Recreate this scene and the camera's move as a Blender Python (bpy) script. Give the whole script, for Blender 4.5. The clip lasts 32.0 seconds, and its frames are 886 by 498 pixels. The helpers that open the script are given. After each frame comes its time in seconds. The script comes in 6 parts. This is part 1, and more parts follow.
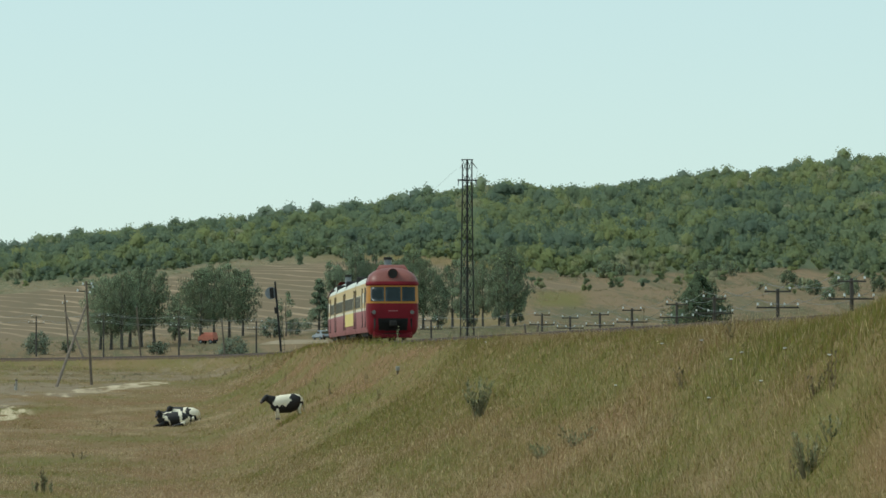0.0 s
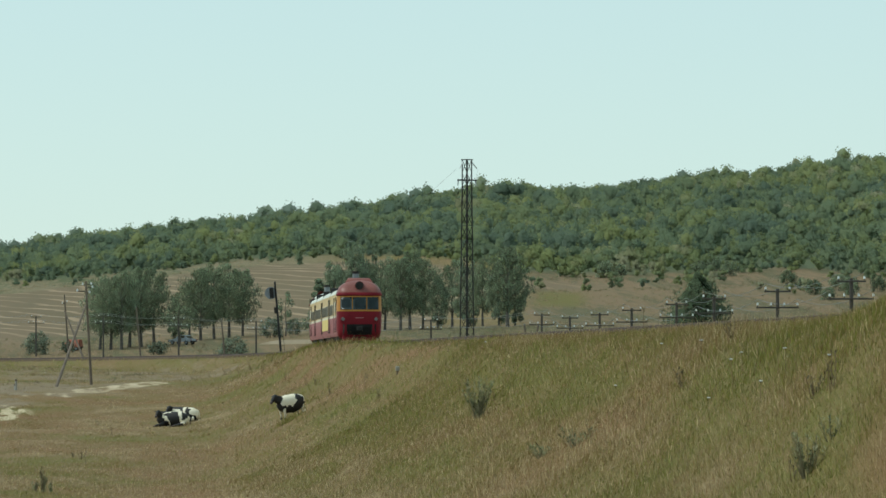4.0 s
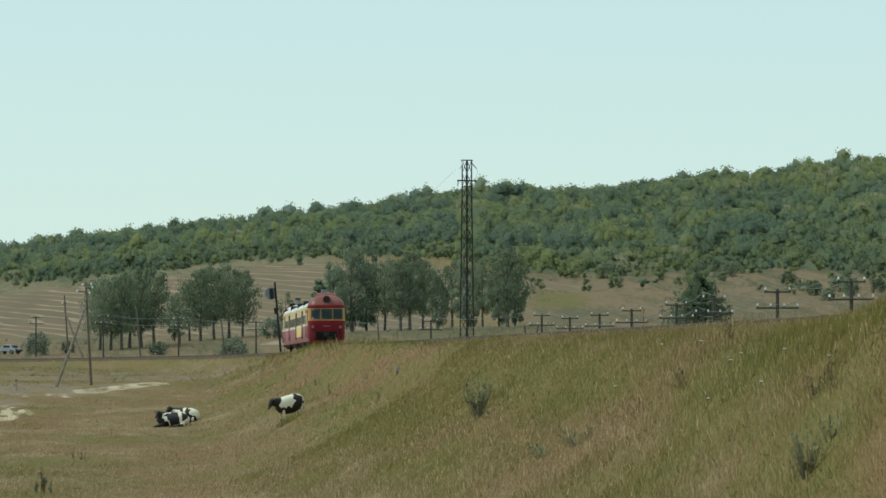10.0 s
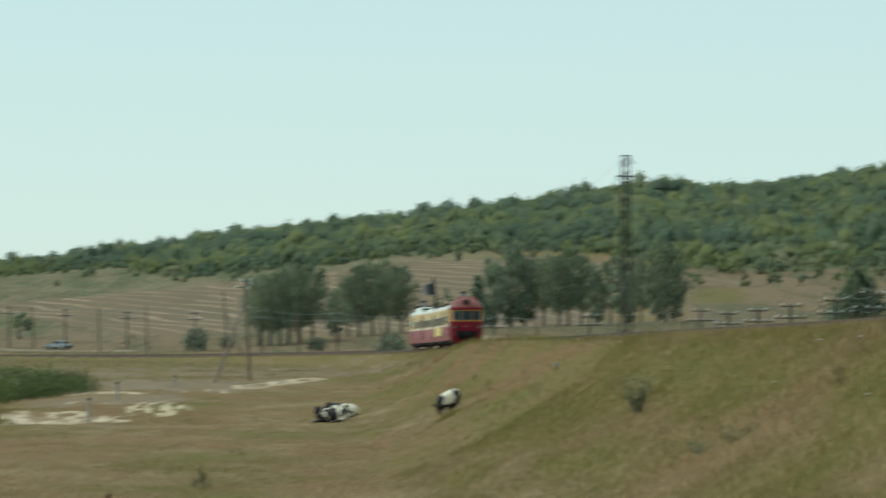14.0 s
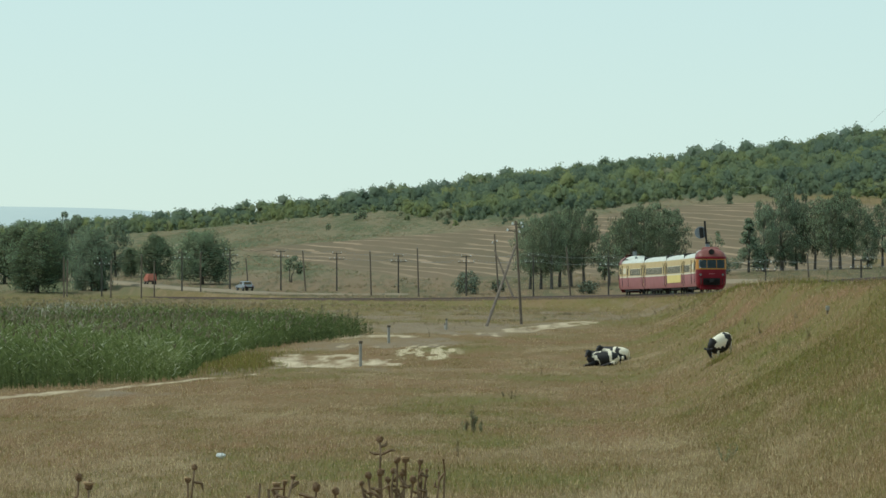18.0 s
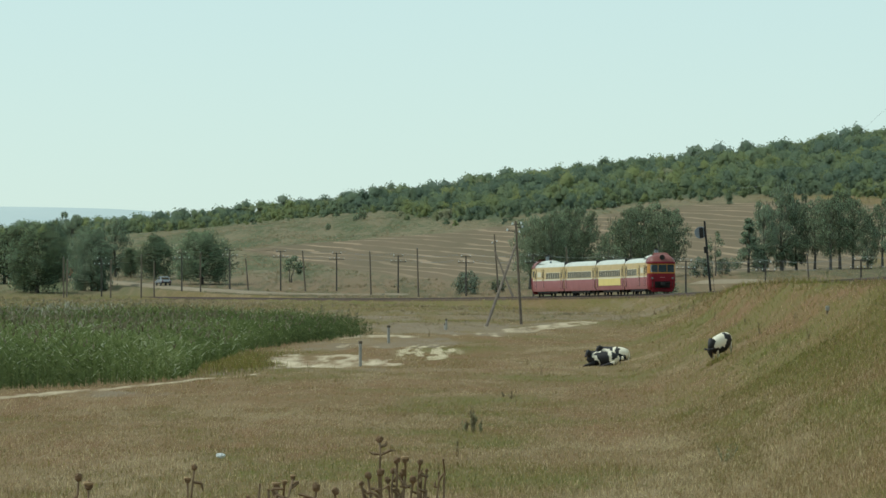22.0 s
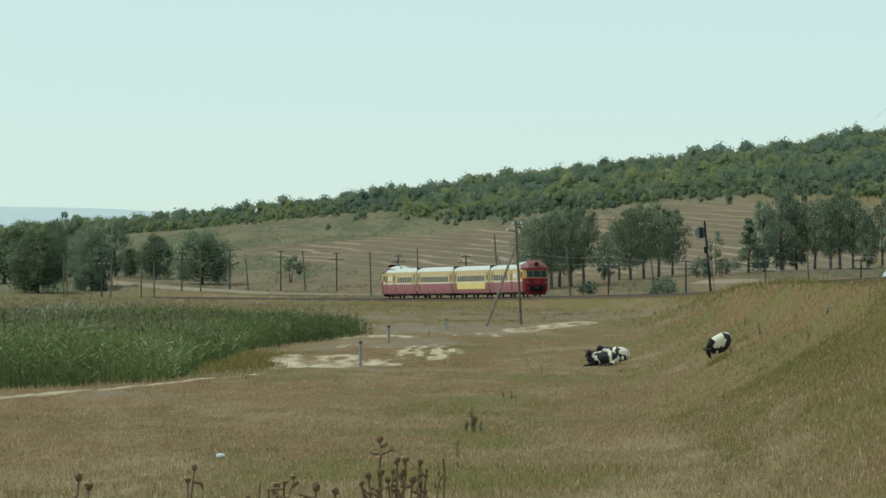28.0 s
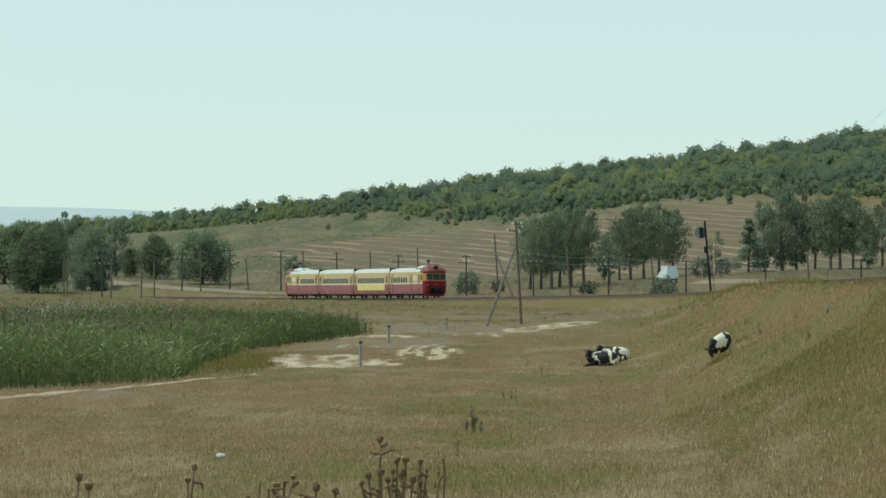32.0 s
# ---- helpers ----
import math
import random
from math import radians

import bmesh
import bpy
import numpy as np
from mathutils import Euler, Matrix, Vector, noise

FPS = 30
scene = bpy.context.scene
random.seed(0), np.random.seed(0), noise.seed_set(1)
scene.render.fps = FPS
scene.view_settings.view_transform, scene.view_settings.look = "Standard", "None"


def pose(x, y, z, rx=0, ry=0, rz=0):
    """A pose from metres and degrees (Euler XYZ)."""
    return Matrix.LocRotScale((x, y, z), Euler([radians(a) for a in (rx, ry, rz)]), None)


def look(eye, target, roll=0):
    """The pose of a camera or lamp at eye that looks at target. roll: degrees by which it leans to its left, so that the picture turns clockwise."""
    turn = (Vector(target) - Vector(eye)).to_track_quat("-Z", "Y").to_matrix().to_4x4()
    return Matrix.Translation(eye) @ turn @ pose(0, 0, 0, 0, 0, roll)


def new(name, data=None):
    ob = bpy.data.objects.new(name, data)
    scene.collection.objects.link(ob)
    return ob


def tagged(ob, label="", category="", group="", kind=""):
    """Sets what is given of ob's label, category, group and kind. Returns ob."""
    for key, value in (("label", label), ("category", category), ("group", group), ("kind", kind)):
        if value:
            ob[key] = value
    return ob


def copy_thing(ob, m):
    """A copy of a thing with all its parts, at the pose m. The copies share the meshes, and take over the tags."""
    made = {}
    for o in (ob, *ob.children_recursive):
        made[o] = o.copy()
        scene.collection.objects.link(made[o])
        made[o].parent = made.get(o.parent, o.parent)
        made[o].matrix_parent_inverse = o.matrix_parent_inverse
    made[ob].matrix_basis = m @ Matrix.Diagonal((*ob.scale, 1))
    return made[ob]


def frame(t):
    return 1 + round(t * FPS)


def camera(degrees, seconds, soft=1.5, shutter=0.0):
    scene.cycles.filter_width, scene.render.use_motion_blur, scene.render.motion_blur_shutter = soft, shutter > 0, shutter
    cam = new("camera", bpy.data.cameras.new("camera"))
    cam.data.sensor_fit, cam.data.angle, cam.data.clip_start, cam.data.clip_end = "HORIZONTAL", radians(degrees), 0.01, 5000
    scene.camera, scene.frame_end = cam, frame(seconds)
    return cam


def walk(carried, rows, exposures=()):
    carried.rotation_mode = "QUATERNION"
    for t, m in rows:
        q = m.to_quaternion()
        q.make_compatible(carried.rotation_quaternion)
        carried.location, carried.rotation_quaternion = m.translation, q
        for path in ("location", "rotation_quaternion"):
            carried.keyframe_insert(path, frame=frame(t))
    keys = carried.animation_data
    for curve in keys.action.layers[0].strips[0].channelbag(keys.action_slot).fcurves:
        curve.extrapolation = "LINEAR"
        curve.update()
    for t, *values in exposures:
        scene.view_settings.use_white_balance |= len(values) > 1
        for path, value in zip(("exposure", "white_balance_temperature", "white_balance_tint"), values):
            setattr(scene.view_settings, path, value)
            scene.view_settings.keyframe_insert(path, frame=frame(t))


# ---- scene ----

# ------------------------------------------------------------------ camera
EYE = (0.0, 0.0, 6.0)
F_LEN = 13000.0          # focal length in units of a picture 1568 wide
cam = camera(2 * math.degrees(math.atan(784 / F_LEN)), 32.0, soft=1.55, shutter=0.5)


def aim(dx, dy):
    """The camera's pose when the picture is panned dx to the right and dy up from the last view."""
    yaw = math.degrees(math.atan(dx / F_LEN))
    tilt = math.degrees(math.atan((49.0 + dy) / F_LEN))
    return pose(*EYE, 90 + tilt, 0, -yaw)


walk(cam, [(t, aim(dx, dy)) for t, dx, dy in (
    (0.0, 761.0, 107.0), (6.0, 761.5, 107.0), (9.0, 761.5, 107.7), (12.5, 761.5, 108.2), (13.0, 759.5, 108.2), (13.3, 757.5, 107.9), (13.5, 749.0, 107.3),
    (13.6, 709.0, 107.3), (13.8, 599.0, 106.2), (14.0, 480.0, 100.2), (14.2, 352.0, 64.0), (14.5, 186.0, 12.0),
    (14.75, 100.0, -2.5), (15.0, 46.0, -5.0), (15.25, 8.0, -3.5), (15.5, -6.0, -1.5), (16.0, -6.5, -0.6), (17.5, -3.0, 0.0), (18.0, 0.0, 0.0),
    (24.0, 0.3, 0.2), (32.0, 0.0, 0.0))])

# ------------------------------------------------------------------ light
SUN_ELEV, SUN_AZ = 52.0, -76.0     # degrees; azimuth from +Y towards +X
world = bpy.data.worlds.new("world")
scene.world = world
world.use_nodes = True
wn = world.node_tree.nodes
sky = wn.new("ShaderNodeTexSky")
sky.sky_type = "NISHITA"
sky.sun_disc = False
sky.sun_elevation = radians(SUN_ELEV)
sky.sun_rotation = radians(SUN_AZ)
sky.air_density, sky.dust_density, sky.ozone_density = 0.71, 0.2, 1.25
sky.altitude = 220.0
wn["Background"].inputs["Strength"].default_value = 0.141
# a summer haze evens out the sky
veil = wn.new("ShaderNodeMix")
veil.data_type = "RGBA"
veil.inputs["Factor"].default_value = 0.6
veil.inputs["B"].default_value = (5.0, 6.1, 5.75, 1)
world.node_tree.links.new(sky.outputs[0], veil.inputs["A"])
world.node_tree.links.new(veil.outputs["Result"], wn["Background"].inputs["Color"])
sun_data = bpy.data.lights.new("sun", "SUN")
sun_data.energy, sun_data.angle, sun_data.color = 2.35, radians(0.8), (1.0, 0.95, 0.86)
sun = new("sun", sun_data)
_a, _e = radians(SUN_AZ), radians(SUN_ELEV)
sun.matrix_world = look((math.sin(_a) * math.cos(_e) * 200, math.cos(_a) * math.cos(_e) * 200, math.sin(_e) * 200), (0, 0, 0))
scene.view_settings.exposure = -0.16
scene.view_settings.use_white_balance = True
scene.view_settings.white_balance_temperature = 6190
scene.view_settings.white_balance_tint = 1

# ------------------------------------------------------------------ materials
def mat(name, color, rough=0.8, metal=0.0, vary=0.25, scale=3.0, fine=40.0, bump=0.0, spec=0.3, color2=None, coord="Object", rand=0.0):
    """A surface with variation at two scales, and fine relief."""
    m = bpy.data.materials.new(name)
    m.use_nodes = True
    n, l = m.node_tree.nodes, m.node_tree.links
    b = n["Principled BSDF"]
    b.inputs["Roughness"].default_value = rough
    b.inputs["Metallic"].default_value = metal
    b.inputs["Specular IOR Level"].default_value = spec
    tc = n.new("ShaderNodeTexCoord")
    big, small = n.new("ShaderNodeTexNoise"), n.new("ShaderNodeTexNoise")
    big.inputs["Scale"].default_value, small.inputs["Scale"].default_value = scale, fine
    big.inputs["Detail"].default_value, small.inputs["Detail"].default_value = 3, 2
    l.new(tc.outputs[coord], big.inputs["Vector"])
    l.new(tc.outputs[coord], small.inputs["Vector"])
    c2 = color2 or tuple(v * (1 - vary) for v in color)
    c1 = color if color2 else tuple(min(1, v * (1 + vary)) for v in color)
    ramp = n.new("ShaderNodeMix")
    ramp.data_type = "RGBA"
    ramp.inputs["A"].default_value, ramp.inputs["B"].default_value = (*c1, 1), (*c2, 1)
    add = n.new("ShaderNodeMath")
    add.operation = "ADD"
    half = n.new("ShaderNodeMath")
    half.operation = "MULTIPLY_ADD"
    half.inputs[1].default_value, half.inputs[2].default_value = 1.5, -0.55
    l.new(big.outputs["Fac"], half.inputs[0])
    fin = n.new("ShaderNodeMath")
    fin.operation = "MULTIPLY_ADD"
    fin.inputs[1].default_value, fin.inputs[2].default_value = 0.6, -0.05
    l.new(small.outputs["Fac"], fin.inputs[0])
    l.new(half.outputs[0], add.inputs[0])
    l.new(fin.outputs[0], add.inputs[1])
    add.use_clamp = True
    last = add
    if rand:
        info = n.new("ShaderNodeObjectInfo")
        shift = n.new("ShaderNodeMath")
        shift.operation = "MULTIPLY_ADD"
        shift.inputs[1].default_value = rand
        l.new(info.outputs["Random"], shift.inputs[0])
        l.new(add.outputs[0], shift.inputs[2])
        shift.use_clamp = True
        last = shift
    l.new(last.outputs[0], ramp.inputs["Factor"])
    l.new(ramp.outputs["Result"], b.inputs["Base Color"])
    if bump:
        bp = n.new("ShaderNodeBump")
        bp.inputs["Strength"].default_value, bp.inputs["Distance"].default_value = bump, 0.02
        l.new(small.outputs["Fac"], bp.inputs["Height"])
        l.new(bp.outputs[0], b.inputs["Normal"])
    return m


def tint_mat(name, stops, trans=0.2, island=0.25, rough=0.75, gaps=0.0):
    """Leaf and blade material: a ramp over the mesh's 'tint' with a shift from piece to piece; some light passes through."""
    m = bpy.data.materials.new(name)
    m.use_nodes = True
    n, l = m.node_tree.nodes, m.node_tree.links
    b = n["Principled BSDF"]
    b.inputs["Roughness"].default_value = rough
    b.inputs["Specular IOR Level"].default_value = 0.15
    at = n.new("ShaderNodeAttribute")
    at.attribute_name = "tint"
    geo = n.new("ShaderNodeNewGeometry")
    ma = n.new("ShaderNodeMath")
    ma.operation = "MULTIPLY_ADD"
    ma.inputs[1].default_value = island
    l.new(geo.outputs["Random Per Island"], ma.inputs[0])
    l.new(at.outputs["Fac"], ma.inputs[2])
    sub = n.new("ShaderNodeMath")
    sub.operation = "SUBTRACT"
    sub.inputs[1].default_value = island / 2
    sub.use_clamp = True
    l.new(ma.outputs[0], sub.inputs[0])
    r = n.new("ShaderNodeValToRGB")
    el = r.color_ramp.elements
    while len(el) < len(stops):
        el.new(0.5)
    for e, (p, c) in zip(el, stops):
        e.position, e.color = p, (*c, 1)
    l.new(sub.outputs[0], r.inputs["Fac"])
    l.new(r.outputs["Color"], b.inputs["Base Color"])
    if trans:
        t = n.new("ShaderNodeBsdfTranslucent")
        l.new(r.outputs["Color"], t.inputs["Color"])
        mx = n.new("ShaderNodeMixShader")
        mx.inputs["Fac"].default_value = trans
        l.new(b.outputs[0], mx.inputs[1])
        l.new(t.outputs[0], mx.inputs[2])
        l.new(mx.outputs[0], n["Material Output"].inputs["Surface"])
        if gaps:
            # each piece stands for a spray of leaves with gaps between them
            tr, mg = n.new("ShaderNodeBsdfTransparent"), n.new("ShaderNodeMixShader")
            mg.inputs["Fac"].default_value = gaps
            l.new(mx.outputs[0], mg.inputs[1])
            l.new(tr.outputs[0], mg.inputs[2])
            l.new(mg.outputs[0], n["Material Output"].inputs["Surface"])
    return m


M_WOOD = mat("weathered_wood", (0.165, 0.13, 0.10), 0.9, vary=0.4, scale=1.5, fine=30, bump=0.3)
M_POLE = mat("dark_pole_wood", (0.085, 0.075, 0.066), 0.9, vary=0.35, scale=1.0, fine=25, bump=0.3)
M_STEEL = mat("dark_lattice_steel", (0.035, 0.033, 0.032), 0.6, 0.4, vary=0.3, scale=0.6)
M_GREY = mat("grey_painted_metal", (0.22, 0.24, 0.25), 0.6, vary=0.2, scale=2)
M_WHITE = mat("white_porcelain", (0.8, 0.82, 0.8), 0.25, vary=0.05, scale=4, spec=0.5)
M_CONC = mat("pale_concrete", (0.36, 0.34, 0.30), 0.9, vary=0.2, scale=3, bump=0.2)
M_BARK = mat("grey_bark", (0.10, 0.085, 0.07), 0.95, vary=0.4, scale=2, fine=15, bump=0.4)
M_BIRCH = mat("pale_bark", (0.17, 0.15, 0.13), 0.9, color2=(0.05, 0.045, 0.04), scale=3, fine=9, bump=0.2)
M_RED = mat("faded_red_paint", (0.25, 0.018, 0.028), 0.55, color2=(0.13, 0.012, 0.018), scale=0.8, fine=14, spec=0.12)
M_PINK = mat("bleached_red_paint", (0.43, 0.165, 0.17), 0.55, color2=(0.30, 0.105, 0.11), scale=0.7, fine=12)
M_CREAM = mat("cream_paint", (0.66, 0.49, 0.23), 0.5, color2=(0.50, 0.36, 0.16), scale=0.7, fine=12)
M_BELT = mat("pale_belt_paint", (0.72, 0.66, 0.52), 0.5, vary=0.1, scale=1)
M_YELLOW = mat("yellow_panel_paint", (0.78, 0.62, 0.20), 0.5, vary=0.12, scale=0.7)
M_ORANGE = mat("ochre_paint", (0.50, 0.22, 0.035), 0.5, vary=0.15, scale=1)
M_ROOF = mat("pale_roof_paint", (0.70, 0.72, 0.64), 0.6, color2=(0.50, 0.51, 0.44), scale=0.5, fine=9)
M_DOME = mat("dull_red_roof_paint", (0.29, 0.105, 0.085), 0.45, color2=(0.17, 0.052, 0.044), scale=0.9, fine=10)
M_UNDER = mat("sooty_underframe", (0.03, 0.027, 0.025), 0.85, vary=0.4, scale=1.5)
M_BELLOWS = mat("black_rubber_bellows", (0.035, 0.033, 0.033), 0.9, vary=0.2)
M_GLASS = mat("dark_window_glass", (0.075, 0.062, 0.036), 0.35, vary=0.3, scale=0.4, spec=0.06)
M_CAB = mat("cab_window_glass", (0.055, 0.075, 0.08), 0.25, vary=0.3, scale=0.4, spec=0.3)
M_CHROME = mat("lamp_glass", (0.18, 0.16, 0.15), 0.15, vary=0.05, spec=0.6)
M_BALLAST = mat("dark_ballast", (0.12, 0.09, 0.065), 1.0, vary=0.35, scale=0.8, fine=6, bump=0.5, spec=0.0)
M_SLEEPER = mat("tarred_sleeper", (0.06, 0.05, 0.045), 0.9, vary=0.3, scale=0.8)
M_RAIL = mat("rusty_rail", (0.075, 0.05, 0.04), 0.8, 0.0, vary=0.2, scale=0.6)
M_WIRE = mat("grey_wire", (0.18, 0.19, 0.19), 0.5, 0.5, vary=0.1)

# ------------------------------------------------------------------ plan of the ground
_rng = np.random.default_rng(11)
_lat = _rng.random((256, 256))


def vn(x, y, size, seed=0):
    """Smooth value noise 0..1 over the plan, with bumps of about that size."""
    x, y = np.asarray(x), np.asarray(y)
    u, v = (0.83 * x + 0.56 * y) / size + 17.3 * seed + 900, (0.83 * y - 0.56 * x) / size + 9.7 * seed + 900
    i, j = np.floor(u).astype(int), np.floor(v).astype(int)
    a, b = u - i, v - j
    a, b = a * a * (3 - 2 * a), b * b * (3 - 2 * b)
    g = lambda p, q: _lat[p % 256, q % 256]
    return (g(i, j) * (1 - a) + g(i + 1, j) * a) * (1 - b) + (g(i, j + 1) * (1 - a) + g(i + 1, j + 1) * a) * b


def fbm(x, y, size, seed=0):
    return 0.5 * vn(x, y, size, seed) + 0.3 * vn(x, y, size / 2.3, seed + 1) + 0.2 * vn(x, y, size / 5.1, seed + 2)


def sstep(v):
    v = np.clip(v, 0, 1)
    return v * v * (3 - 2 * v)


# the railway: heading in degrees along its length, 0 m where the train's tail starts
_s = np.arange(-700.0, 1700.0, 4.0)
_h = np.radians(np.interp(_s, (-700, 0, 60, 180, 240, 300, 360, 420, 480, 540, 600, 660, 720, 800, 900, 1000, 1150, 1700),
                          (0.8, 0.9, 1.2, 1.2, 0.8, -0.35, -3.35, -6.9, -9.7, -11.5, -12.2, -13.0, -15, -20, -30, -42, -56, -70)))
_h = np.convolve(np.pad(_h, 8, mode="edge"), np.ones(17) / 17, "valid")
_x = np.concatenate([[0], np.cumsum(np.sin((_h[1:] + _h[:-1]) / 2)) * 4.0])
_y = np.concatenate([[0], np.cumsum(np.cos((_h[1:] + _h[:-1]) / 2)) * 4.0])
_x += 22.15 - np.interp(0, _s, _x)
_y += 428.0 - np.interp(0, _s, _y)
_z = np.interp(_s, (-700, -450, -300, -230, 0, 200, 430, 545, 620, 800, 1700), (7.4, 7.0, 6.55, 6.35, 5.75, 5.05, 3.85, 3.18, 2.93, 2.8, 2.8))
_z = np.convolve(np.pad(_z, 12, mode="edge"), np.ones(25) / 25, "valid")


def track(s):
    """Centre of the track at s metres: x, y, rail height, heading."""
    return tuple(float(np.interp(s, _s, a)) for a in (_x, _y, _z, _h))


def track_side(x, y):
    """Distance to the right of the track's centre line, and rail height there."""
    s = np.interp(y, _y, _s)
    for _ in range(3):
        h = np.interp(s, _s, _h)
        s = s + (x - np.interp(s, _s, _x)) * np.sin(h) + (y - np.interp(s, _s, _y)) * np.cos(h)
    h = np.interp(s, _s, _h)
    d = (x - np.interp(s, _s, _x)) * np.cos(h) - (y - np.interp(s, _s, _y)) * np.sin(h)
    return d, np.interp(s, _s, _z)


def ground_z(x, y):
    """Height of the ground over the whole plan."""
    x, y = np.asarray(x, float), np.asarray(y, float)
    d, rz = track_side(x, y)
    left = np.interp(y, (-300, 0, 16, 60, 150, 300, 450, 650, 950, 1000, 1200), (4.4, 4.4, 4.25, 3.1, 1.15, 1.0, 1.0, 1.9, 2.35, 2.4, 2.5))
    left = left + 0.4 * (fbm(x, y, 60, 3) - 0.5) + 0.05 * (vn(x, y, 9, 5) - 0.5)
    bank = rz - 0.45 - 0.55 * np.maximum(0, -d - 3.0) + 0.10 * (fbm(x, y * 0.5, 5, 8) - 0.5) * sstep((-d - 3) / 3)
    bank = bank + np.exp(-((d + 5.0) / 1.6) ** 2) * np.interp(y, (88, 97, 110, 128, 145, 170, 200), (1.70, 1.57, 1.08, 0.48, 0.16, 0.0, 0.0))
    bank = bank + np.exp(-((d + 4.3) / 1.2) ** 2) * np.interp(y, (110, 150, 180, 310, 380, 480, 560), (0.0, 0.48, 0.56, 0.60, 0.84, 0.80, 0.0))
    k = 0.5
    lz = np.logaddexp(left / k, bank / k) * k
    right = np.interp(y, (0, 850, 950, 1010, 1100, 1200), (2.0, 2.0, 2.1, 2.3, 3.05, 3.6)) + np.interp(d, (25, 80, 160, 300), (0, 2.4, 3.6, 6.0))
    right = right + 0.02 * np.clip(x, -60, 300) * sstep((d - 20) / 60) + 0.5 * (fbm(x, y, 50, 6) - 0.5)
    rbank = rz - 0.45 - 0.5 * np.maximum(0, d - 3.0)
    rz2 = np.logaddexp(right / k, rbank / k) * k
    z = np.where(np.abs(d) < 3.0, rz - 0.45, np.where(d < 0, lz, rz2))
    ridge = np.interp(x * 2500 / np.maximum(y, 1200), (-900, -400, -151, -85, -10, 47, 124, 168, 190, 236, 297, 600, 1500), (6, 10, 18, 23, 31, 38, 46.5, 52.5, 51.5, 56.5, 63, 85, 100))
    q = (y - 1200) / 1300
    hill = 5.6 + (ridge - 5.6) * np.clip(q, 0, 1.0) ** 1.04 + 2.0 * (fbm(x, y, 120, 12) - 0.5) * np.clip(q * 4, 0, 1)
    hill = hill - (ridge - 2) * sstep((y - 2620) / 900)
    z = z + (hill - z) * sstep((y - 1130) / 160)
    return z


def gz(x, y):
    return float(ground_z(np.array([x]), np.array([y]))[0])


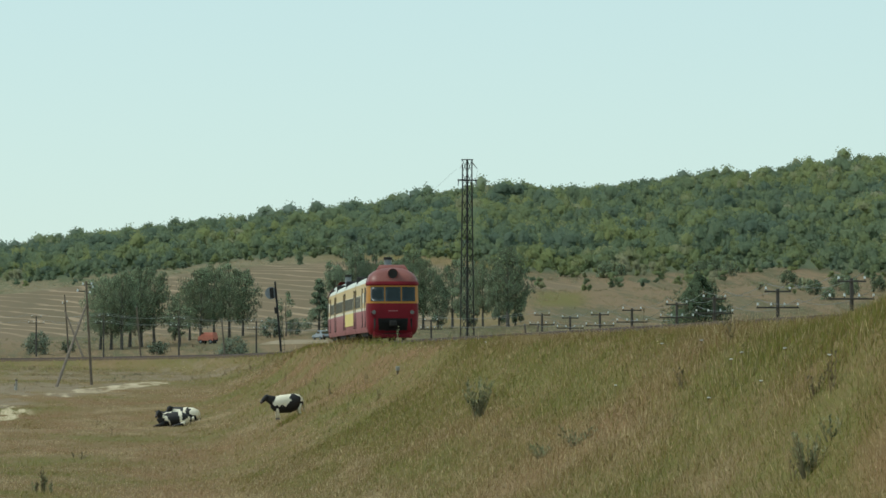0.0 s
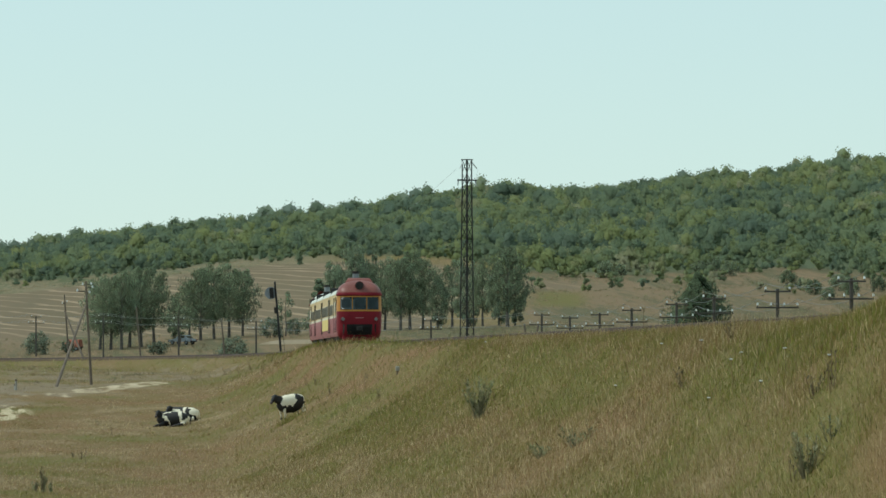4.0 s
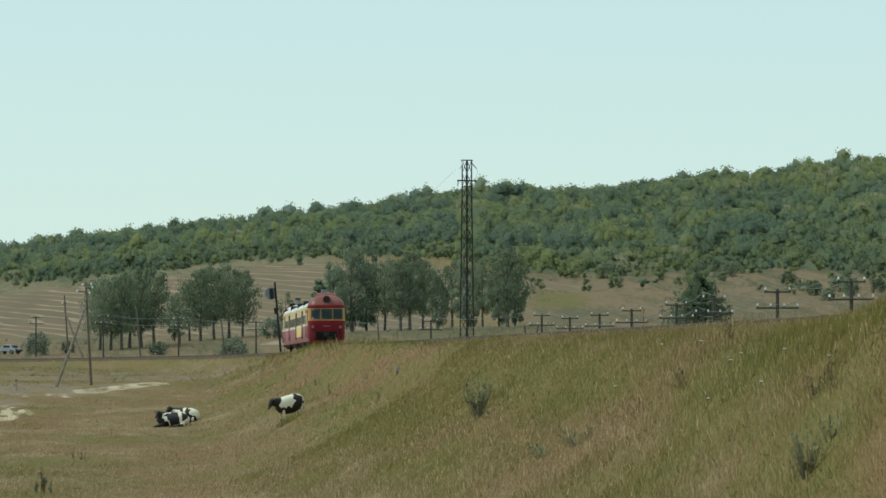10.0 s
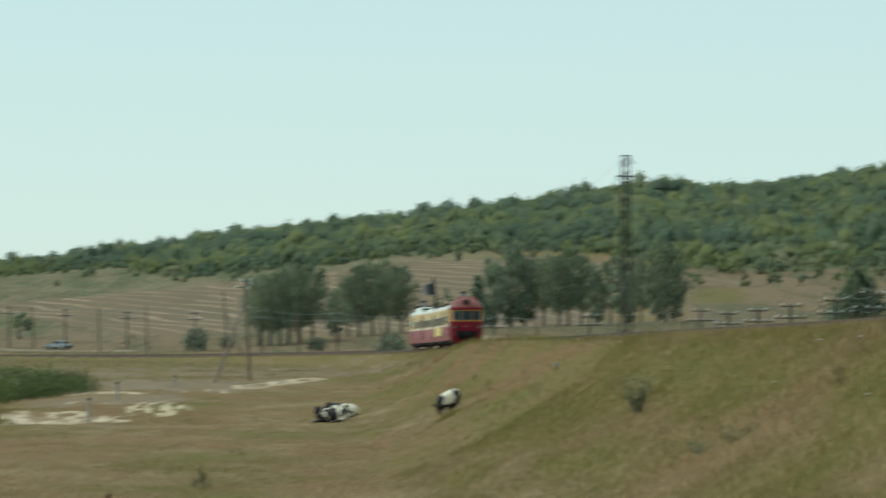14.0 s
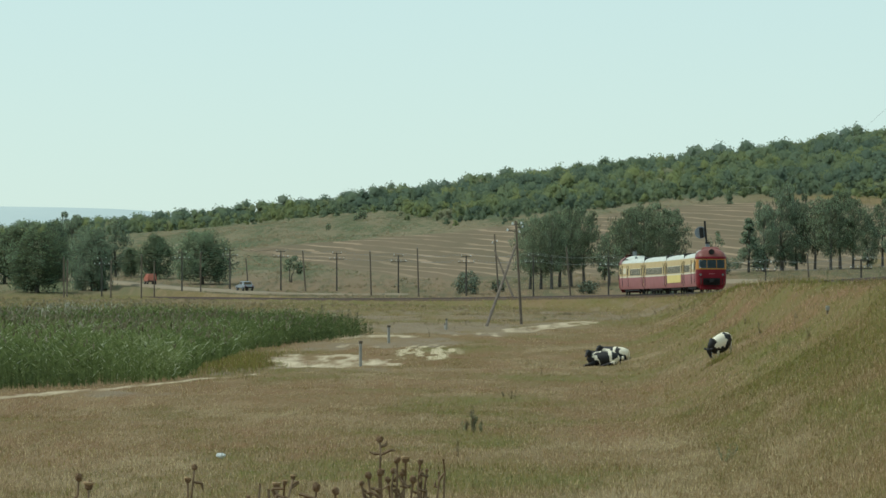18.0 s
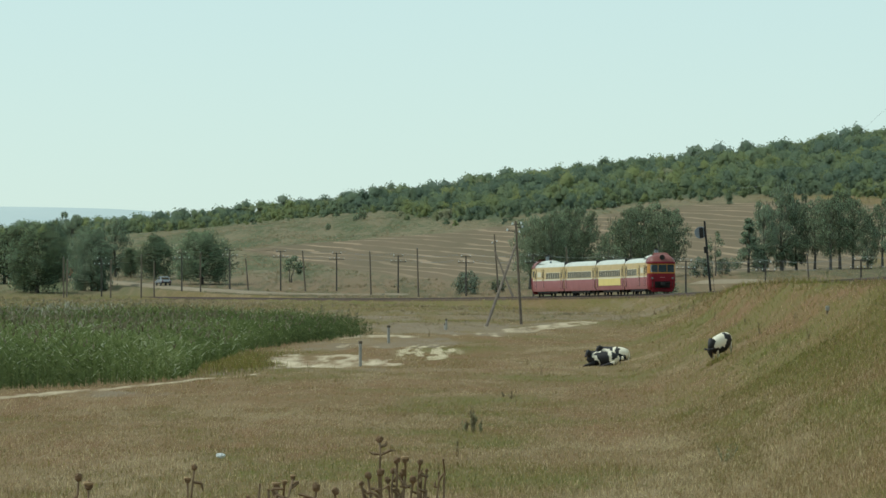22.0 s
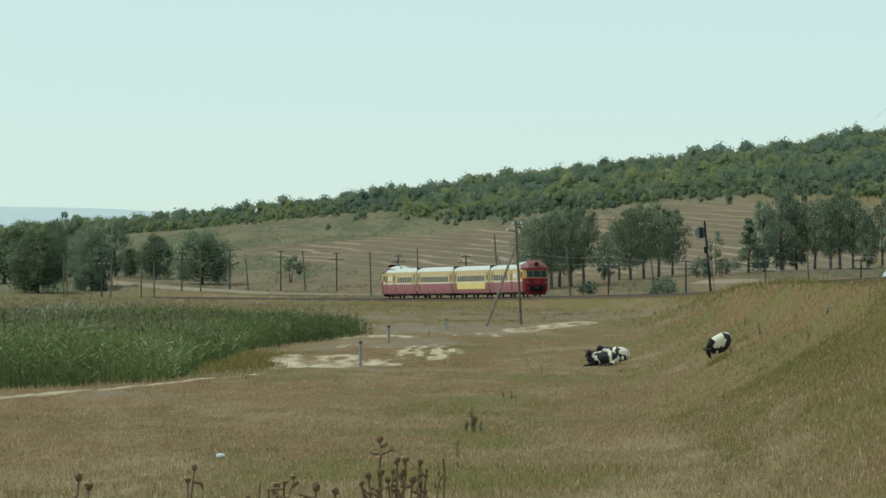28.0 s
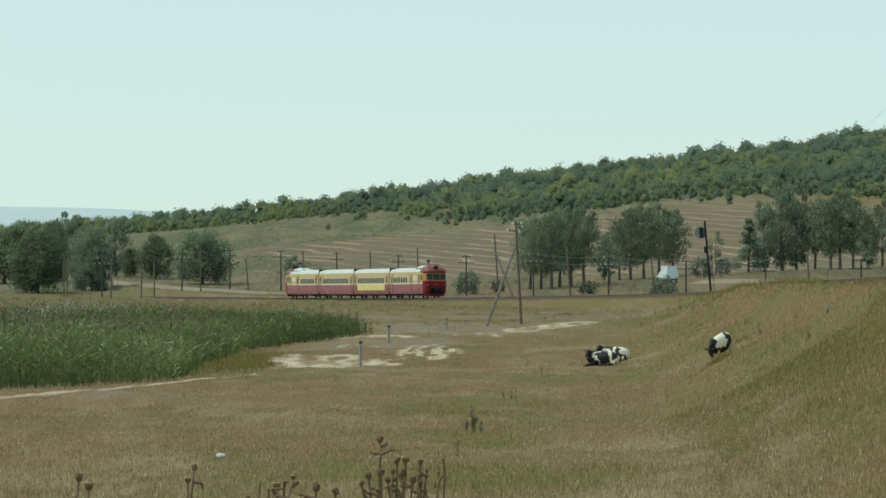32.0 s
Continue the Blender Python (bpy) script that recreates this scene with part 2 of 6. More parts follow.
def covers(x, y):
    """What grows or lies where: green, bare earth, ploughed field, 0..1 each."""
    d, _ = track_side(x, y)
    n1, n2, n4 = fbm(x, y * 0.11, 1.7, 21), fbm(x, y * 0.12, 0.5, 25), fbm(x, y * 0.12, 1.6, 31)
    green = 0.36 + 0.75 * (n1 - 0.5) + 0.5 * (n2 - 0.5) + 0.5 * (fbm(x, y * 0.15, 7, 28) - 0.5) + 0.35 * (fbm(x, y * 0.1, 18, 29) - 0.5)
    green = green + 0.26 * sstep((d + 17) / 10) * (d < 0) * (y < 520)
    green = green + 0.30 * sstep((y - 560) / 80) * (d < 0) * (d > -60)
    green = green + 0.10 * (d > 4) + 0.27 * sstep((y - 1290) / 150) * sstep((30 - x) / 50) + 0.5 * (fbm(x, y, 120, 33) - 0.5) * (y > 1000)
    green = green - 0.08 * sstep((y - 1000) / 60) * sstep((x / np.maximum(y, 1) - 0.066) / 0.006)
    green = green - 0.5 * np.exp(-((x + 10.6) / 1.6) ** 2 - ((y - 400) / 26) ** 2)
    green = green + 0.8 * sstep(1.5 - np.abs(y - 1430) / 40) * sstep(1.5 - np.abs(x / np.maximum(y, 1) - 0.0745) / 0.0035)
    green = green - 0.10 * sstep((210 - y) / 60) * sstep((-d - 8) / 4) + 0.04 * sstep((d + 14) / 6) * (y < 400) * (d < 0)
    near = sstep((d + 10) / 3) * sstep((260 - y) / 60) * (d < 0)
    green = green + near * (0.25 + 0.70 * green - green)
    # bands of growth along the bank, and wide streaks in the meadow
    onbank = sstep((d + 15) / 5) * (d < 0) * sstep((620 - y) / 120)
    band = fbm(d, y * 0.05, 1.9, 44) - 0.5
    clump = fbm(x, y * 0.16, 0.75, 46) - 0.5
    green = green + onbank * (np.interp(y, (110, 150, 220, 300), (0.06, 0.14, 0.10, -0.05)) + 0.6 * band + 0.7 * clump + 0.9 * (fbm(x, y * 0.10, 3.2, 52) - 0.5)) + (1 - onbank) * (y < 760) * (1.1 * (fbm(x, y * 0.22, 6, 47) - 0.5) + 0.9 * (fbm(x, y * 0.2, 2.4, 50) - 0.5) + 0.45 * clump)
    rust = 0.48 - onbank * np.interp(y, (170, 260), (0.26, 0.08)) + 2.4 * (fbm(x, y * 0.16, 4.5, 48) - 0.5) + 1.1 * (fbm(d, y * 0.07, 1.3, 49) - 0.5) * onbank + 0.5 * clump
    rust = rust + 0.45 * onbank * np.exp(-((d + 4.6) / 1.6) ** 2) * sstep((y - 180) / 60)
    # stands of fresher and of withered growth on the bank: offset from the track, distance, half widths, more green, more rust
    for cd, cy, rd, ry, g, r in ((-4.9, 170, 0.9, 20, 0.42, -0.5), (-6.0, 166, 0.7, 18, 0.25, -0.4), (-6.2, 95, 0.8, 7, 0.36, -0.5), (-7.0, 89, 0.5, 3, 0.45, -0.6), (-5.3, 128, 1.0, 9, 0.15, -0.4),
                                 (-5.4, 275, 1.5, 45, 0.16, -0.2), (-6.7, 127, 0.6, 10, -0.25, 0.6), (-3.6, 205, 0.8, 22, -0.2, 0.7), (-6.2, 104, 0.4, 5, -0.2, 0.6), (-8.2, 141, 1.0, 12, -0.2, 0.5), (-7.3, 101, 0.5, 6, -0.3, -0.1), (-7.6, 240, 1.2, 40, 0.2, -0.3), (-6.0, 390, 2.6, 110, 0.30, 0.0), (-11.0, 165, 2.6, 24, -0.32, -0.3), (-17.0, 190, 6.0, 40, 0.22, -0.2), (-24.0, 170, 7.0, 40, 0.25, -0.2)):
        e = np.exp(-((d - cd + 0.5 * clump) / rd) ** 2 - ((y - cy) / ry) ** 2)
        green, rust = green + g * e, rust + r * e
    rust = np.clip(rust, 0, 1) * (1 - 0.6 * sstep((y - 560) / 80)) * (y < 900) * (d < 0)
    # trodden grey-brown soil round the reeds
    soil = np.zeros_like(x)
    for cx, cy, rx, ry, w in ((0.0, 615, 8.5, 42, 1.0), (4.5, 590, 4.5, 28, 0.9), (-3.0, 530, 5.5, 34, 0.8), (-10.4, 415, 2.7, 46, 1.0), (-7.6, 505, 3.0, 26, 0.9), (9.0, 625, 5.0, 30, 0.7), (-30, 690, 34, 45, 0.75), (4, 720, 22, 45, 0.75), (-12, 800, 40, 50, 0.5), (-4.0, 395, 5.0, 14, 0.45), (-14.5, 312, 3.5, 10, 0.5)):
        e = ((x - cx) / rx) ** 2 + ((y - cy) / ry) ** 2
        soil = np.maximum(soil, w * sstep((1.1 - e + 2.0 * (n4 - 0.5)) * 1.4))
    # the bare, trodden ground beside the reeds and the pale tracks in the meadow
    bare = np.zeros_like(x)
    for cx, cy, rx, ry, w in ((-6.3, 435, 3.6, 29, 1.15), (-8.6, 446, 2.2, 20, 1.0), (-7.4, 557, 2.2, 12, 0.9), (-5.0, 562, 2.4, 9, 0.85), (-2.9, 560, 1.4, 7, 0.8), (-5.9, 505, 1.6, 11, 0.55), (-3.6, 424, 0.9, 9, 0.8), (6.4, 600, 1.1, 9, 1.0), (7.8, 614, 1.2, 10, 1.0), (9.3, 632, 1.2, 10, 1.0), (10.8, 643, 1.2, 9, 0.9), (12.2, 652, 1.0, 8, 0.8),
                              (2.0, 572, 2.6, 18, 0.5), (-9.0, 395, 0.9, 9, 0.6), (-9.8, 345, 0.8, 7, 0.5), (-5.0, 395, 0.5, 6, 0.5)):
        e = ((x - cx) / rx) ** 2 + ((y - cy) / ry) ** 2
        bare = np.maximum(bare, w * sstep((1.05 - e + 2.2 * (n4 - 0.5)) * 2.2))
    for i in range(10):
        f = i / 9
        e = ((x - (5.9 + 6.6 * f)) / 1.6) ** 2 + ((y - (596 + 58 * f)) / 11) ** 2
        bare = np.maximum(bare, sstep((1.2 - e + 0.7 * (n4 - 0.5)) * 2.2))
    edge = np.interp(x, (-30, -18.3, -14.9, -11.9, -9.8), (280, 302, 325, 357, 374))
    bare = np.maximum(bare, 0.95 * sstep(1.6 - np.abs(y - edge + 10 * (n2 - 0.5)) / np.interp(x, (-16, -11), (6.0, 3.0))) * (x < -9.5))
    return np.clip(green, 0, 1), np.clip(bare, 0, 1), d, rust, np.clip(soil, 0, 1)


def mown(u, y):
    """Where the mown field lies, by bearing and distance."""
    top = np.interp(u, (-0.04, -0.0272, -0.0142, 0.0, 0.02, 0.034, 0.05, 0.063, 0.07, 0.082, 0.087), (1600, 1650, 1720, 1770, 1840, 1900, 1860, 1680, 1575, 1530, 1400))
    foot = np.interp(u, (-0.03, -0.0272, -0.0203, -0.0142, -0.011, -0.0026, 0.02, 0.055, 0.066, 0.09), (1720, 1600, 1440, 1305, 1262, 1205, 1215, 1230, 1470, 1500))
    return sstep((y - foot) / 35) * sstep((top - y) / 30)


def low_at(u):
    """Where the wood begins, by bearing."""
    return np.interp(u, (-0.078, -0.016, -0.008, -0.003, 0.003, 0.02, 0.031, 0.043, 0.06, 0.07, 0.085, 0.105, 0.12, 0.14),
                     (2440, 2400, 2330, 2080, 1900, 1930, 1985, 1940, 1770, 1600, 1545, 1550, 1500, 1480))


def raw_mesh(name, verts, faces, material=None, tint=None, smooth=False, normals=None):
    """A mesh from arrays: verts (n, 3), faces (m, 3 or 4). tint: one number a vertex; normals: shading normals, one a vertex."""
    me = bpy.data.meshes.new(name)
    verts, faces = np.asarray(verts, np.float32), np.asarray(faces, np.int32)
    k = faces.shape[1]
    me.vertices.add(len(verts))
    me.vertices.foreach_set("co", verts.ravel())
    me.loops.add(faces.size)
    me.loops.foreach_set("vertex_index", faces.ravel())
    me.polygons.add(len(faces))
    me.polygons.foreach_set("loop_start", np.arange(0, faces.size, k, dtype=np.int32))
    if smooth:
        me.polygons.foreach_set("use_smooth", np.ones(len(faces), bool))
    if tint is not None:
        a = me.attributes.new("tint", "FLOAT", "POINT")
        a.data.foreach_set("value", np.asarray(tint, np.float32))
    if normals is not None:
        a = me.attributes.new("custom_normal", "FLOAT_VECTOR", "POINT")
        a.data.foreach_set("vector", np.ascontiguousarray(normals, np.float32).ravel())
    me.update(calc_edges=True)
    if material:
        me.materials.append(material)
    return me


def part(name, bm, material, parent, label=""):
    """Links a bmesh (or a finished mesh) as one mesh object under a thing or a part."""
    if isinstance(bm, bpy.types.Mesh):
        me = bm
    else:
        me = bpy.data.meshes.new(name)
        bm.normal_update()
        bm.to_mesh(me)
        bm.free()
        me.materials.append(material)
    ob = new(name, me)
    ob.parent = parent
    if label:
        ob["label"] = label
    return ob


def thing(name, m, label, category, group="", kind=""):
    ob = new(name)
    ob.empty_display_size = 0.2
    ob.matrix_world = m
    return tagged(ob, label, category, group, kind)


def add_box(bm, c, s, bevel=0.0, rz=0.0):
    """A box of size s round c, with rounded edges."""
    r = bmesh.ops.create_cube(bm, size=1.0, matrix=Matrix.Translation(c) @ Matrix.Rotation(rz, 4, "Z") @ Matrix.Diagonal((*s, 1)))
    if bevel:
        edges = list({e for v in r["verts"] for e in v.link_edges})
        bmesh.ops.bevel(bm, geom=edges, offset=bevel, segments=1, affect="EDGES")
    return r["verts"]


def add_rod(bm, a, b, r1, r2=None, seg=6):
    """A tapered rod from a to b."""
    a, b = Vector(a), Vector(b)
    d = b - a
    m = Matrix.Translation((a + b) / 2) @ d.to_track_quat("Z", "Y").to_matrix().to_4x4()
    bmesh.ops.create_cone(bm, cap_ends=True, segments=seg, radius1=r1, radius2=r1 if r2 is None else r2, depth=d.length, matrix=m)


def box(c, s, bevel=0.0):
    bm = bmesh.new()
    add_box(bm, c, s, bevel)
    return bm


def rod(a, b, r1, r2=None, seg=6):
    bm = bmesh.new()
    add_rod(bm, a, b, r1, r2, seg)
    return bm


def loft(sections, close=False):
    """A skin over sections with equal numbers of points."""
    bm = bmesh.new()
    rings = [[bm.verts.new(p) for p in sec] for sec in sections]
    n = len(rings[0])
    for a, b in zip(rings, rings[1:]):
        for i in range(n if close else n - 1):
            j = (i + 1) % n
            bm.faces.new((a[i], a[j], b[j], b[i]))
    for f in bm.faces:
        f.smooth = True
    return bm


# ------------------------------------------------------------------ ground
def ground_material():
    m = bpy.data.materials.new("meadow_and_field_soil")
    m.use_nodes = True
    n, l = m.node_tree.nodes, m.node_tree.links
    b = n["Principled BSDF"]
    b.inputs["Roughness"].default_value = 0.95
    b.inputs["Specular IOR Level"].default_value = 0.1

    def attr(name):
        a = n.new("ShaderNodeAttribute")
        a.attribute_name = name
        return a.outputs["Fac"]

    def mix(fac, a, b2):
        x = n.new("ShaderNodeMix")
        x.data_type = "RGBA"
        if isinstance(fac, float):
            x.inputs["Factor"].default_value = fac
        else:
            l.new(fac, x.inputs["Factor"])
        for k, v in (("A", a), ("B", b2)):
            if isinstance(v, tuple):
                x.inputs[k].default_value = (*v, 1)
            else:
                l.new(v, x.inputs[k])
        return x.outputs["Result"]

    def math_(op, a, b2=None, c=None, clamp=False):
        x = n.new("ShaderNodeMath")
        x.operation, x.use_clamp = op, clamp
        for i, v in enumerate((a, b2, c)):
            if v is None:
                continue
            if isinstance(v, (int, float)):
                x.inputs[i].default_value = v
            else:
                l.new(v, x.inputs[i])
        return x.outputs[0]

    tc = n.new("ShaderNodeTexCoord")

    mp = n.new("ShaderNodeMapping")
    mp.inputs["Scale"].default_value = (1.0, 0.12, 1.0)
    l.new(tc.outputs["Object"], mp.inputs["Vector"])

    mp2 = n.new("ShaderNodeMapping")
    mp2.inputs["Scale"].default_value = (1.0, 0.05, 1.0)
    l.new(tc.outputs["Object"], mp2.inputs["Vector"])

    def noise_(scale, detail=3, swept=False):
        """Noise over the plan; swept: drawn out along the valley, as wind and mowing leave it."""
        x = n.new("ShaderNodeTexNoise")
        x.inputs["Scale"].default_value, x.inputs["Detail"].default_value = scale, detail
        l.new((mp2 if swept == 2 else mp).outputs[0] if swept else tc.outputs["Object"], x.inputs["Vector"])
        return x.outputs["Fac"]
    fine, mid, big = noise_(5.5, 5, True), noise_(0.9, 6, 2), noise_(0.12, 6, 2)
    g = math_("ADD", attr("green"), math_("MULTIPLY_ADD", fine, 1.5, -0.75))
    g = math_("ADD", g, math_("MULTIPLY_ADD", big, 0.9, -0.45))
    g = math_("ADD", g, math_("MULTIPLY_ADD", mid, 0.9, -0.45), clamp=True)
    r = n.new("ShaderNodeValToRGB")
    el = r.color_ramp.elements
    el.new(0.35), el.new(0.65)
    for e, c in zip(el, DRY):
        e.color = (*c, 1)
    l.new(g, r.inputs["Fac"])
    rs = math_("MULTIPLY", attr("rust"), math_("MULTIPLY_ADD", mid, 2.4, -0.4, clamp=True))
    r = mix(rs, r.outputs["Color"], mix(fine, (0.27, 0.158, 0.076), (0.165, 0.106, 0.053)))
    so = math_("ADD", math_("MULTIPLY", attr("soil"), 1.1), math_("MULTIPLY_ADD", noise_(0.4, 8, 2), 4.0, -2.2), clamp=True)
    so = math_("MULTIPLY", so, math_("MULTIPLY", attr("soil"), 3.0, clamp=True))
    r = mix(so, r, mix(noise_(0.9, 6, 2), (0.185, 0.135, 0.080), (0.285, 0.225, 0.150)))
    # the far slope carries greyer, weedy grass
    blotch = math_("ADD", math_("MULTIPLY_ADD", noise_(0.10, 9, 2), 4.5, -2.1), math_("MULTIPLY_ADD", noise_(0.7, 6, 2), 3.6, -1.4), clamp=True)
    r = mix(attr("slope"), r, mix(blotch, (0.095, 0.12, 0.062), (0.215, 0.185, 0.115)))
    r = mix(attr("heath"), r, mix(blotch, (0.115, 0.110, 0.062), (0.215, 0.152, 0.092)))
    # swaths in the mown field
    sep = n.new("ShaderNodeSeparateXYZ")
    l.new(tc.outputs["Object"], sep.inputs[0])
    w = math_("MULTIPLY_ADD", sep.outputs["X"], 7.5, sep.outputs["Y"])
    w = math_("ADD", w, math_("MULTIPLY", noise_(0.007, 4), 170.0))
    w = math_("SINE", math_("MULTIPLY", w, 0.105))
    w = math_("ADD", math_("MULTIPLY_ADD", w, 3.6, -2.2), math_("MULTIPLY_ADD", noise_(0.25, 5, 2), 4.0, -2.0), clamp=True)
    w = math_("MULTIPLY", w, math_("MULTIPLY_ADD", noise_(0.07, 4, 2), 3.4, -1.0, clamp=True))
    fld = mix(w, mix(noise_(0.12, 7, 2), (0.225, 0.160, 0.100), (0.145, 0.122, 0.072)), (0.345, 0.255, 0.165))
    col = mix(attr("field"), r, fld)
    col = mix(attr("wood"), col, mix(mid, (0.085, 0.112, 0.065), (0.135, 0.150, 0.08)))
    rg = n.new("ShaderNodeTexNoise")
    rg.inputs["Scale"].default_value, rg.inputs["Detail"].default_value = 0.8, 5
    l.new(mp2.outputs[0], rg.inputs["Vector"])
    ragged = math_("ADD", math_("MULTIPLY_ADD", rg.outputs["Fac"], 6.0, -3.2), math_("MULTIPLY_ADD", fine, 1.6, -0.8))
    ragged = math_("ADD", math_("MULTIPLY_ADD", attr("bare"), 2.1, -1.05), ragged, clamp=True)
    col = mix(math_("MULTIPLY", ragged, math_("MULTIPLY", attr("bare"), 4.0, clamp=True)), col, mix(math_("ADD", math_("MULTIPLY_ADD", mid, 3.0, -1.3), math_("MULTIPLY_ADD", fine, 1.6, -0.5), clamp=True), (0.62, 0.515, 0.355), (0.40, 0.315, 0.205)))
    spots = math_("MULTIPLY", math_("MULTIPLY_ADD", noise_(1.5, 3, 2), 9.0, -4.3, clamp=True), attr("speck"))
    col = mix(spots, col, mix(fine, (0.66, 0.56, 0.37), (0.42, 0.34, 0.21)))
    l.new(col, b.inputs["Base Color"])
    bp = n.new("ShaderNodeBump")
    bp.inputs["Strength"].default_value, bp.inputs["Distance"].default_value = 0.6, 0.15
    l.new(fine, bp.inputs["Height"])
    l.new(bp.outputs[0], b.inputs["Normal"])
    return m


DRY = ((0.27, 0.20, 0.105), (0.21, 0.152, 0.073), (0.185, 0.143, 0.056), (0.160, 0.142, 0.045))
ROAD = ((150, 760), (62, 1010), (44.5, 1062), (30, 1105), (18, 1112), (0, 1120), (-27, 1142), (-44.2, 1187), (-53.8, 1219), (-66, 1246), (-85, 1290), (-150, 1380))


def make_ground():
    r = np.concatenate([[0.0], np.geomspace(1.5, 140, 90), np.geomspace(141, 700, 230), np.geomspace(704, 1300, 110), np.geomspace(1310, 4990, 120)])
    core = np.arctan(np.linspace(-0.078, 0.138, 270))
    side = np.radians(np.concatenate([np.geomspace(10, 180, 26)]))
    ang = np.concatenate([-side[::-1], core, side[:-1]])
    rr, aa = np.meshgrid(r, ang, indexing="ij")
    x, y = (rr * np.sin(aa)).ravel(), (rr * np.cos(aa)).ravel()
    z = ground_z(x, y)
    nr, na = len(r), len(ang)
    i, j = np.meshgrid(np.arange(nr - 1), np.arange(na), indexing="ij")
    j2 = (j + 1) % na
    faces = np.stack([i * na + j, i * na + j2, (i + 1) * na + j2, (i + 1) * na + j], -1).reshape(-1, 4)
    me = raw_mesh("ground", np.stack([x, y, z], 1), faces, ground_material(), smooth=True)
    green, bare, d, rust, soil = covers(x, y)
    u = x / np.maximum(y, 1)
    field = mown(u, y)
    for name, v in (("green", green), ("speck", sstep((1.1 - ((x + 1.0) / 2.2) ** 2 - ((y - 478) / 36) ** 2) * 2.5)), ("bare", bare), ("rust", rust), ("soil", soil), ("wood", sstep((y - low_at(u) - 15) / 30) * sstep((2700 - y) / 60)), ("field", field), ("slope", 0.8 * sstep((y - 1150) / 60) * sstep((0.055 - u) / 0.02)), ("heath", np.maximum(0.85 * sstep((y - 1000) / 60) * sstep((u - 0.066) / 0.006) * (1 - 0.9 * sstep(1.5 - np.abs(y - 1430) / 40) * sstep(1.5 - np.abs(u - 0.0745) / 0.0035)), 0.8 * sstep((d - 4) / 4) * sstep((y - 600) / 200) * sstep((1320 - y) / 120)))):
        a = me.attributes.new(name, "FLOAT", "POINT")
        a.data.foreach_set("value", np.asarray(v, np.float32))
    tagged(new("ground", me), "dry summer meadow, mown fields and grassy hill", "ground", kind="structure")


make_ground()


def road_rise(x):
    """How far the road's crown stands over the ground along its length."""
    return float(np.interp(x, (-34, -8, 6, 34, 40, 46, 50), (0.30, 0.20, -1.3, -1.3, 0.25, 0.25, -1.3)))


def make_road():
    """The dirt road: a low crowned strip with ragged edges."""
    v = []
    for (ax, ay), (bx, by) in zip(ROAD, ROAD[1:]):
        n = max(2, int(math.hypot(bx - ax, by - ay) / 3))
        dx, dy = (by - ay) / math.hypot(bx - ax, by - ay), -(bx - ax) / math.hypot(bx - ax, by - ay)
        for i in range(n):
            x, y = ax + (bx - ax) * i / n, ay + (by - ay) * i / n
            w = 2.2 + 1.2 * (float(vn(x, y, 7, 41)) - 0.5)
            h = max(gz(x - dx * w, y - dy * w), gz(x, y), gz(x + dx * w, y + dy * w))
            for q, up in ((-1.3, -1.6), (-1, road_rise(x) - 0.06), (0, road_rise(x)), (1, road_rise(x) - 0.06), (1.3, -1.6)):
                v.append((x + dx * w * q, y + dy * w * q, h + up))
    n = len(v) // 5
    f = [(i * 5 + j, i * 5 + j + 1, i * 5 + j + 6, i * 5 + j + 5) for i in range(n - 1) for j in range(4)]
    m = mat("dusty_road_earth", (0.34, 0.285, 0.205), 0.95, color2=(0.23, 0.19, 0.13), scale=0.15, fine=1.5, spec=0.05)
    tagged(new("dirt_road", raw_mesh("dirt_road", v, f, m, smooth=True)), "dusty pale dirt road beyond the railway", "road", kind="structure")


make_road()


def make_far_ridge():
    x = np.linspace(-1400, 1400, 160)
    h = 49.6 + 2.5 * fbm(x, x * 0 + 3, 160, 51) + np.interp(x, (-1400, -320, -215, -130, 300, 1400), (6, 3, 0.5, -7, -9, -12))
    rows = [np.stack([x, x * 0 + 4660 + k, 1 + (h - 1) * f], 1) for k, f in ((0, 0.0), (60, 0.55), (150, 0.9), (230, 1.0), (320, 0.8))]
    n = len(x)
    faces = np.array([(r * n + i, r * n + i + 1, (r + 1) * n + i + 1, (r + 1) * n + i) for r in range(4) for i in range(n - 1)])
    # the haze over the far hills is painted into their colour
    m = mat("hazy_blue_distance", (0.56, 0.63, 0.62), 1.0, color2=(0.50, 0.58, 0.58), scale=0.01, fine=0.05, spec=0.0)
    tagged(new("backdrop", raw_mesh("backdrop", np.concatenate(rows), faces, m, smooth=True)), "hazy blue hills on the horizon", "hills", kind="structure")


make_far_ridge()


# ------------------------------------------------------------------ railway
def strip(name, profile, s0, s1, step, material):
    """A section (offset, height over the rail) drawn along the track."""
    ss = np.arange(s0, s1, step)
    v = []
    for s in ss:
        x, y, z, h = track(s)
        v += [(x + o * math.cos(h), y - o * math.sin(h), z + q) for o, q in profile]
    n, k = len(ss), len(profile)
    faces = [(i * k + j, i * k + j + 1, (i + 1) * k + j + 1, (i + 1) * k + j) for i in range(n - 1) for j in range(k - 1)]
    return raw_mesh(name, v, faces, material)


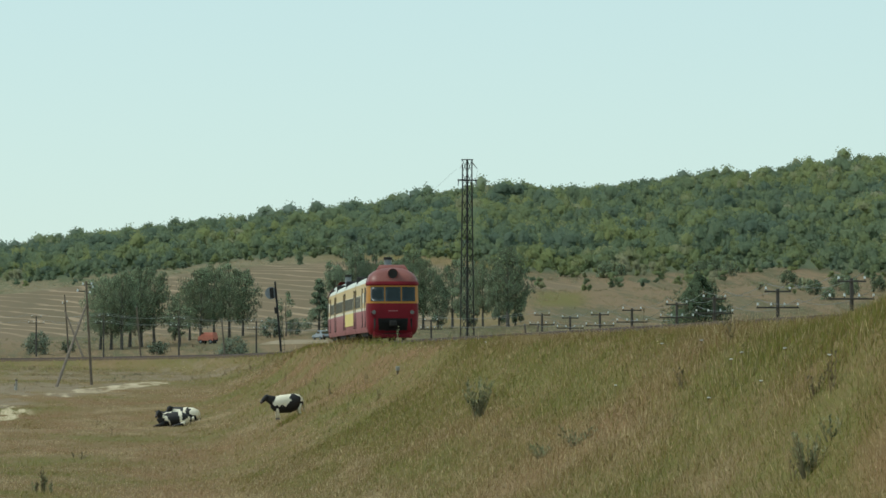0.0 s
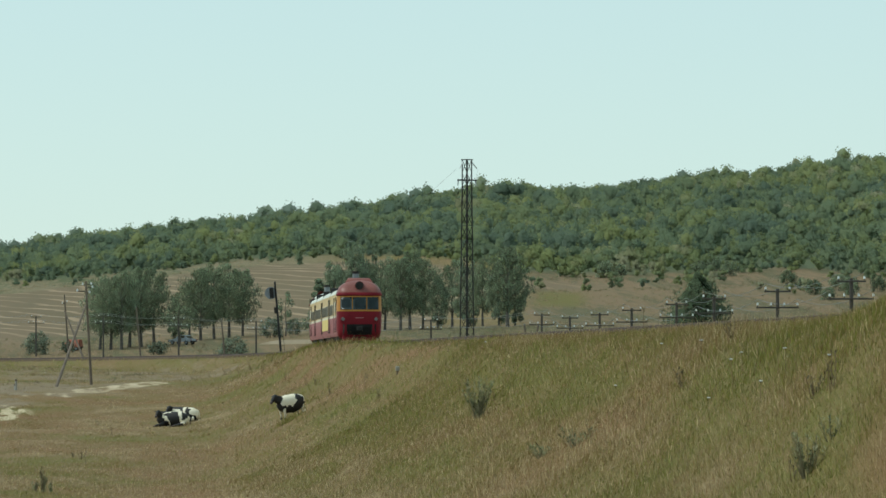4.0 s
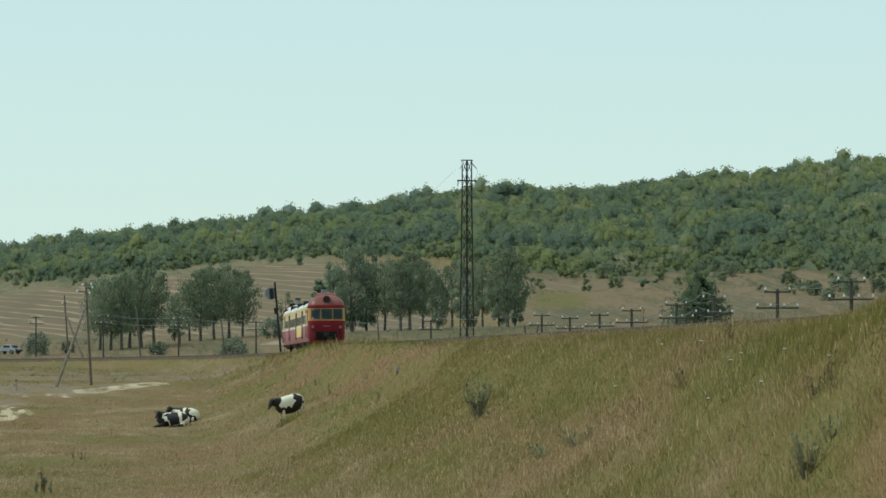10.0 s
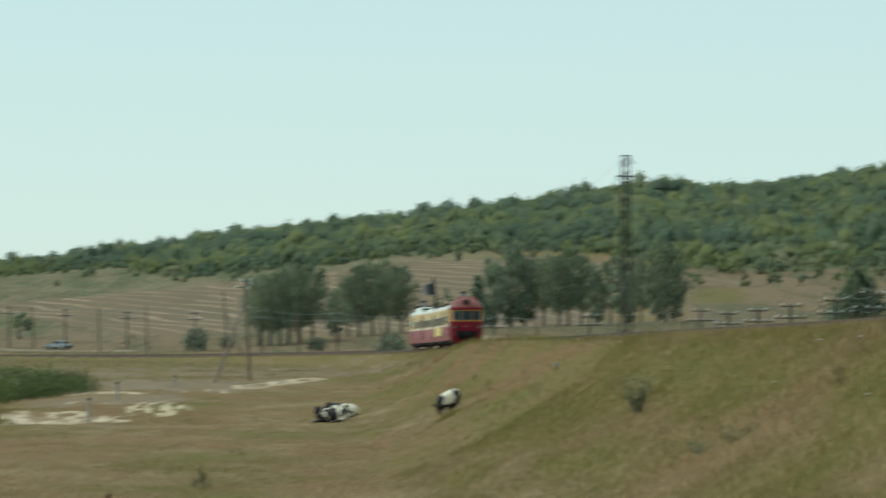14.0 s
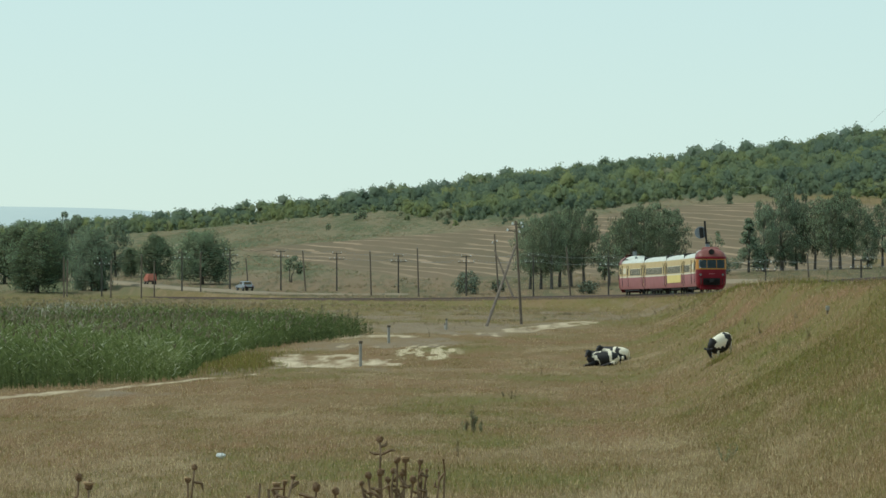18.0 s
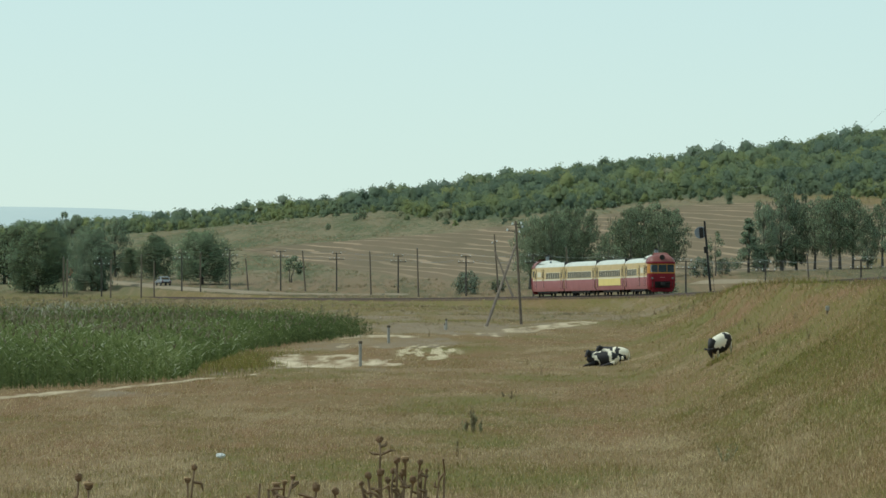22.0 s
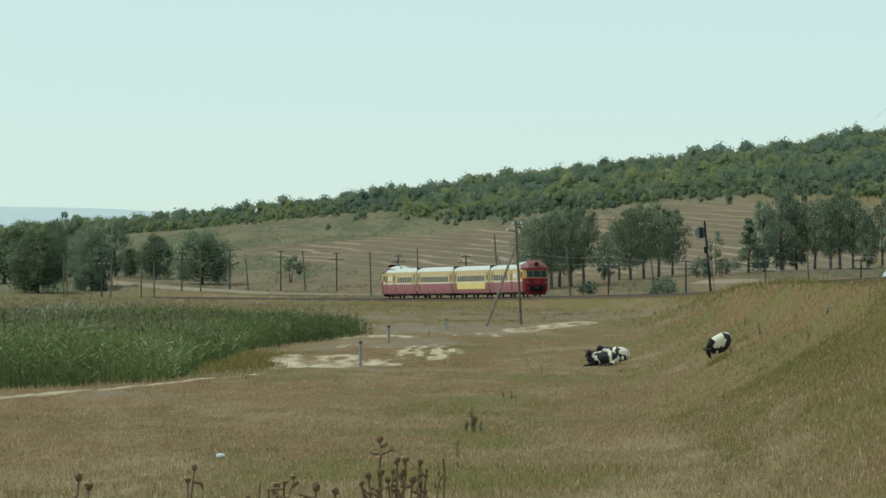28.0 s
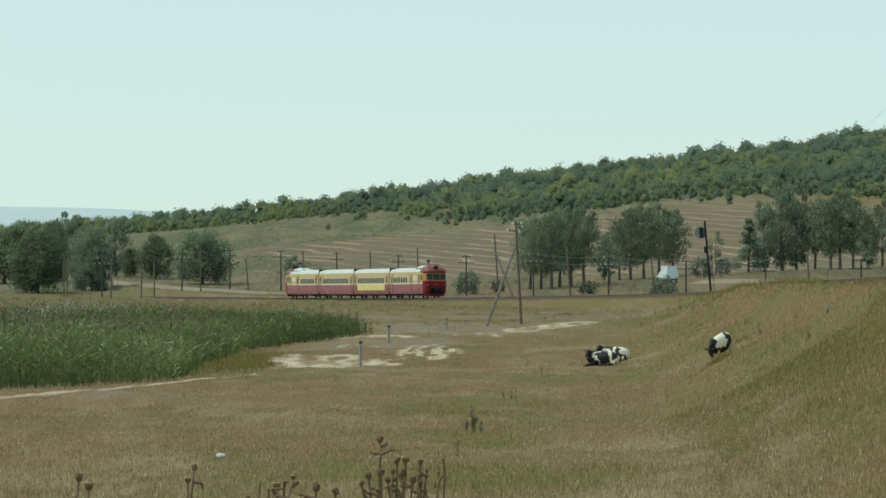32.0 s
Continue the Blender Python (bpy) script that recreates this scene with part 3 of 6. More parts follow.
def make_railway():
    tagged(new("ballast_bed", strip("ballast_bed", ((-2.7, -0.7), (-1.7, -0.19), (1.7, -0.19), (2.7, -0.7)), -420, 1500, 4, M_BALLAST)),
           "dark stone ballast bed under the rails", "ballast", kind="structure")
    for o in (-0.76, 0.76):
        pr = [(o - 0.07, -0.19), (o - 0.07, -0.16), (o - 0.015, -0.15), (o - 0.036, -0.04), (o - 0.036, 0.0), (o + 0.036, 0.0), (o + 0.036, -0.04), (o + 0.015, -0.15), (o + 0.07, -0.16), (o + 0.07, -0.19)]
        tagged(new("rail", strip("rail", pr, -420, 1500, 4, M_RAIL)), "rusty steel rail on the ballast", "rail", kind="structure")
    v, f = [], []
    corners = [(a, b, c) for a in (-1.3, 1.3) for b in (-0.12, 0.12) for c in (-0.3, -0.168)]
    quads = ((0, 1, 3, 2), (4, 6, 7, 5), (0, 4, 5, 1), (2, 3, 7, 6), (1, 5, 7, 3))
    for s in np.arange(-300, 1300, 0.62):
        x, y, z, h = track(s)
        k = len(v)
        v += [(x + a * math.cos(h) + b * math.sin(h), y - a * math.sin(h) + b * math.cos(h), z + c) for a, b, c in corners]
        f += [tuple(k + i for i in q) for q in quads]
    tagged(new("sleepers", raw_mesh("sleepers", v, f, M_SLEEPER)), "tarred wooden sleepers under the rails", "sleepers", kind="stuff")


make_railway()

# ------------------------------------------------------------------ train
CAR = 24.7
HALF = ((1.40, 0.55), (1.49, 0.80), (1.525, 1.84), (1.525, 2.0), (1.515, 2.72), (1.47, 3.44), (1.33, 3.70), (1.02, 3.88), (0.55, 3.99), (0.0, 4.03))


def side_points(x, i0, i1, wide=1.0, low=0.0, high=1.0, mirror=False):
    """A stretch of the car's outline at x: HALF points i0..i1 on one side."""
    pts = []
    for y, z in HALF[i0:i1 + 1]:
        zz = low + z if z < 1.0 else (3.44 + (z - 3.44) * high if z > 3.44 else z)
        pts.append((x, (-y if mirror else y) * wide, zz))
    return pts


def over(x, i0, wide=1.0, high=1.0):
    """The outline over the roof from one side to the other."""
    a = side_points(x, i0, 9, wide, 0, high)
    b = side_points(x, i0, 8, wide, 0, high, True)
    return a + b[::-1]


def car_windows(car, x0, x1, count, side, z0=2.08, z1=2.80):
    step = (x1 - x0) / count
    for i in range(count):
        c = x0 + (i + 0.5) * step
        w = part("window", box((c, side * 1.519, (z0 + z1) / 2), (step * 0.94, 0.05, z1 - z0), 0.012), M_BELT, car, "window with pale frame and dark glass")
        part("pane", box((c, side * 1.53, (z0 + z1) / 2 - 0.02), (step * 0.74, 0.05, z1 - z0 - 0.03)), M_GLASS, w)


def bogie(car, x):
    b = part("bogie", box((x, 0, 0.62), (3.4, 2.1, 0.28), 0.05), M_UNDER, car)
    for dx in (-1.25, 1.25):
        for y in (-0.76, 0.76):
            part("wheel", rod((x + dx, y - 0.07, 0.47), (x + dx, y + 0.07, 0.47), 0.47, seg=16), M_UNDER, b)
    for y in (-1.05, 1.05):
        part("spring_box", box((x, y, 0.55), (1.6, 0.16, 0.34), 0.03), M_UNDER, b)


def railcar(k, end):
    """One car. end: -1 or 1 for a cab at that end, 0 for a middle car; k: its place from the tail."""
    kind = "driving" if end else "middle"
    car = thing("railcar_" + kind, Matrix(), "red and cream diesel railcar with " + ("a domed red driving cab" if end else
                ("a yellow panel below its windows" if k == 1 else "one long row of windows")), "train car", "cars of the train")
    lo, hi = -CAR / 2 + 0.3, CAR / 2 - 0.3
    bl, bh = (lo + 1.9 if end < 0 else lo), (hi - 1.9 if end > 0 else hi)
    xs = list(np.linspace(bl, bh, 9))
    for side in (False, True):
        part("lower_side", loft([side_points(x, 0, 2, mirror=side) for x in xs]), M_PINK, car, "bleached red lower side")
        part("belt", loft([[(x, y * 1.003, z) for x, y, z in side_points(x, 2, 3, mirror=side)] for x in xs]), M_BELT, car)
        part("upper_side", loft([side_points(x, 3, 5, mirror=side) for x in xs]), M_CREAM, car, "cream window side")
    part("roof", loft([over(x, 5) for x in xs]), M_ROOF, car, "pale weathered roof")
    part("floor_pan", box((0, 0, 0.95), (bh - bl, 2.7, 0.2)), M_UNDER, car)
    for x in np.arange(-5.6, 5.7, 2.8):
        part("underfloor_box", box((x, 0, 0.62), (2.5, 2.6, 0.60), 0.04), M_UNDER, car)
    for x in (-8.4, 8.4):
        bogie(car, x)
    # flat ends with bellows
    for e, x in ((-1, lo), (1, hi)):
        if e != end:
            part("end_wall", box((x, 0, 2.2), (0.06, 2.96, 2.6)), M_CREAM, car)
            part("bellows", box((x + e * 0.14, 0, 2.5), (0.32, 2.8, 3.1), 0.05), M_BELLOWS, car, "black rubber bellows between cars")
    # doors: dark seams and leaves
    for side in (-1, 1):
        if end:
            d = -end
            car_windows(car, *sorted((d * 9.4, d * -0.3)), 6, side)
            doors = (d * 10.6, d * -2.6, d * -8.0)
        else:
            car_windows(car, -9.1, 9.3, 12, side)
            doors = (-10.7, 10.9)
        for x in doors:
            leaf = part("door", box((x, side * 1.512, 2.03), (1.05, 0.05, 2.3), 0.015), M_CREAM, car, "cream folding door with dark edges")
            part("door_window", box((x, side * 1.532, 2.5), (0.5, 0.04, 0.75)), M_GLASS, leaf)
            part("door_panel", box((x, side * 1.526, 1.38), (0.98, 0.04, 0.95)), M_PINK, leaf)
            for sx in (-0.56, 0.56):
                part("door_seam", box((x + sx, side * 1.524, 2.03), (0.09, 0.045, 2.34)), M_BELLOWS, leaf)
        if k == 1:
            part("side_panel", box((0.1, side * 1.522, 1.45), (18.8, 0.05, 0.80), 0.01), M_YELLOW, car, "bright yellow panel")
        if end:
            part("cab_side_window", box((end * 9.6, side * 1.522, 2.66), (1.0, 0.05, 0.74), 0.02), M_GLASS, car)
            part("louvre", box((end * 5.4, side * 1.52, 2.6), (2.6, 0.05, 0.6), 0.01), M_BELT, car)
    if end:
        # raised engine roof, chimney and the domed nose
        hx = [end * v for v in (2.6, 3.4, 5.0, 7.2, 8.2, 8.8)]
        part("engine_roof", loft([[(x, y * w, 3.80 + (z - 3.80) * q + lift) for x, y, z in over(x, 6)] for x, w, q, lift in
                                  zip(hx, (0.5, 0.86, 0.92, 0.92, 0.88, 0.6), (0.6, 1.0, 1.2, 1.2, 1.0, 0.5), (-0.05, 0.16, 0.27, 0.27, 0.22, -0.02))]), M_ROOF, car)
        st = part("exhaust_stack", rod((end * 7.4, 0.15, 4.2), (end * 7.4, 0.15, 4.86), 0.22, seg=12), M_GREY, car, "grey exhaust stack with sooty rim")
        part("stack_rim", rod((end * 7.4, 0.15, 4.84), (end * 7.4, 0.15, 5.0), 0.26, 0.25, seg=12), M_UNDER, st)
        for x in (3.0, 4.4):
            part("roof_vent", rod((end * x, 0.5, 3.9), (end * x, 0.5, 4.22), 0.16, 0.12, seg=8), M_GREY, car)
        base = end * (CAR / 2 - 2.2)
        levels = ((0.40, 1.28, 1.60), (0.58, 1.42, 1.78), (0.90, 1.50, 1.90), (1.5, 1.53, 1.94), (2.0, 1.53, 1.93), (2.40, 1.525, 1.88), (2.9, 1.51, 1.80), (3.34, 1.49, 1.68),
                  (3.50, 1.49, 1.64), (3.66, 1.46, 1.55), (3.84, 1.37, 1.38), (4.02, 1.20, 1.14), (4.18, 0.95, 0.84), (4.29, 0.62, 0.50), (4.34, 0.25, 0.18), (4.35, 0.02, 0.02))

        def outline(z, grow=0.0, back=0.0):
            """The nose's plan at a height: a rounded front, from one side to the other."""
            w, q = (float(np.interp(z, [v[0] for v in levels], [v[i] for v in levels])) + grow for i in (1, 2))
            pts = [(base - end * back, w, z)] if back else []
            for k in range(17):
                a = math.pi * k / 16
                c, sn = math.cos(a), math.sin(a)
                pts.append((base + end * q * abs(sn) ** 0.5, w * math.copysign(abs(c) ** 0.5, c), z))
            return pts + ([(base - end * back, -w, z)] if back else [])

        def patch(y0, y1, z0, z1, off):
            """A piece that lies on the nose's front, off metres proud of it."""
            secs = []
            for z in np.linspace(z0, z1, 5):
                w, q = (float(np.interp(z, [v[0] for v in levels], [v[i] for v in levels])) for i in (1, 2))
                secs.append([(base + end * (q * (max(0.0, 1 - abs(y / w) ** 4)) ** 0.25 + off), y, z) for y in np.linspace(y0, y1, 7)])
            bm = loft(secs)
            bmesh.ops.solidify(bm, geom=bm.faces[:], thickness=0.03)
            return bm
        part("nose", loft([outline(z) for z in (0.40, 0.58, 0.90, 1.2, 1.5, 1.8, 2.05, 2.24)]), M_RED, car, "rounded red nose")
        band = part("windscreen_band", loft([outline(z, 0.004) for z in (2.24, 2.5, 2.8, 3.1, 3.36)]), M_ORANGE if end < 0 else M_CREAM, car, "ochre band round the windscreen")
        for y0, y1 in ((-1.30, -0.52), (-0.45, 0.45), (0.52, 1.30)):
            part("windscreen", patch(y0, y1, 2.36, 3.20, 0.02), M_CAB, band, "dark bluish cab window")
        part("brow", loft([outline(3.28, 0.005), outline(3.31, 0.06), outline(3.40, 0.07), outline(3.52, 0.02)]), M_RED, car)
        part("cab_dome", loft([outline(z, 0, 1.6) for z in (3.34, 3.50, 3.66, 3.84, 4.02, 4.18, 4.29, 4.34, 4.35)]), M_DOME, car, "dull red domed cab roof")
        part("roof_pod", loft([[(base - end * bx, y * wy, z) for y in (1, 0.6, 0.2, -0.2, -0.6, -1)] for bx, wy, z in ((-0.3, 1.0, 4.0), (-0.15, 0.9, 4.28), (0.15, 0.72, 4.50), (0.9, 0.70, 4.52), (2.2, 0.70, 4.52))]), M_DOME, car, "low red roof pod")
        lamp = part("top_headlight", rod((base + end * 0.5, 0, 4.0), (base + end * 1.50, 0, 3.98), 0.33, 0.31, seg=16), M_DOME, car, "round headlight on the roof")
        part("lamp_glass", rod((base + end * 1.49, 0, 3.98), (base + end * 1.53, 0, 3.98), 0.27, seg=14), M_UNDER, lamp)
        part("grille", patch(-1.12, 1.12, 0.46, 1.36, 0.012), M_UNDER, car, "sooty dark lower front")
        for yy in (-1.12, 1.12):
            hl = part("marker_lamp", rod((base + end * 1.45, yy, 1.68), (base + end * 1.86, yy, 1.68), 0.20, 0.17, seg=12), M_RED, car)
            part("lamp_glass", rod((base + end * 1.84, yy, 1.72), (base + end * 1.89, yy, 1.72), 0.12, seg=10), M_CHROME, hl)
        part("number_bar", box((base + end * 1.95, 0, 1.80), (0.03, 0.56, 0.06)), M_PINK, car)
        cp = part("coupler", rod((base + end * 1.7, 0, 1.05), (base + end * 2.2, 0, 1.05), 0.13, seg=8), M_UNDER, car)
        part("coupler_head", box((base + end * 2.25, 0, 1.06), (0.3, 0.42, 0.34), 0.05), M_UNDER, cp)
        part("snow_plough", box((base + end * 1.35, 0, 0.42), (0.6, 2.3, 0.4), 0.06), M_RED, car)
        part("cab_wall", box((base - end * 0.1, 0, 2.3), (0.06, 2.9, 3.0)), M_UNDER, car)
    return car


CARS = [railcar(0, -1), railcar(1, 0), railcar(2, 0), railcar(3, 1)]
SPEED = 17.0


def train_rows(k):
    rows = []
    for i in range(65):
        t = i * 0.5
        mid = SPEED * t + (k + 0.5) * CAR
        ax, ay, az, _ = track(mid - 8.4)
        bx, by, bz, _ = track(mid + 8.4)
        yaw = math.degrees(math.atan2(by - ay, bx - ax))
        pitch = -math.degrees(math.atan2(bz - az, 16.8))
        rows.append((t, pose((ax + bx) / 2, (ay + by) / 2, (az + bz) / 2, 0, pitch, yaw)))
    return rows


# ------------------------------------------------------------------ poles and masts
def at(px, dist):
    """Plan position on the line of sight px (in the last view) at that distance."""
    return (px - 784) / F_LEN * dist, dist


def telegraph_pole(x, y, h, turn=0.0, lean=0.0):
    p = thing("telegraph_pole", pose(x, y, gz(x, y) - 0.3, 0, lean, turn), "dark wooden telegraph pole with two crossarms and white insulators", "telegraph pole", "telegraph poles along the railway")
    part("post", rod((0, 0, 0), (0, 0, h + 0.3), 0.13, 0.095, 8), M_POLE, p)
    for z, w, n in ((h + 0.15, 1.5, 2), (h - 0.75, 2.4, 4)):
        arm = part("crossarm", box((0, -0.12, z), (w, 0.09, 0.095), 0.012), M_POLE, p)
        for i in range(n):
            ix = (i / (n - 1) - 0.5) * (w - 0.16)
            bm = rod((ix, -0.12, z + 0.05), (ix, -0.12, z + 0.2), 0.02)
            part("pin", bm, M_STEEL, arm)
            part("insulator", rod((ix, -0.12, z + 0.13), (ix, -0.12, z + 0.27), 0.062, 0.04, 8), M_WHITE, arm, "white porcelain insulator")
    return p


def plain_pole(x, y, h, lean=0.0, thick=0.13):
    p = thing("utility_pole", pose(x, y, gz(x, y) - 0.3, 0, lean, 0), "thin weathered wooden pole in dry grass", "pole", "plain poles along the railway")
    part("post", rod((0, 0, 0), (0, 0, h + 0.3), thick, thick * 0.75, 8), M_WOOD, p)
    part("cap_insulator", rod((0.0, 0, h + 0.28), (0, 0, h + 0.46), 0.06, 0.04), M_GREY, p)
    return p


TELE = ((180, 1165, 6.2), (322, 1165, 6.2), (407, 1165, 6.6), (497, 1165, 6.4), (596, 1160, 6.1), (705, 1135, 5.9), (825, 1090, 6.0), (944, 1030, 6.5), (1077, 975, 6.2), (1214, 930, 6.0), (1355, 890, 5.7),
        (1524, 800, 6.0), (1721, 690, 6.2), (1771, 650, 5.8), (1824, 605, 6.0), (1881, 560, 6.2), (1961, 505, 6.45), (2028, 455, 6.5), (2141, 410, 6.65), (2273, 375, 6.95))
for _px, _d, _hh in TELE:
    telegraph_pole(*at(_px, _d), _hh, 8 if _d > 900 else -4, 0)
for _px, _d, _hh, _ln in ((113, 1160, 6.4, 0), (118, 1162, 6.0, 1.5), (196, 1160, 6.0, 0.6), (250, 1150, 6.8, 0.4), (273, 1165, 5.6, 0), (355, 1160, 6.2, 0), (440, 1160, 5.2, -4.5), (541, 1160, 6.4, -4.0), (657, 1125, 6.7, -1.6), (741, 1095, 7.3, -1.5),
                          (1011, 1010, 7.7, -5.0), (1160, 965, 6.0, -5.0), (1433, 960, 5.4, -3.0), (1909, 590, 3.6, -3.0), (1697, 700, 5.2, 10.0), (1704, 702, 5.2, -8)):
    plain_pole(*at(_px, _d), _hh, _ln)


def braced_pole(x, y, h, lean, foot, footy, arms):
    """A pole with a slanting prop."""
    z = gz(x, y)
    p = thing("braced_pole", pose(x, y, z - 0.3), "grey weathered wooden power pole with a slanting prop", "power pole", "power poles in the meadow")
    top = (lean, 0, h + 0.3)
    part("post", rod((0, 0, 0), top, 0.13, 0.09, 8), M_WOOD, p)
    zf = gz(x + foot, y + footy) - z
    part("prop", rod((foot, footy, zf), (lean * 0.8 - 0.1, 0, h * 0.80), 0.15, 0.10, 8), M_WOOD, p, "slanting pale wooden prop")
    for hz, side in arms:
        arm = part("bracket", rod((lean * 0.95, 0, hz), (lean * 0.95 + side, 0, hz + 0.06), 0.035), M_STEEL, p)
        part("insulator", rod((lean * 0.95 + side, 0, hz + 0.04), (lean * 0.95 + side, 0, hz + 0.24), 0.09, 0.05, 8), M_WHITE, arm, "white porcelain insulator")
    return p


braced_pole(*at(923, 640), 9.0, -0.5, -3.25, -14, ((9.0, 0.45), (8.95, -0.3), (8.4, -0.75), (8.25, 0.3), (8.7, 0.55)))
braced_pole(*at(884, 985), 9.4, -0.68, 2.3, -6, ((8.7, 0.3), (8.5, -0.3)))


M_BOARD = mat("weathered_board_paint", (0.30, 0.32, 0.34), 0.7, vary=0.35, scale=2.5, fine=9)


def signal_mast(x, y):
    p = thing("railway_signal", pose(x, y, gz(x, y) - 0.2, 0, -5.0, 0), "leaning steel railway signal mast with round grey board seen from behind", "railway signal")
    part("mast", rod((0, 0, 0), (0, 0, 9.1), 0.13, 0.11, 10), M_STEEL, p)
    part("foundation", box((0, 0, 0.15), (0.7, 0.7, 0.5), 0.05), M_CONC, p)
    head = part("signal_board", rod((-0.52, 0.10, 7.9), (-0.52, 0.16, 7.9), 0.66, seg=20), M_BOARD, p, "round grey signal board")
    part("lamp_case", box((-0.45, 0.0, 7.9), (0.4, 0.3, 1.1), 0.04), M_UNDER, head)
    part("lower_lamp", box((-0.16, 0, 6.0), (0.34, 0.3, 0.7), 0.04), M_UNDER, p)
    for z in np.arange(0.8, 6.0, 0.45):
        part("rung", rod((0.1, 0, z), (0.42, 0, z), 0.018, seg=5), M_STEEL, p)
    part("ladder_rail", rod((0.42, 0, 0.3), (0.42, 0, 6.2), 0.022, seg=5), M_STEEL, p)
    return p


signal_mast(*at(1260, 792))


def pylon(x, y, h):
    p = thing("lattice_pylon", pose(x, y, gz(x, y) - 0.2, 0, 0, 38), "dark steel lattice power pylon", "pylon")

    def half(z):
        return 0.67 + (0.455 - 0.67) * min(1, z / (h * 0.85))
    levels = list(np.linspace(0, h, 15))
    for sx, sy in ((-1, -1), (-1, 1), (1, 1), (1, -1)):
        secs = [[(sx * half(a) + 0.06 * cx, sy * half(a) + 0.06 * cy, a) for cx, cy in ((-1, -1), (1, -1), (1, 1), (-1, 1))] for a in levels]
        part("leg", loft(secs, close=True), M_STEEL, p)
    for f in range(4):
        c = [(-1, -1), (1, -1), (1, 1), (-1, 1)]
        (ax, ay), (bx, by) = c[f], c[(f + 1) % 4]
        for i, (a, b) in enumerate(zip(levels, levels[1:])):
            p1, p2 = ((ax, ay), (bx, by)) if i % 2 else ((bx, by), (ax, ay))
            part("brace", rod((p1[0] * half(a), p1[1] * half(a), a), (p2[0] * half(b), p2[1] * half(b), b), 0.036, seg=4), M_STEEL, p)
            part("brace", rod((p2[0] * half(a), p2[1] * half(a), a), (p1[0] * half(b), p1[1] * half(b), b), 0.03, seg=4), M_STEEL, p)
            if i % 3 == 2:
                part("cross_bar", rod((ax * half(b), ay * half(b), b), (bx * half(b), by * half(b), b), 0.04, seg=4), M_STEEL, p)
    t = part("top_frame", box((0, 0, h), (1.25, 1.15, 0.12), 0.02), M_STEEL, p)
    ca = part("crossarm", box((0, 0, h - 2.8), (3.4, 0.18, 0.2), 0.02), M_STEEL, p)
    for s in (-1, 1):
        part("insulator", rod((s * 0.7, 0, h - 0.2), (s * 1.55, -0.3, h - 1.2), 0.09, 0.07), M_WHITE, t, "string of pale insulators")
        part("insulator", rod((s * 1.6, 0, h - 2.9), (s * 1.65, 0, h - 3.6), 0.08, 0.06), M_GREY, ca)
    return p


pylon(*at(1588, 1000), 25.2)


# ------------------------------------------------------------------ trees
# extra blue in the woodland leaf ramp stands in for distance haze
HAZED_LEAF = ((0.0, (0.160, 0.222, 0.155)), (0.35, (0.222, 0.286, 0.162)), (0.7, (0.305, 0.350, 0.135)), (1.0, (0.39, 0.39, 0.24)))
# most tree leaf tones are paled so that their colour carries distance haze
M_LEAF_GREY = tint_mat("grey_green_leaves", ((0.0, (0.182, 0.228, 0.148)), (0.5, (0.266, 0.325, 0.198)), (1.0, (0.375, 0.432, 0.262))), trans=0.45, gaps=0.48, island=0.2)
M_LEAF_DARK = tint_mat("dark_leaves", ((0.0, (0.170, 0.226, 0.150)), (0.5, (0.245, 0.312, 0.180)), (1.0, (0.335, 0.395, 0.195))), trans=0.45, gaps=0.48, island=0.2)
M_LEAF_WILLOW = tint_mat("willow_leaves", ((0.0, (0.16, 0.212, 0.155)), (0.5, (0.225, 0.292, 0.182)), (1.0, (0.315, 0.385, 0.205))), trans=0.45, gaps=0.48, island=0.2)
M_LEAF_POPLAR = tint_mat("poplar_leaves", ((0.0, (0.180, 0.230, 0.165)), (0.5, (0.265, 0.330, 0.210)), (1.0, (0.375, 0.435, 0.240))), trans=0.45, gaps=0.48, island=0.2)
M_LEAF_BUSH = tint_mat("thorn_bush_leaves", ((0.0, (0.18, 0.215, 0.155)), (0.5, (0.25, 0.29, 0.20)), (1.0, (0.34, 0.37, 0.25))), trans=0.45, gaps=0.42, island=0.2)
M_LEAF_PINE = tint_mat("pine_needles", ((0.0, (0.104, 0.145, 0.092)), (0.5, (0.157, 0.208, 0.118)), (1.0, (0.223, 0.275, 0.133))), trans=0.45, gaps=0.48, island=0.2)
M_WOODS = tint_mat("hazed_woodland_leaves", HAZED_LEAF, trans=0.35, island=0.05, gaps=0.3)


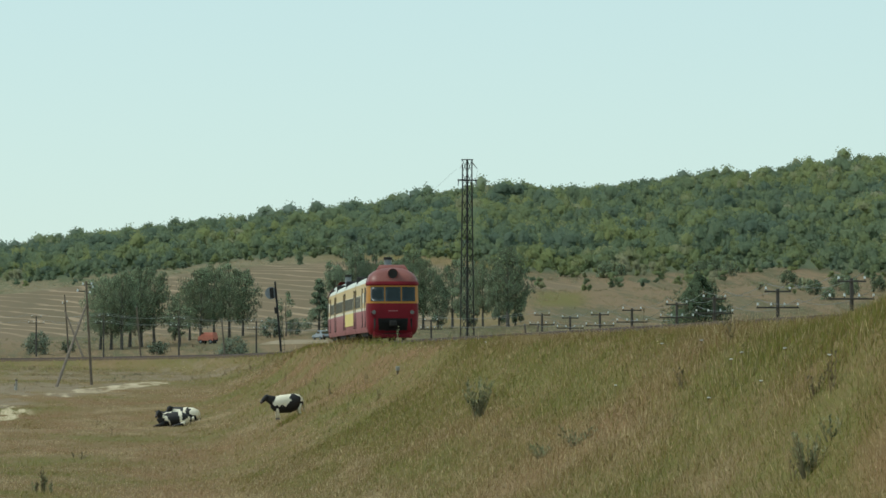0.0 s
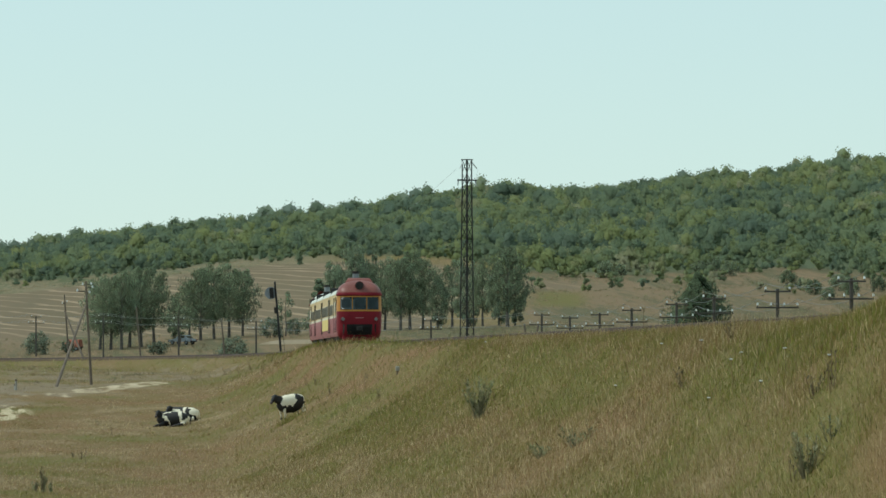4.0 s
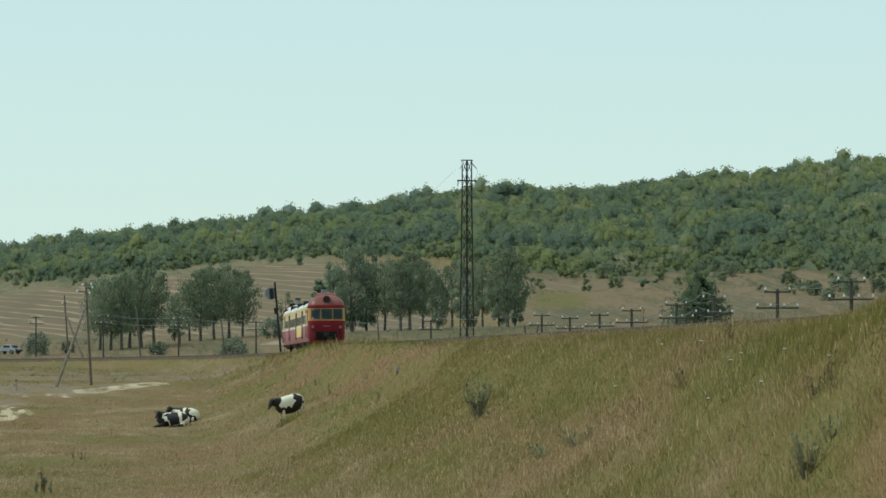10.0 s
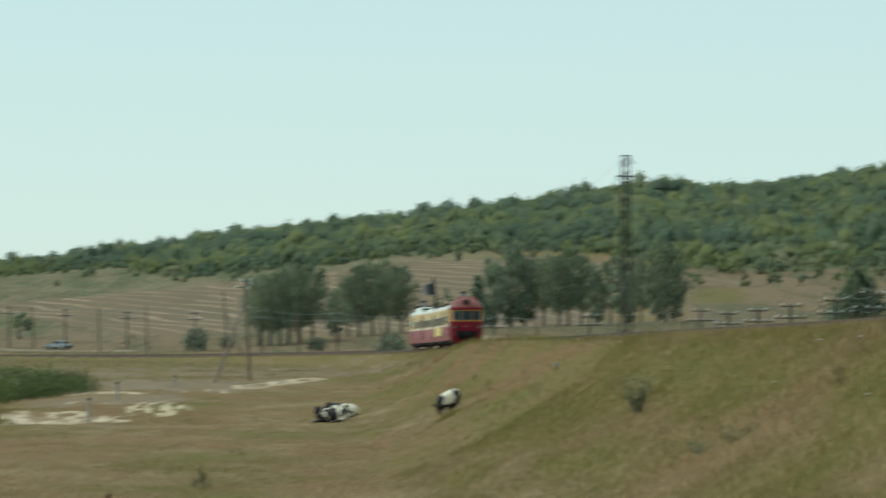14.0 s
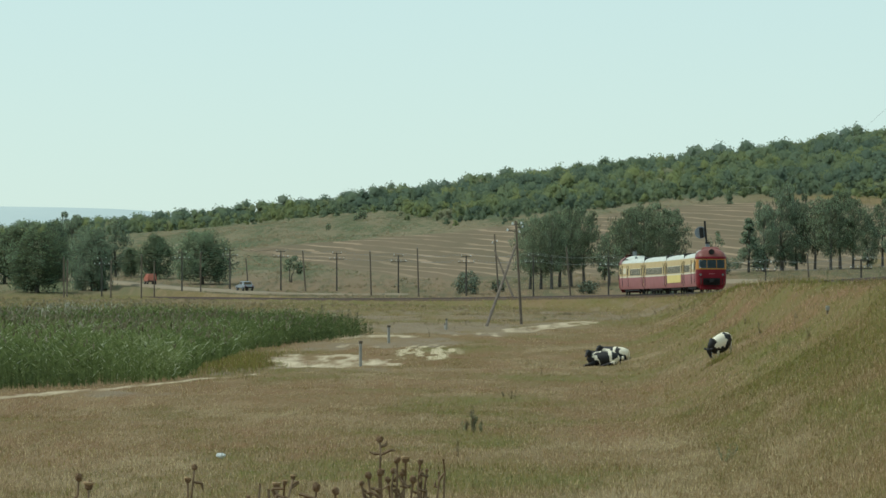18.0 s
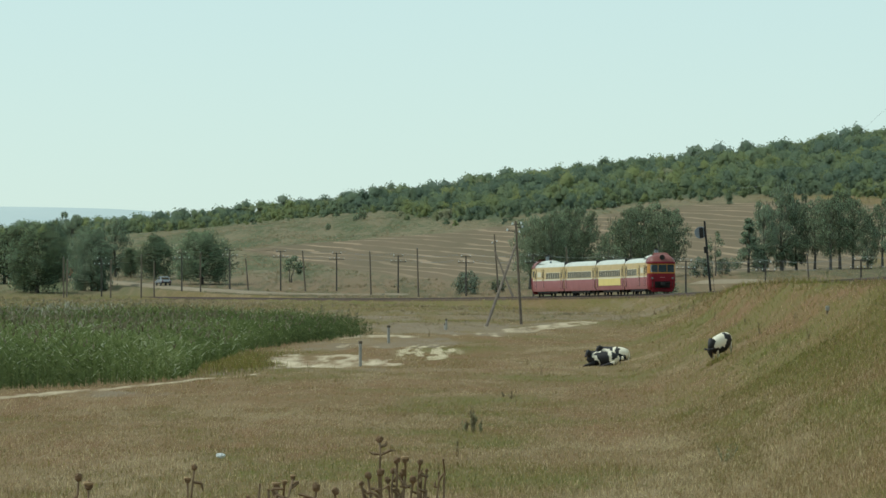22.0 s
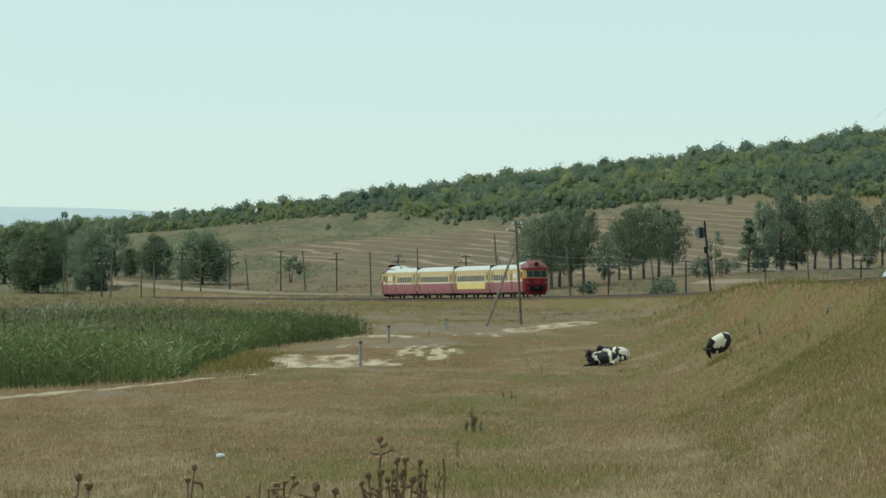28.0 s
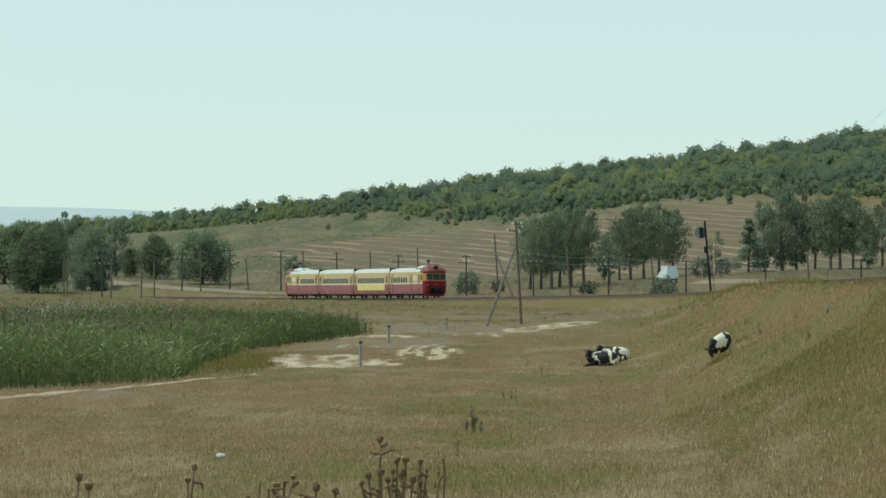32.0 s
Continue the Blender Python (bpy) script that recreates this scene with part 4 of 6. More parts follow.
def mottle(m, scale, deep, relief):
    """Paints lit leaves and darker, shaded gaps into a leafy surface's colour."""
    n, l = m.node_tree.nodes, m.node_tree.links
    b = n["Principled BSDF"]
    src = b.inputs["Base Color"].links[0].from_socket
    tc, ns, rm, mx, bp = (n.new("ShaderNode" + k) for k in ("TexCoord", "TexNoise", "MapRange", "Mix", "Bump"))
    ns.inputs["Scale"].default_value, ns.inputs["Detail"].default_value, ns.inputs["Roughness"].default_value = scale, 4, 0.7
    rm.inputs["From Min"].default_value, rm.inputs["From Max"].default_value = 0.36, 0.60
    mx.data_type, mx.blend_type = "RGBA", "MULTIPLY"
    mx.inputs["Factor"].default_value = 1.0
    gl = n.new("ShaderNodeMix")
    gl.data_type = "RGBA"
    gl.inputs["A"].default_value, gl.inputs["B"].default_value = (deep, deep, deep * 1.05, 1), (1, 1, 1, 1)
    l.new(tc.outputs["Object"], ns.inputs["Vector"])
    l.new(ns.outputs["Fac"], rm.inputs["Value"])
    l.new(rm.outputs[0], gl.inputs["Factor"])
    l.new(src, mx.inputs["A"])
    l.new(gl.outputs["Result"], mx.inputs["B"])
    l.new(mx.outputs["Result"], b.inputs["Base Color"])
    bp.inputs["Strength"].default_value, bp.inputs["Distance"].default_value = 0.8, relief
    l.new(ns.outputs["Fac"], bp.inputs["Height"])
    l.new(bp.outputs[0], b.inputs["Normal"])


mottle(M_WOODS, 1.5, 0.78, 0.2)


def leaf_cloud(rng, centres, radii, n, size, droop=0.0):
    """Leaf clumps (quads) scattered near the surface of ragged blobs."""
    k = rng.integers(0, len(centres), n)
    v = rng.normal(size=(n, 3))
    v /= np.linalg.norm(v, axis=1)[:, None]
    rad = (0.45 + 0.62 * rng.random(n) ** 0.6)[:, None]
    c = np.asarray(centres)[k] + v * rad * np.asarray(radii)[k]
    if droop:
        c[:, 2] -= droop * rng.random(n) ** 2
    nrm = v + 0.55 * rng.normal(size=(n, 3))
    a = np.cross(nrm, rng.normal(size=(n, 3)))
    a /= np.linalg.norm(a, axis=1)[:, None]
    b = np.cross(a, nrm)
    b /= np.linalg.norm(b, axis=1)[:, None]
    if droop:
        a = a * 0.5 + np.array([0, 0, -1.0])
    s = (size * (0.6 + 0.8 * rng.random(n)))[:, None]
    quad = np.stack([c - a * s * 0.6, c + b * s * 0.42 - a * s * 0.05, c + a * s * 0.6, c - b * s * 0.42 + a * s * 0.05], 1)
    return turned(quad), 0.6 * v + np.array([-0.15, -0.1, 0.75]) + 0.25 * rng.normal(size=(n, 3))


def turned(q):
    """Winds leaves and blades so that their fronts face the open meadow in the south."""
    nrm = np.cross(q[:, 1] - q[:, 0], q[:, 2] - q[:, 0])
    q = q.copy()
    back = nrm[:, 1] > 0
    q[back] = q[back][:, ::-1]
    return q


def _cube_sphere():
    """A ball of 24 quads, as corners of unit length."""
    quads = []
    for ax in range(3):
        for sg in (-1, 1):
            for i in range(2):
                for j in range(2):
                    q = []
                    for a, b in ((i, j), (i + 1, j), (i + 1, j + 1), (i, j + 1)):
                        p = [0, 0, 0]
                        p[ax], p[(ax + 1) % 3], p[(ax + 2) % 3] = sg, a - 1, b - 1
                        q.append(p)
                    quads.append(q if sg > 0 else q[::-1])
    q = np.array(quads, float)
    return q / np.linalg.norm(q, axis=2)[:, :, None]


BALL = _cube_sphere()


def _ico():
    """A ball of twenty faces: corners of unit length, and faces."""
    bm = bmesh.new()
    bmesh.ops.create_icosphere(bm, subdivisions=1, radius=1.0)
    v, f = np.array([p.co[:] for p in bm.verts]), np.array([[p.index for p in q.verts] for q in bm.faces])
    bm.free()
    return v, f


ICO = _ico()


def cores(cents, rads, f):
    """Dense inner foliage: one ragged ball in each blob."""
    c, r = np.asarray(cents, float), np.asarray(rads, float)
    q = c[:, None, None] + BALL[None] * r[:, None, None] * f
    nrm = np.repeat(BALL.mean(1)[None], len(c), 0)
    return q.reshape(-1, 4, 3), nrm.reshape(-1, 3)


def quads_mesh(name, quad, material, tint, nrm=None):
    n = len(quad)
    if nrm is not None:
        nrm = np.repeat(nrm / np.linalg.norm(nrm, axis=1)[:, None], 4, axis=0)
    return raw_mesh(name, quad.reshape(-1, 3), np.arange(n * 4).reshape(n, 4), material, np.repeat(tint, 4), normals=nrm)


def make_tree(name, label, seed, h, width, clear, blobs, leaves, size, leaf_m, bark, trunks=1, droop=0.0, shape="oval", group="", leanx=0.0, thick=0.022, core=0.4):
    """A tapered trunk with limbs, and a ragged crown. clear: height of the first leaves."""
    rng = np.random.default_rng(seed)
    t = thing(name, Matrix(), label, "tree" if h > 3 else "shrub", group)
    cents, rads = [], []
    for i in range(blobs):
        f = (i + 0.5) / blobs
        z = clear + (h - clear) * (0.08 + 0.86 * f)
        if shape == "oval":
            w = width * 0.5 * math.sin(math.pi * (0.16 + 0.74 * f)) ** 0.8
        elif shape == "cone":
            w = width * 0.5 * (1.02 - f) ** 0.8
        elif shape == "round":
            w = width * 0.5 * math.sqrt(max(0.05, 1 - (1.7 * f - 0.75) ** 2))
        else:
            w = width * 0.5 * (0.55 + 0.45 * math.sin(math.pi * f))
        a, q = i * 2.4 + rng.random() * 1.2, 0.45 + 0.5 * rng.random()
        r = max(0.35, w * (0.26 + 0.24 * rng.random()))
        cents.append((leanx * z / h + math.cos(a) * (w * q - r * 0.2), math.sin(a) * (w * q - r * 0.2), z + 0.25 * r * rng.normal()))
        rads.append((r * 1.1, r * 1.1, min(r * (0.8 + 0.4 * rng.random()), (h - clear) * 0.3)))
    for j in range(trunks):
        bm = bmesh.new()
        bx, by = (rng.random(2) - 0.5) * (0.0 if trunks == 1 else width * 0.35)
        r0 = h * thick * (1 if trunks == 1 else 0.7)
        pts = [(bx, by, -0.3), (bx * 1.1 + 0.1 * rng.normal(), by, h * 0.2), (bx * 1.2 + leanx * 0.4 + 0.2 * rng.normal(), by, h * 0.45), (bx * 1.3 + leanx * 0.85, by, h * 0.86)]
        for i in range(3):
            add_rod(bm, pts[i], pts[i + 1], r0 * (1 - i * 0.3), r0 * (0.7 - i * 0.3) + 0.01, 7)
        tr = part("trunk", bm, bark, t)
        bm = bmesh.new()
        for i in range(j, blobs, max(1, trunks)):
            c = cents[i]
            z0 = max(h * 0.12, min(c[2] * 0.72, h * 0.7))
            ox = bx * 1.15 + leanx * z0 / h
            add_rod(bm, (ox, by, z0), c, r0 * 0.35 * (1.1 - z0 / h), 0.012, 5)
        part("branchwork", bm, bark, tr)
    quad, nrm = leaf_cloud(rng, cents, rads, leaves, size, droop)
    zc = quad.mean(1)[:, 2]
    # leaf tint rises towards the crown's top; cores keep one low tint
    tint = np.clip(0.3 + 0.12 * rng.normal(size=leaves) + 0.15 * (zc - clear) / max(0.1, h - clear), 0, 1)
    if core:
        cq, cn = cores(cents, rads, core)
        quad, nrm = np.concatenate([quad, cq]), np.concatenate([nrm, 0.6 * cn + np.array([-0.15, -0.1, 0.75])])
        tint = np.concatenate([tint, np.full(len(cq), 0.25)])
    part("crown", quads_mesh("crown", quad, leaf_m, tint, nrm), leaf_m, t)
    return t


def plant(template, x, y, s=1.0, turn=0.0, sx=1.0, sink=0.0):
    return copy_thing(template, Matrix.Translation((x, y, gz(x, y) - sink)) @ Matrix.Rotation(radians(turn), 4, "Z") @ Matrix.Diagonal((s * sx, s * sx, s, 1)))


BG = "birches and poplars beyond the railway"
T_BIRCH = [make_tree("birch_tree", "tall grey-green birch with a bare lower trunk", 100 + i, 10.0, 5.6, 1.9, 24, 4200, 0.27, M_LEAF_GREY, M_BIRCH, 1, 0.5, "oval", BG, core=0.3) for i in range(3)]
T_DENSE = [make_tree("poplar_tree", "dense dark green poplar in dry grass", 120 + i, 10.0, 4.8, 0.2, 26, 4800, 0.28, M_LEAF_POPLAR, M_BARK, 1, 0.3, "column", BG, core=0.3) for i in range(2)]
T_CONE = make_tree("young_poplar", "narrow dark green tree with ragged top", 131, 8.0, 4.2, 0.1, 18, 3200, 0.29, M_LEAF_POPLAR, M_BARK, 1, 0.0, "cone", BG)
T_WILLOW = make_tree("willow_tree", "large drooping willow beside the dirt road", 141, 11.0, 9.0, 0.2, 40, 9000, 0.38, M_LEAF_WILLOW, M_BARK, 1, 2.4, "oval", "trees beside the dirt road", core=0.3)
T_ROUND = [make_tree("walnut_tree", "broad round dark green tree beside the dirt road", 150 + i, 8.5, 10.0, 0.4, 44, 8500, 0.36, M_LEAF_DARK, M_BARK, 1, 0.0, "round", "trees beside the dirt road", thick=0.035, core=0.3) for i in range(2)]
T_SPARSE = make_tree("sapling", "sparse small tree with an open crown", 160, 6.4, 3.2, 1.4, 9, 420, 0.36, M_LEAF_GREY, M_BARK, 1, 0.0, "oval", BG, core=0.3)
T_LONE = make_tree("lone_tree", "small lone tree at the foot of the field", 161, 4.8, 4.0, 1.5, 9, 900, 0.34, M_LEAF_GREY, M_BARK, 2, 0.0, "round", "", thick=0.04)
T_BUSH = [make_tree("bush", "rounded grey-green bush in dry grass", 170 + i, 2.7, 4.2, 0.05, 18, 1300, 0.26, M_LEAF_BUSH, M_BARK, 3, 0.0, "round", "bushes beside the railway") for i in range(2)]
T_SHRUB = [make_tree("hillside_shrub", "pale grey-green shrub on the dry hillside", 175 + i, 2.7, 4.2, 0.05, 18, 1300, 0.26, M_LEAF_GREY, M_BARK, 3, 0.0, "round", "shrubs on the hillside") for i in range(2)]
T_PINE = make_tree("pine_tree", "dark green bushy pine tree", 180, 7.2, 10.4, 0.1, 34, 4600, 0.30, M_LEAF_PINE, M_BARK, 1, 0.0, "cone", "")
TEMPLATES = [*T_BIRCH, *T_DENSE, T_CONE, T_WILLOW, *T_ROUND, T_SPARSE, T_LONE, *T_BUSH, *T_SHRUB, T_PINE]

PLANTED = (
    # template, line of sight, distance, height scale, width scale, turn
    (T_BIRCH[0], 938, 1115, 1.10, 1.10, 0), (T_BIRCH[2], 957, 1108, 1.16, 1.05, 40), (T_BIRCH[1], 976, 1104, 1.18, 1.05, 90), (T_BIRCH[2], 990, 1118, 1.22, 1.05, 10), (T_BIRCH[1], 1011, 1112, 1.22, 1.05, 200), (T_BIRCH[0], 1034, 1125, 1.16, 1.05, 160),
    (T_SPARSE, 1077, 1100, 1.0, 1.5, 30), (T_BIRCH[1], 1096, 1140, 0.95, 1.0, 60), (T_BIRCH[2], 1116, 1132, 1.16, 1.10, 120), (T_BIRCH[0], 1140, 1138, 1.15, 1.0, 210), (T_BIRCH[1], 1166, 1144, 1.17, 1.10, 300), (T_BIRCH[2], 1190, 1150, 1.08, 1.0, 70), (T_DENSE[1], 1070, 1145, 0.75, 0.8, 70),
    (T_SPARSE, 1266, 1120, 1.08, 0.9, 0), (T_BUSH[0], 1242, 1110, 1.15, 0.8, 0), (T_BUSH[1], 1280, 1125, 0.9, 0.7, 50),
    (T_CONE, 1325, 1130, 1.10, 1.25, 0), (T_DENSE[0], 1352, 1140, 1.12, 1.0, 10), (T_DENSE[1], 1384, 1150, 1.36, 1.15, 60), (T_DENSE[0], 1410, 1155, 1.22, 1.0, 150),
    (T_BIRCH[0], 1442, 1150, 1.12, 1.0, 30), (T_BIRCH[2], 1470, 1128, 1.16, 1.05, 80), (T_BIRCH[1], 1487, 1132, 1.22, 1.05, 190), (T_BIRCH[2], 1510, 1150, 1.16, 0.9, 260), (T_DENSE[1], 1536, 1165, 0.86, 0.9, 20),
    (T_BIRCH[1], 1562, 1170, 1.1, 1.0, 100), (T_DENSE[1], 1590, 1160, 1.1, 1.0, 300), (T_BIRCH[0], 1616, 1150, 1.05, 0.9, 240), (T_BIRCH[2], 1660, 1120, 1.28, 1.12, 90), (T_DENSE[1], 1645, 1135, 1.0, 0.9, 10), (T_DENSE[0], 1674, 1128, 0.95, 0.9, 190),
    (T_PINE, 2002, 760, 1.32, 0.90, 0), (T_BUSH[1], 2092, 830, 1.1, 0.7, 0), (T_BUSH[1], 1172, 975, 1.22, 0.9, 0), (T_BUSH[1], 826, 1100, 1.22, 0.85, 0), (T_BUSH[0], 1040, 1060, 0.7, 1.3, 90), (T_BUSH[1], 880, 1105, 0.6, 1.0, 90),
    (T_SHRUB[0], 641, 2150, 1.0, 0.9, 0), (T_SHRUB[1], 630, 2120, 0.6, 0.7, 0), (T_SHRUB[1], 581, 1980, 0.7, 0.5, 0), (T_SHRUB[0], 700, 2250, 0.9, 0.9, 0),
    (T_SHRUB[0], 1833, 1560, 1.35, 0.8, 0), (T_SHRUB[1], 1861, 1570, 0.9, 0.9, 40), (T_SHRUB[0], 2006, 1540, 1.3, 0.85, 80), (T_SHRUB[1], 2056, 1540, 1.2, 0.8, 10), (T_SHRUB[0], 2161, 1470, 1.2, 0.8, 200), (T_SHRUB[1], 2206, 1422, 1.1, 0.9, 120), (T_SHRUB[0], 2231, 1391, 0.9, 0.9, 30), (T_SHRUB[1], 2271, 1417, 1.3, 0.8, 300), (T_SHRUB[0], 2320, 1428, 1.2, 0.8, 150), (T_SHRUB[1], 2030, 1570, 1.0, 0.7, 60), (T_SHRUB[0], 2250, 1440, 1.2, 0.9, 20), (T_SHRUB[1], 2185, 1450, 0.9, 0.8, 90),
    (T_LONE, 520, 1216, 0.95, 1.0, 0), (T_WILLOW, 163, 1200, 0.95, 1.12, 0), (T_DENSE[0], 128, 1260, 1.15, 1.3, 0), (T_DENSE[1], 205, 1262, 1.0, 1.2, 50), (T_ROUND[0], 358, 1213, 1.02, 1.05, 0), (T_ROUND[1], 276, 1245, 0.86, 0.80, 90), (T_ROUND[0], 232, 1255, 0.58, 0.6, 120),
    (T_ROUND[1], 66, 1188, 1.15, 1.0, 200), (T_ROUND[0], 8, 1232, 1.12, 1.0, 250), (T_WILLOW, 98, 1230, 0.92, 0.7, 110), (T_ROUND[1], -80, 1235, 1.15, 1.0, 10), (T_BUSH[0], 52, 1190, 1.0, 0.7, 10),
)
for _t, _px, _d, _sc, _w, _r in PLANTED:
    plant(_t, *at(_px, _d), _sc, _r, _w)
for _t in TEMPLATES:
    for _o in (*_t.children_recursive, _t):
        bpy.data.objects.remove(_o)


def make_woods():
    """The wooded ridge, and scrub along its foot: crowns of several lobes, each covered with sprays of leaves."""
    rng = np.random.default_rng(5)
    n = 30000
    u = rng.uniform(-0.078, 0.138, n)
    y = np.sqrt(rng.uniform(1400 ** 2, 2620 ** 2, n))
    x = u * y
    low = low_at(u) + 80 * (fbm(x, y, 60, 61) - 0.5)
    keep = (y > low) & ((fbm(x, y, 85, 66) > 0.33) | (rng.random(n) < 0.35))
    x, y, low = x[keep], y[keep], low[keep]
    cell = {}
    for i in range(len(x)):
        cell.setdefault((int(x[i] / 5.2), int(y[i] / 10.5)), i)
    idx = np.array(sorted(cell.values()))
    x, y, low = x[idx], y[idx], low[idx]
    us = rng.uniform(-0.03, 0.138, 2400)
    ys = rng.uniform(1340, 2420, 2400)
    ls = low_at(us)
    ks = (ys > ls - 150 * rng.random(2400) ** 2.2) & (ys < ls + 45)
    scrub = np.concatenate([np.zeros(len(x)), np.ones(ks.sum())])
    x, y, low = np.concatenate([x, (us * ys)[ks]]), np.concatenate([y, ys[ks]]), np.concatenate([low, ls[ks]])
    n = len(x)
    z = ground_z(x, y) - 0.7 * sstep((y - 2250) / 100)
    edge = np.clip((y - low) / 110, 0, 1)
    h = (4.2 + 3.2 * rng.random(n) ** 1.3 + 2.2 * (rng.random(n) > 0.93)) * (0.6 + 0.4 * edge) * np.interp(x / y, (-0.02, 0.03), (0.9, 1.0))
    h = np.where(scrub > 0, 1.3 + 2.4 * rng.random(n), h) * (1 + 0.16 * sstep((y - 2150) / 250))
    h = h * (0.72 + 0.9 * (fbm(x, y * 0.7, 26, 63) - 0.2) * (1 - 0.6 * scrub))
    w = h * (0.40 + 0.24 * rng.random(n) + 0.15 * scrub)
    lobes, per = 4, 128
    a = rng.random((n, lobes)) * 2 * np.pi
    q = rng.random((n, lobes)) ** 0.6
    lz = 0.22 + 0.46 * rng.random((n, lobes))
    lz[:, 0], q[:, 0] = 0.70, 0.25
    lz[:, 1] = 0.22
    lr = 0.24 + 0.18 * rng.random((n, lobes))
    lc = np.stack([x[:, None] + np.cos(a) * q * 0.72 * w[:, None], y[:, None] + np.sin(a) * q * 0.72 * w[:, None], z[:, None] + lz * h[:, None]], 2)
    rad = np.stack([lr * 1.3 * w[:, None], lr * 1.3 * w[:, None], lr * 0.68 * h[:, None]], 2)
    # bearings to the left keep the bluer, haze-tinted end of the ramp
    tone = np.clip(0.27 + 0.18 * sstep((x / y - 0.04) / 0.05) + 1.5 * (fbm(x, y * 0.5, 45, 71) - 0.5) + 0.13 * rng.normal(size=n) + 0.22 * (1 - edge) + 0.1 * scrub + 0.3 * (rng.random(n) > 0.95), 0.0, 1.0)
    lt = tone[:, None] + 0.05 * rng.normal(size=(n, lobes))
    # the lobes: jittered balls of twenty faces
    bv, bf = ICO
    lump = 0.8 + 0.12 * rng.normal(size=(n, lobes, len(bv), 1))
    verts = (lc[:, :, None] + bv[None, None] * lump * rad[:, :, None]).reshape(-1, 3)
    faces = (bf[None] + np.arange(n * lobes)[:, None, None] * len(bv)).reshape(-1, 3)
    mid = np.stack([x, y, z + 0.42 * h], 1)[:, None, None]
    out = 0.42 * (verts.reshape(n, lobes, -1, 3) - mid) / np.stack([w, w, 0.5 * h], 1)[:, None, None] + 0.18 * bv[None, None] + np.array([0.0, -0.15, 0.8])
    out = out.reshape(-1, 3)
    out /= np.linalg.norm(out, axis=1)[:, None]
    tint = np.repeat(np.clip(lt, 0, 1).ravel(), len(bv))
    # the sprays
    k = np.repeat(np.arange(n), per)
    m = len(k)
    j = rng.integers(0, lobes, m)
    v = rng.normal(size=(m, 3))
    v[:, 2] = np.where(v[:, 2] < -0.5, -v[:, 2], v[:, 2])
    v /= np.linalg.norm(v, axis=1)[:, None]
    c = lc[k, j] + v * rad[k, j] * (0.72 + 0.48 * rng.random(m))[:, None]
    t1 = np.cross(v + 0.5 * rng.normal(size=(m, 3)), rng.normal(size=(m, 3)))
    t1 /= np.linalg.norm(t1, axis=1)[:, None]
    t2 = np.cross(t1, rng.normal(size=(m, 3)))
    t2 /= np.linalg.norm(t2, axis=1)[:, None]
    sz = ((0.20 + 0.24 * rng.random(m)) * (0.6 + 0.06 * h[k]))[:, None]
    tri = turned(np.stack([c - t1 * sz, c + t1 * sz, c + t2 * sz * 1.5], 1))
    nt = 0.36 * v + 0.1 * rng.normal(size=(m, 3)) + np.array([0.0, -0.15, 0.75])
    nt = np.repeat(nt / np.linalg.norm(nt, axis=1)[:, None], 3, axis=0)
    verts, faces = np.concatenate([verts, tri.reshape(-1, 3)]), np.concatenate([faces, np.arange(3 * m).reshape(m, 3) + len(verts)])
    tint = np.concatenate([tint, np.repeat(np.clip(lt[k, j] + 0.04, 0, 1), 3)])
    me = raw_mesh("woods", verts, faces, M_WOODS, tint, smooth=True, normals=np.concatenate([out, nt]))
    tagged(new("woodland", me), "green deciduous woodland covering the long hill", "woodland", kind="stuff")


make_woods()


# ------------------------------------------------------------------ reeds and grass
def reed_mask(x, y):
    front = np.interp(x, (-40, -25, -19.0, -15.2, -13.2), (285, 304, 316, 328, 352))
    edge = np.interp(y, (322, 337, 350, 366, 420, 480, 528, 565, 600), (-19.6, -15.6, -13.2, -12.5, -13.5, -13.1, -9.0, -5.6, -5.0))
    far = np.interp(x, (-45, -25, -12, -5.5), (640, 620, 590, 566))
    return (y > front) & (x < edge + 1.2 * (vn(x, y, 6, 91) - 0.5)) & (y < far + 30 * (vn(x, y, 12, 92) - 0.5))


def blades(rng, x, y, z, h, w, lean):
    """Single blades: slender triangles that lean."""
    n = len(x)
    a = rng.random(n) * 2 * np.pi
    ox, oy = np.cos(a) * w * 0.5, np.sin(a) * w * 0.5
    b = rng.random(n) * 2 * np.pi
    l = lean * h * rng.random(n)
    v = np.empty((n, 3, 3))
    v[:, 0] = np.stack([x - ox, y - oy, z - 0.03], 1)
    v[:, 1] = np.stack([x + ox, y + oy, z - 0.03], 1)
    v[:, 2] = np.stack([x + np.cos(b) * l, y + np.sin(b) * l, z + h], 1)
    return v


def tri_mesh(name, v, material, tint, rng, side=0.35, up=(0, 0, 1.0)):
    n = len(v)
    nrm = np.array(up) + side * rng.normal(size=(n, 3))
    nrm = np.repeat(nrm / np.linalg.norm(nrm, axis=1)[:, None], 3, axis=0)
    return raw_mesh(name, turned(v).reshape(-1, 3), np.arange(n * 3).reshape(n, 3), material, np.repeat(tint, 3), normals=nrm)


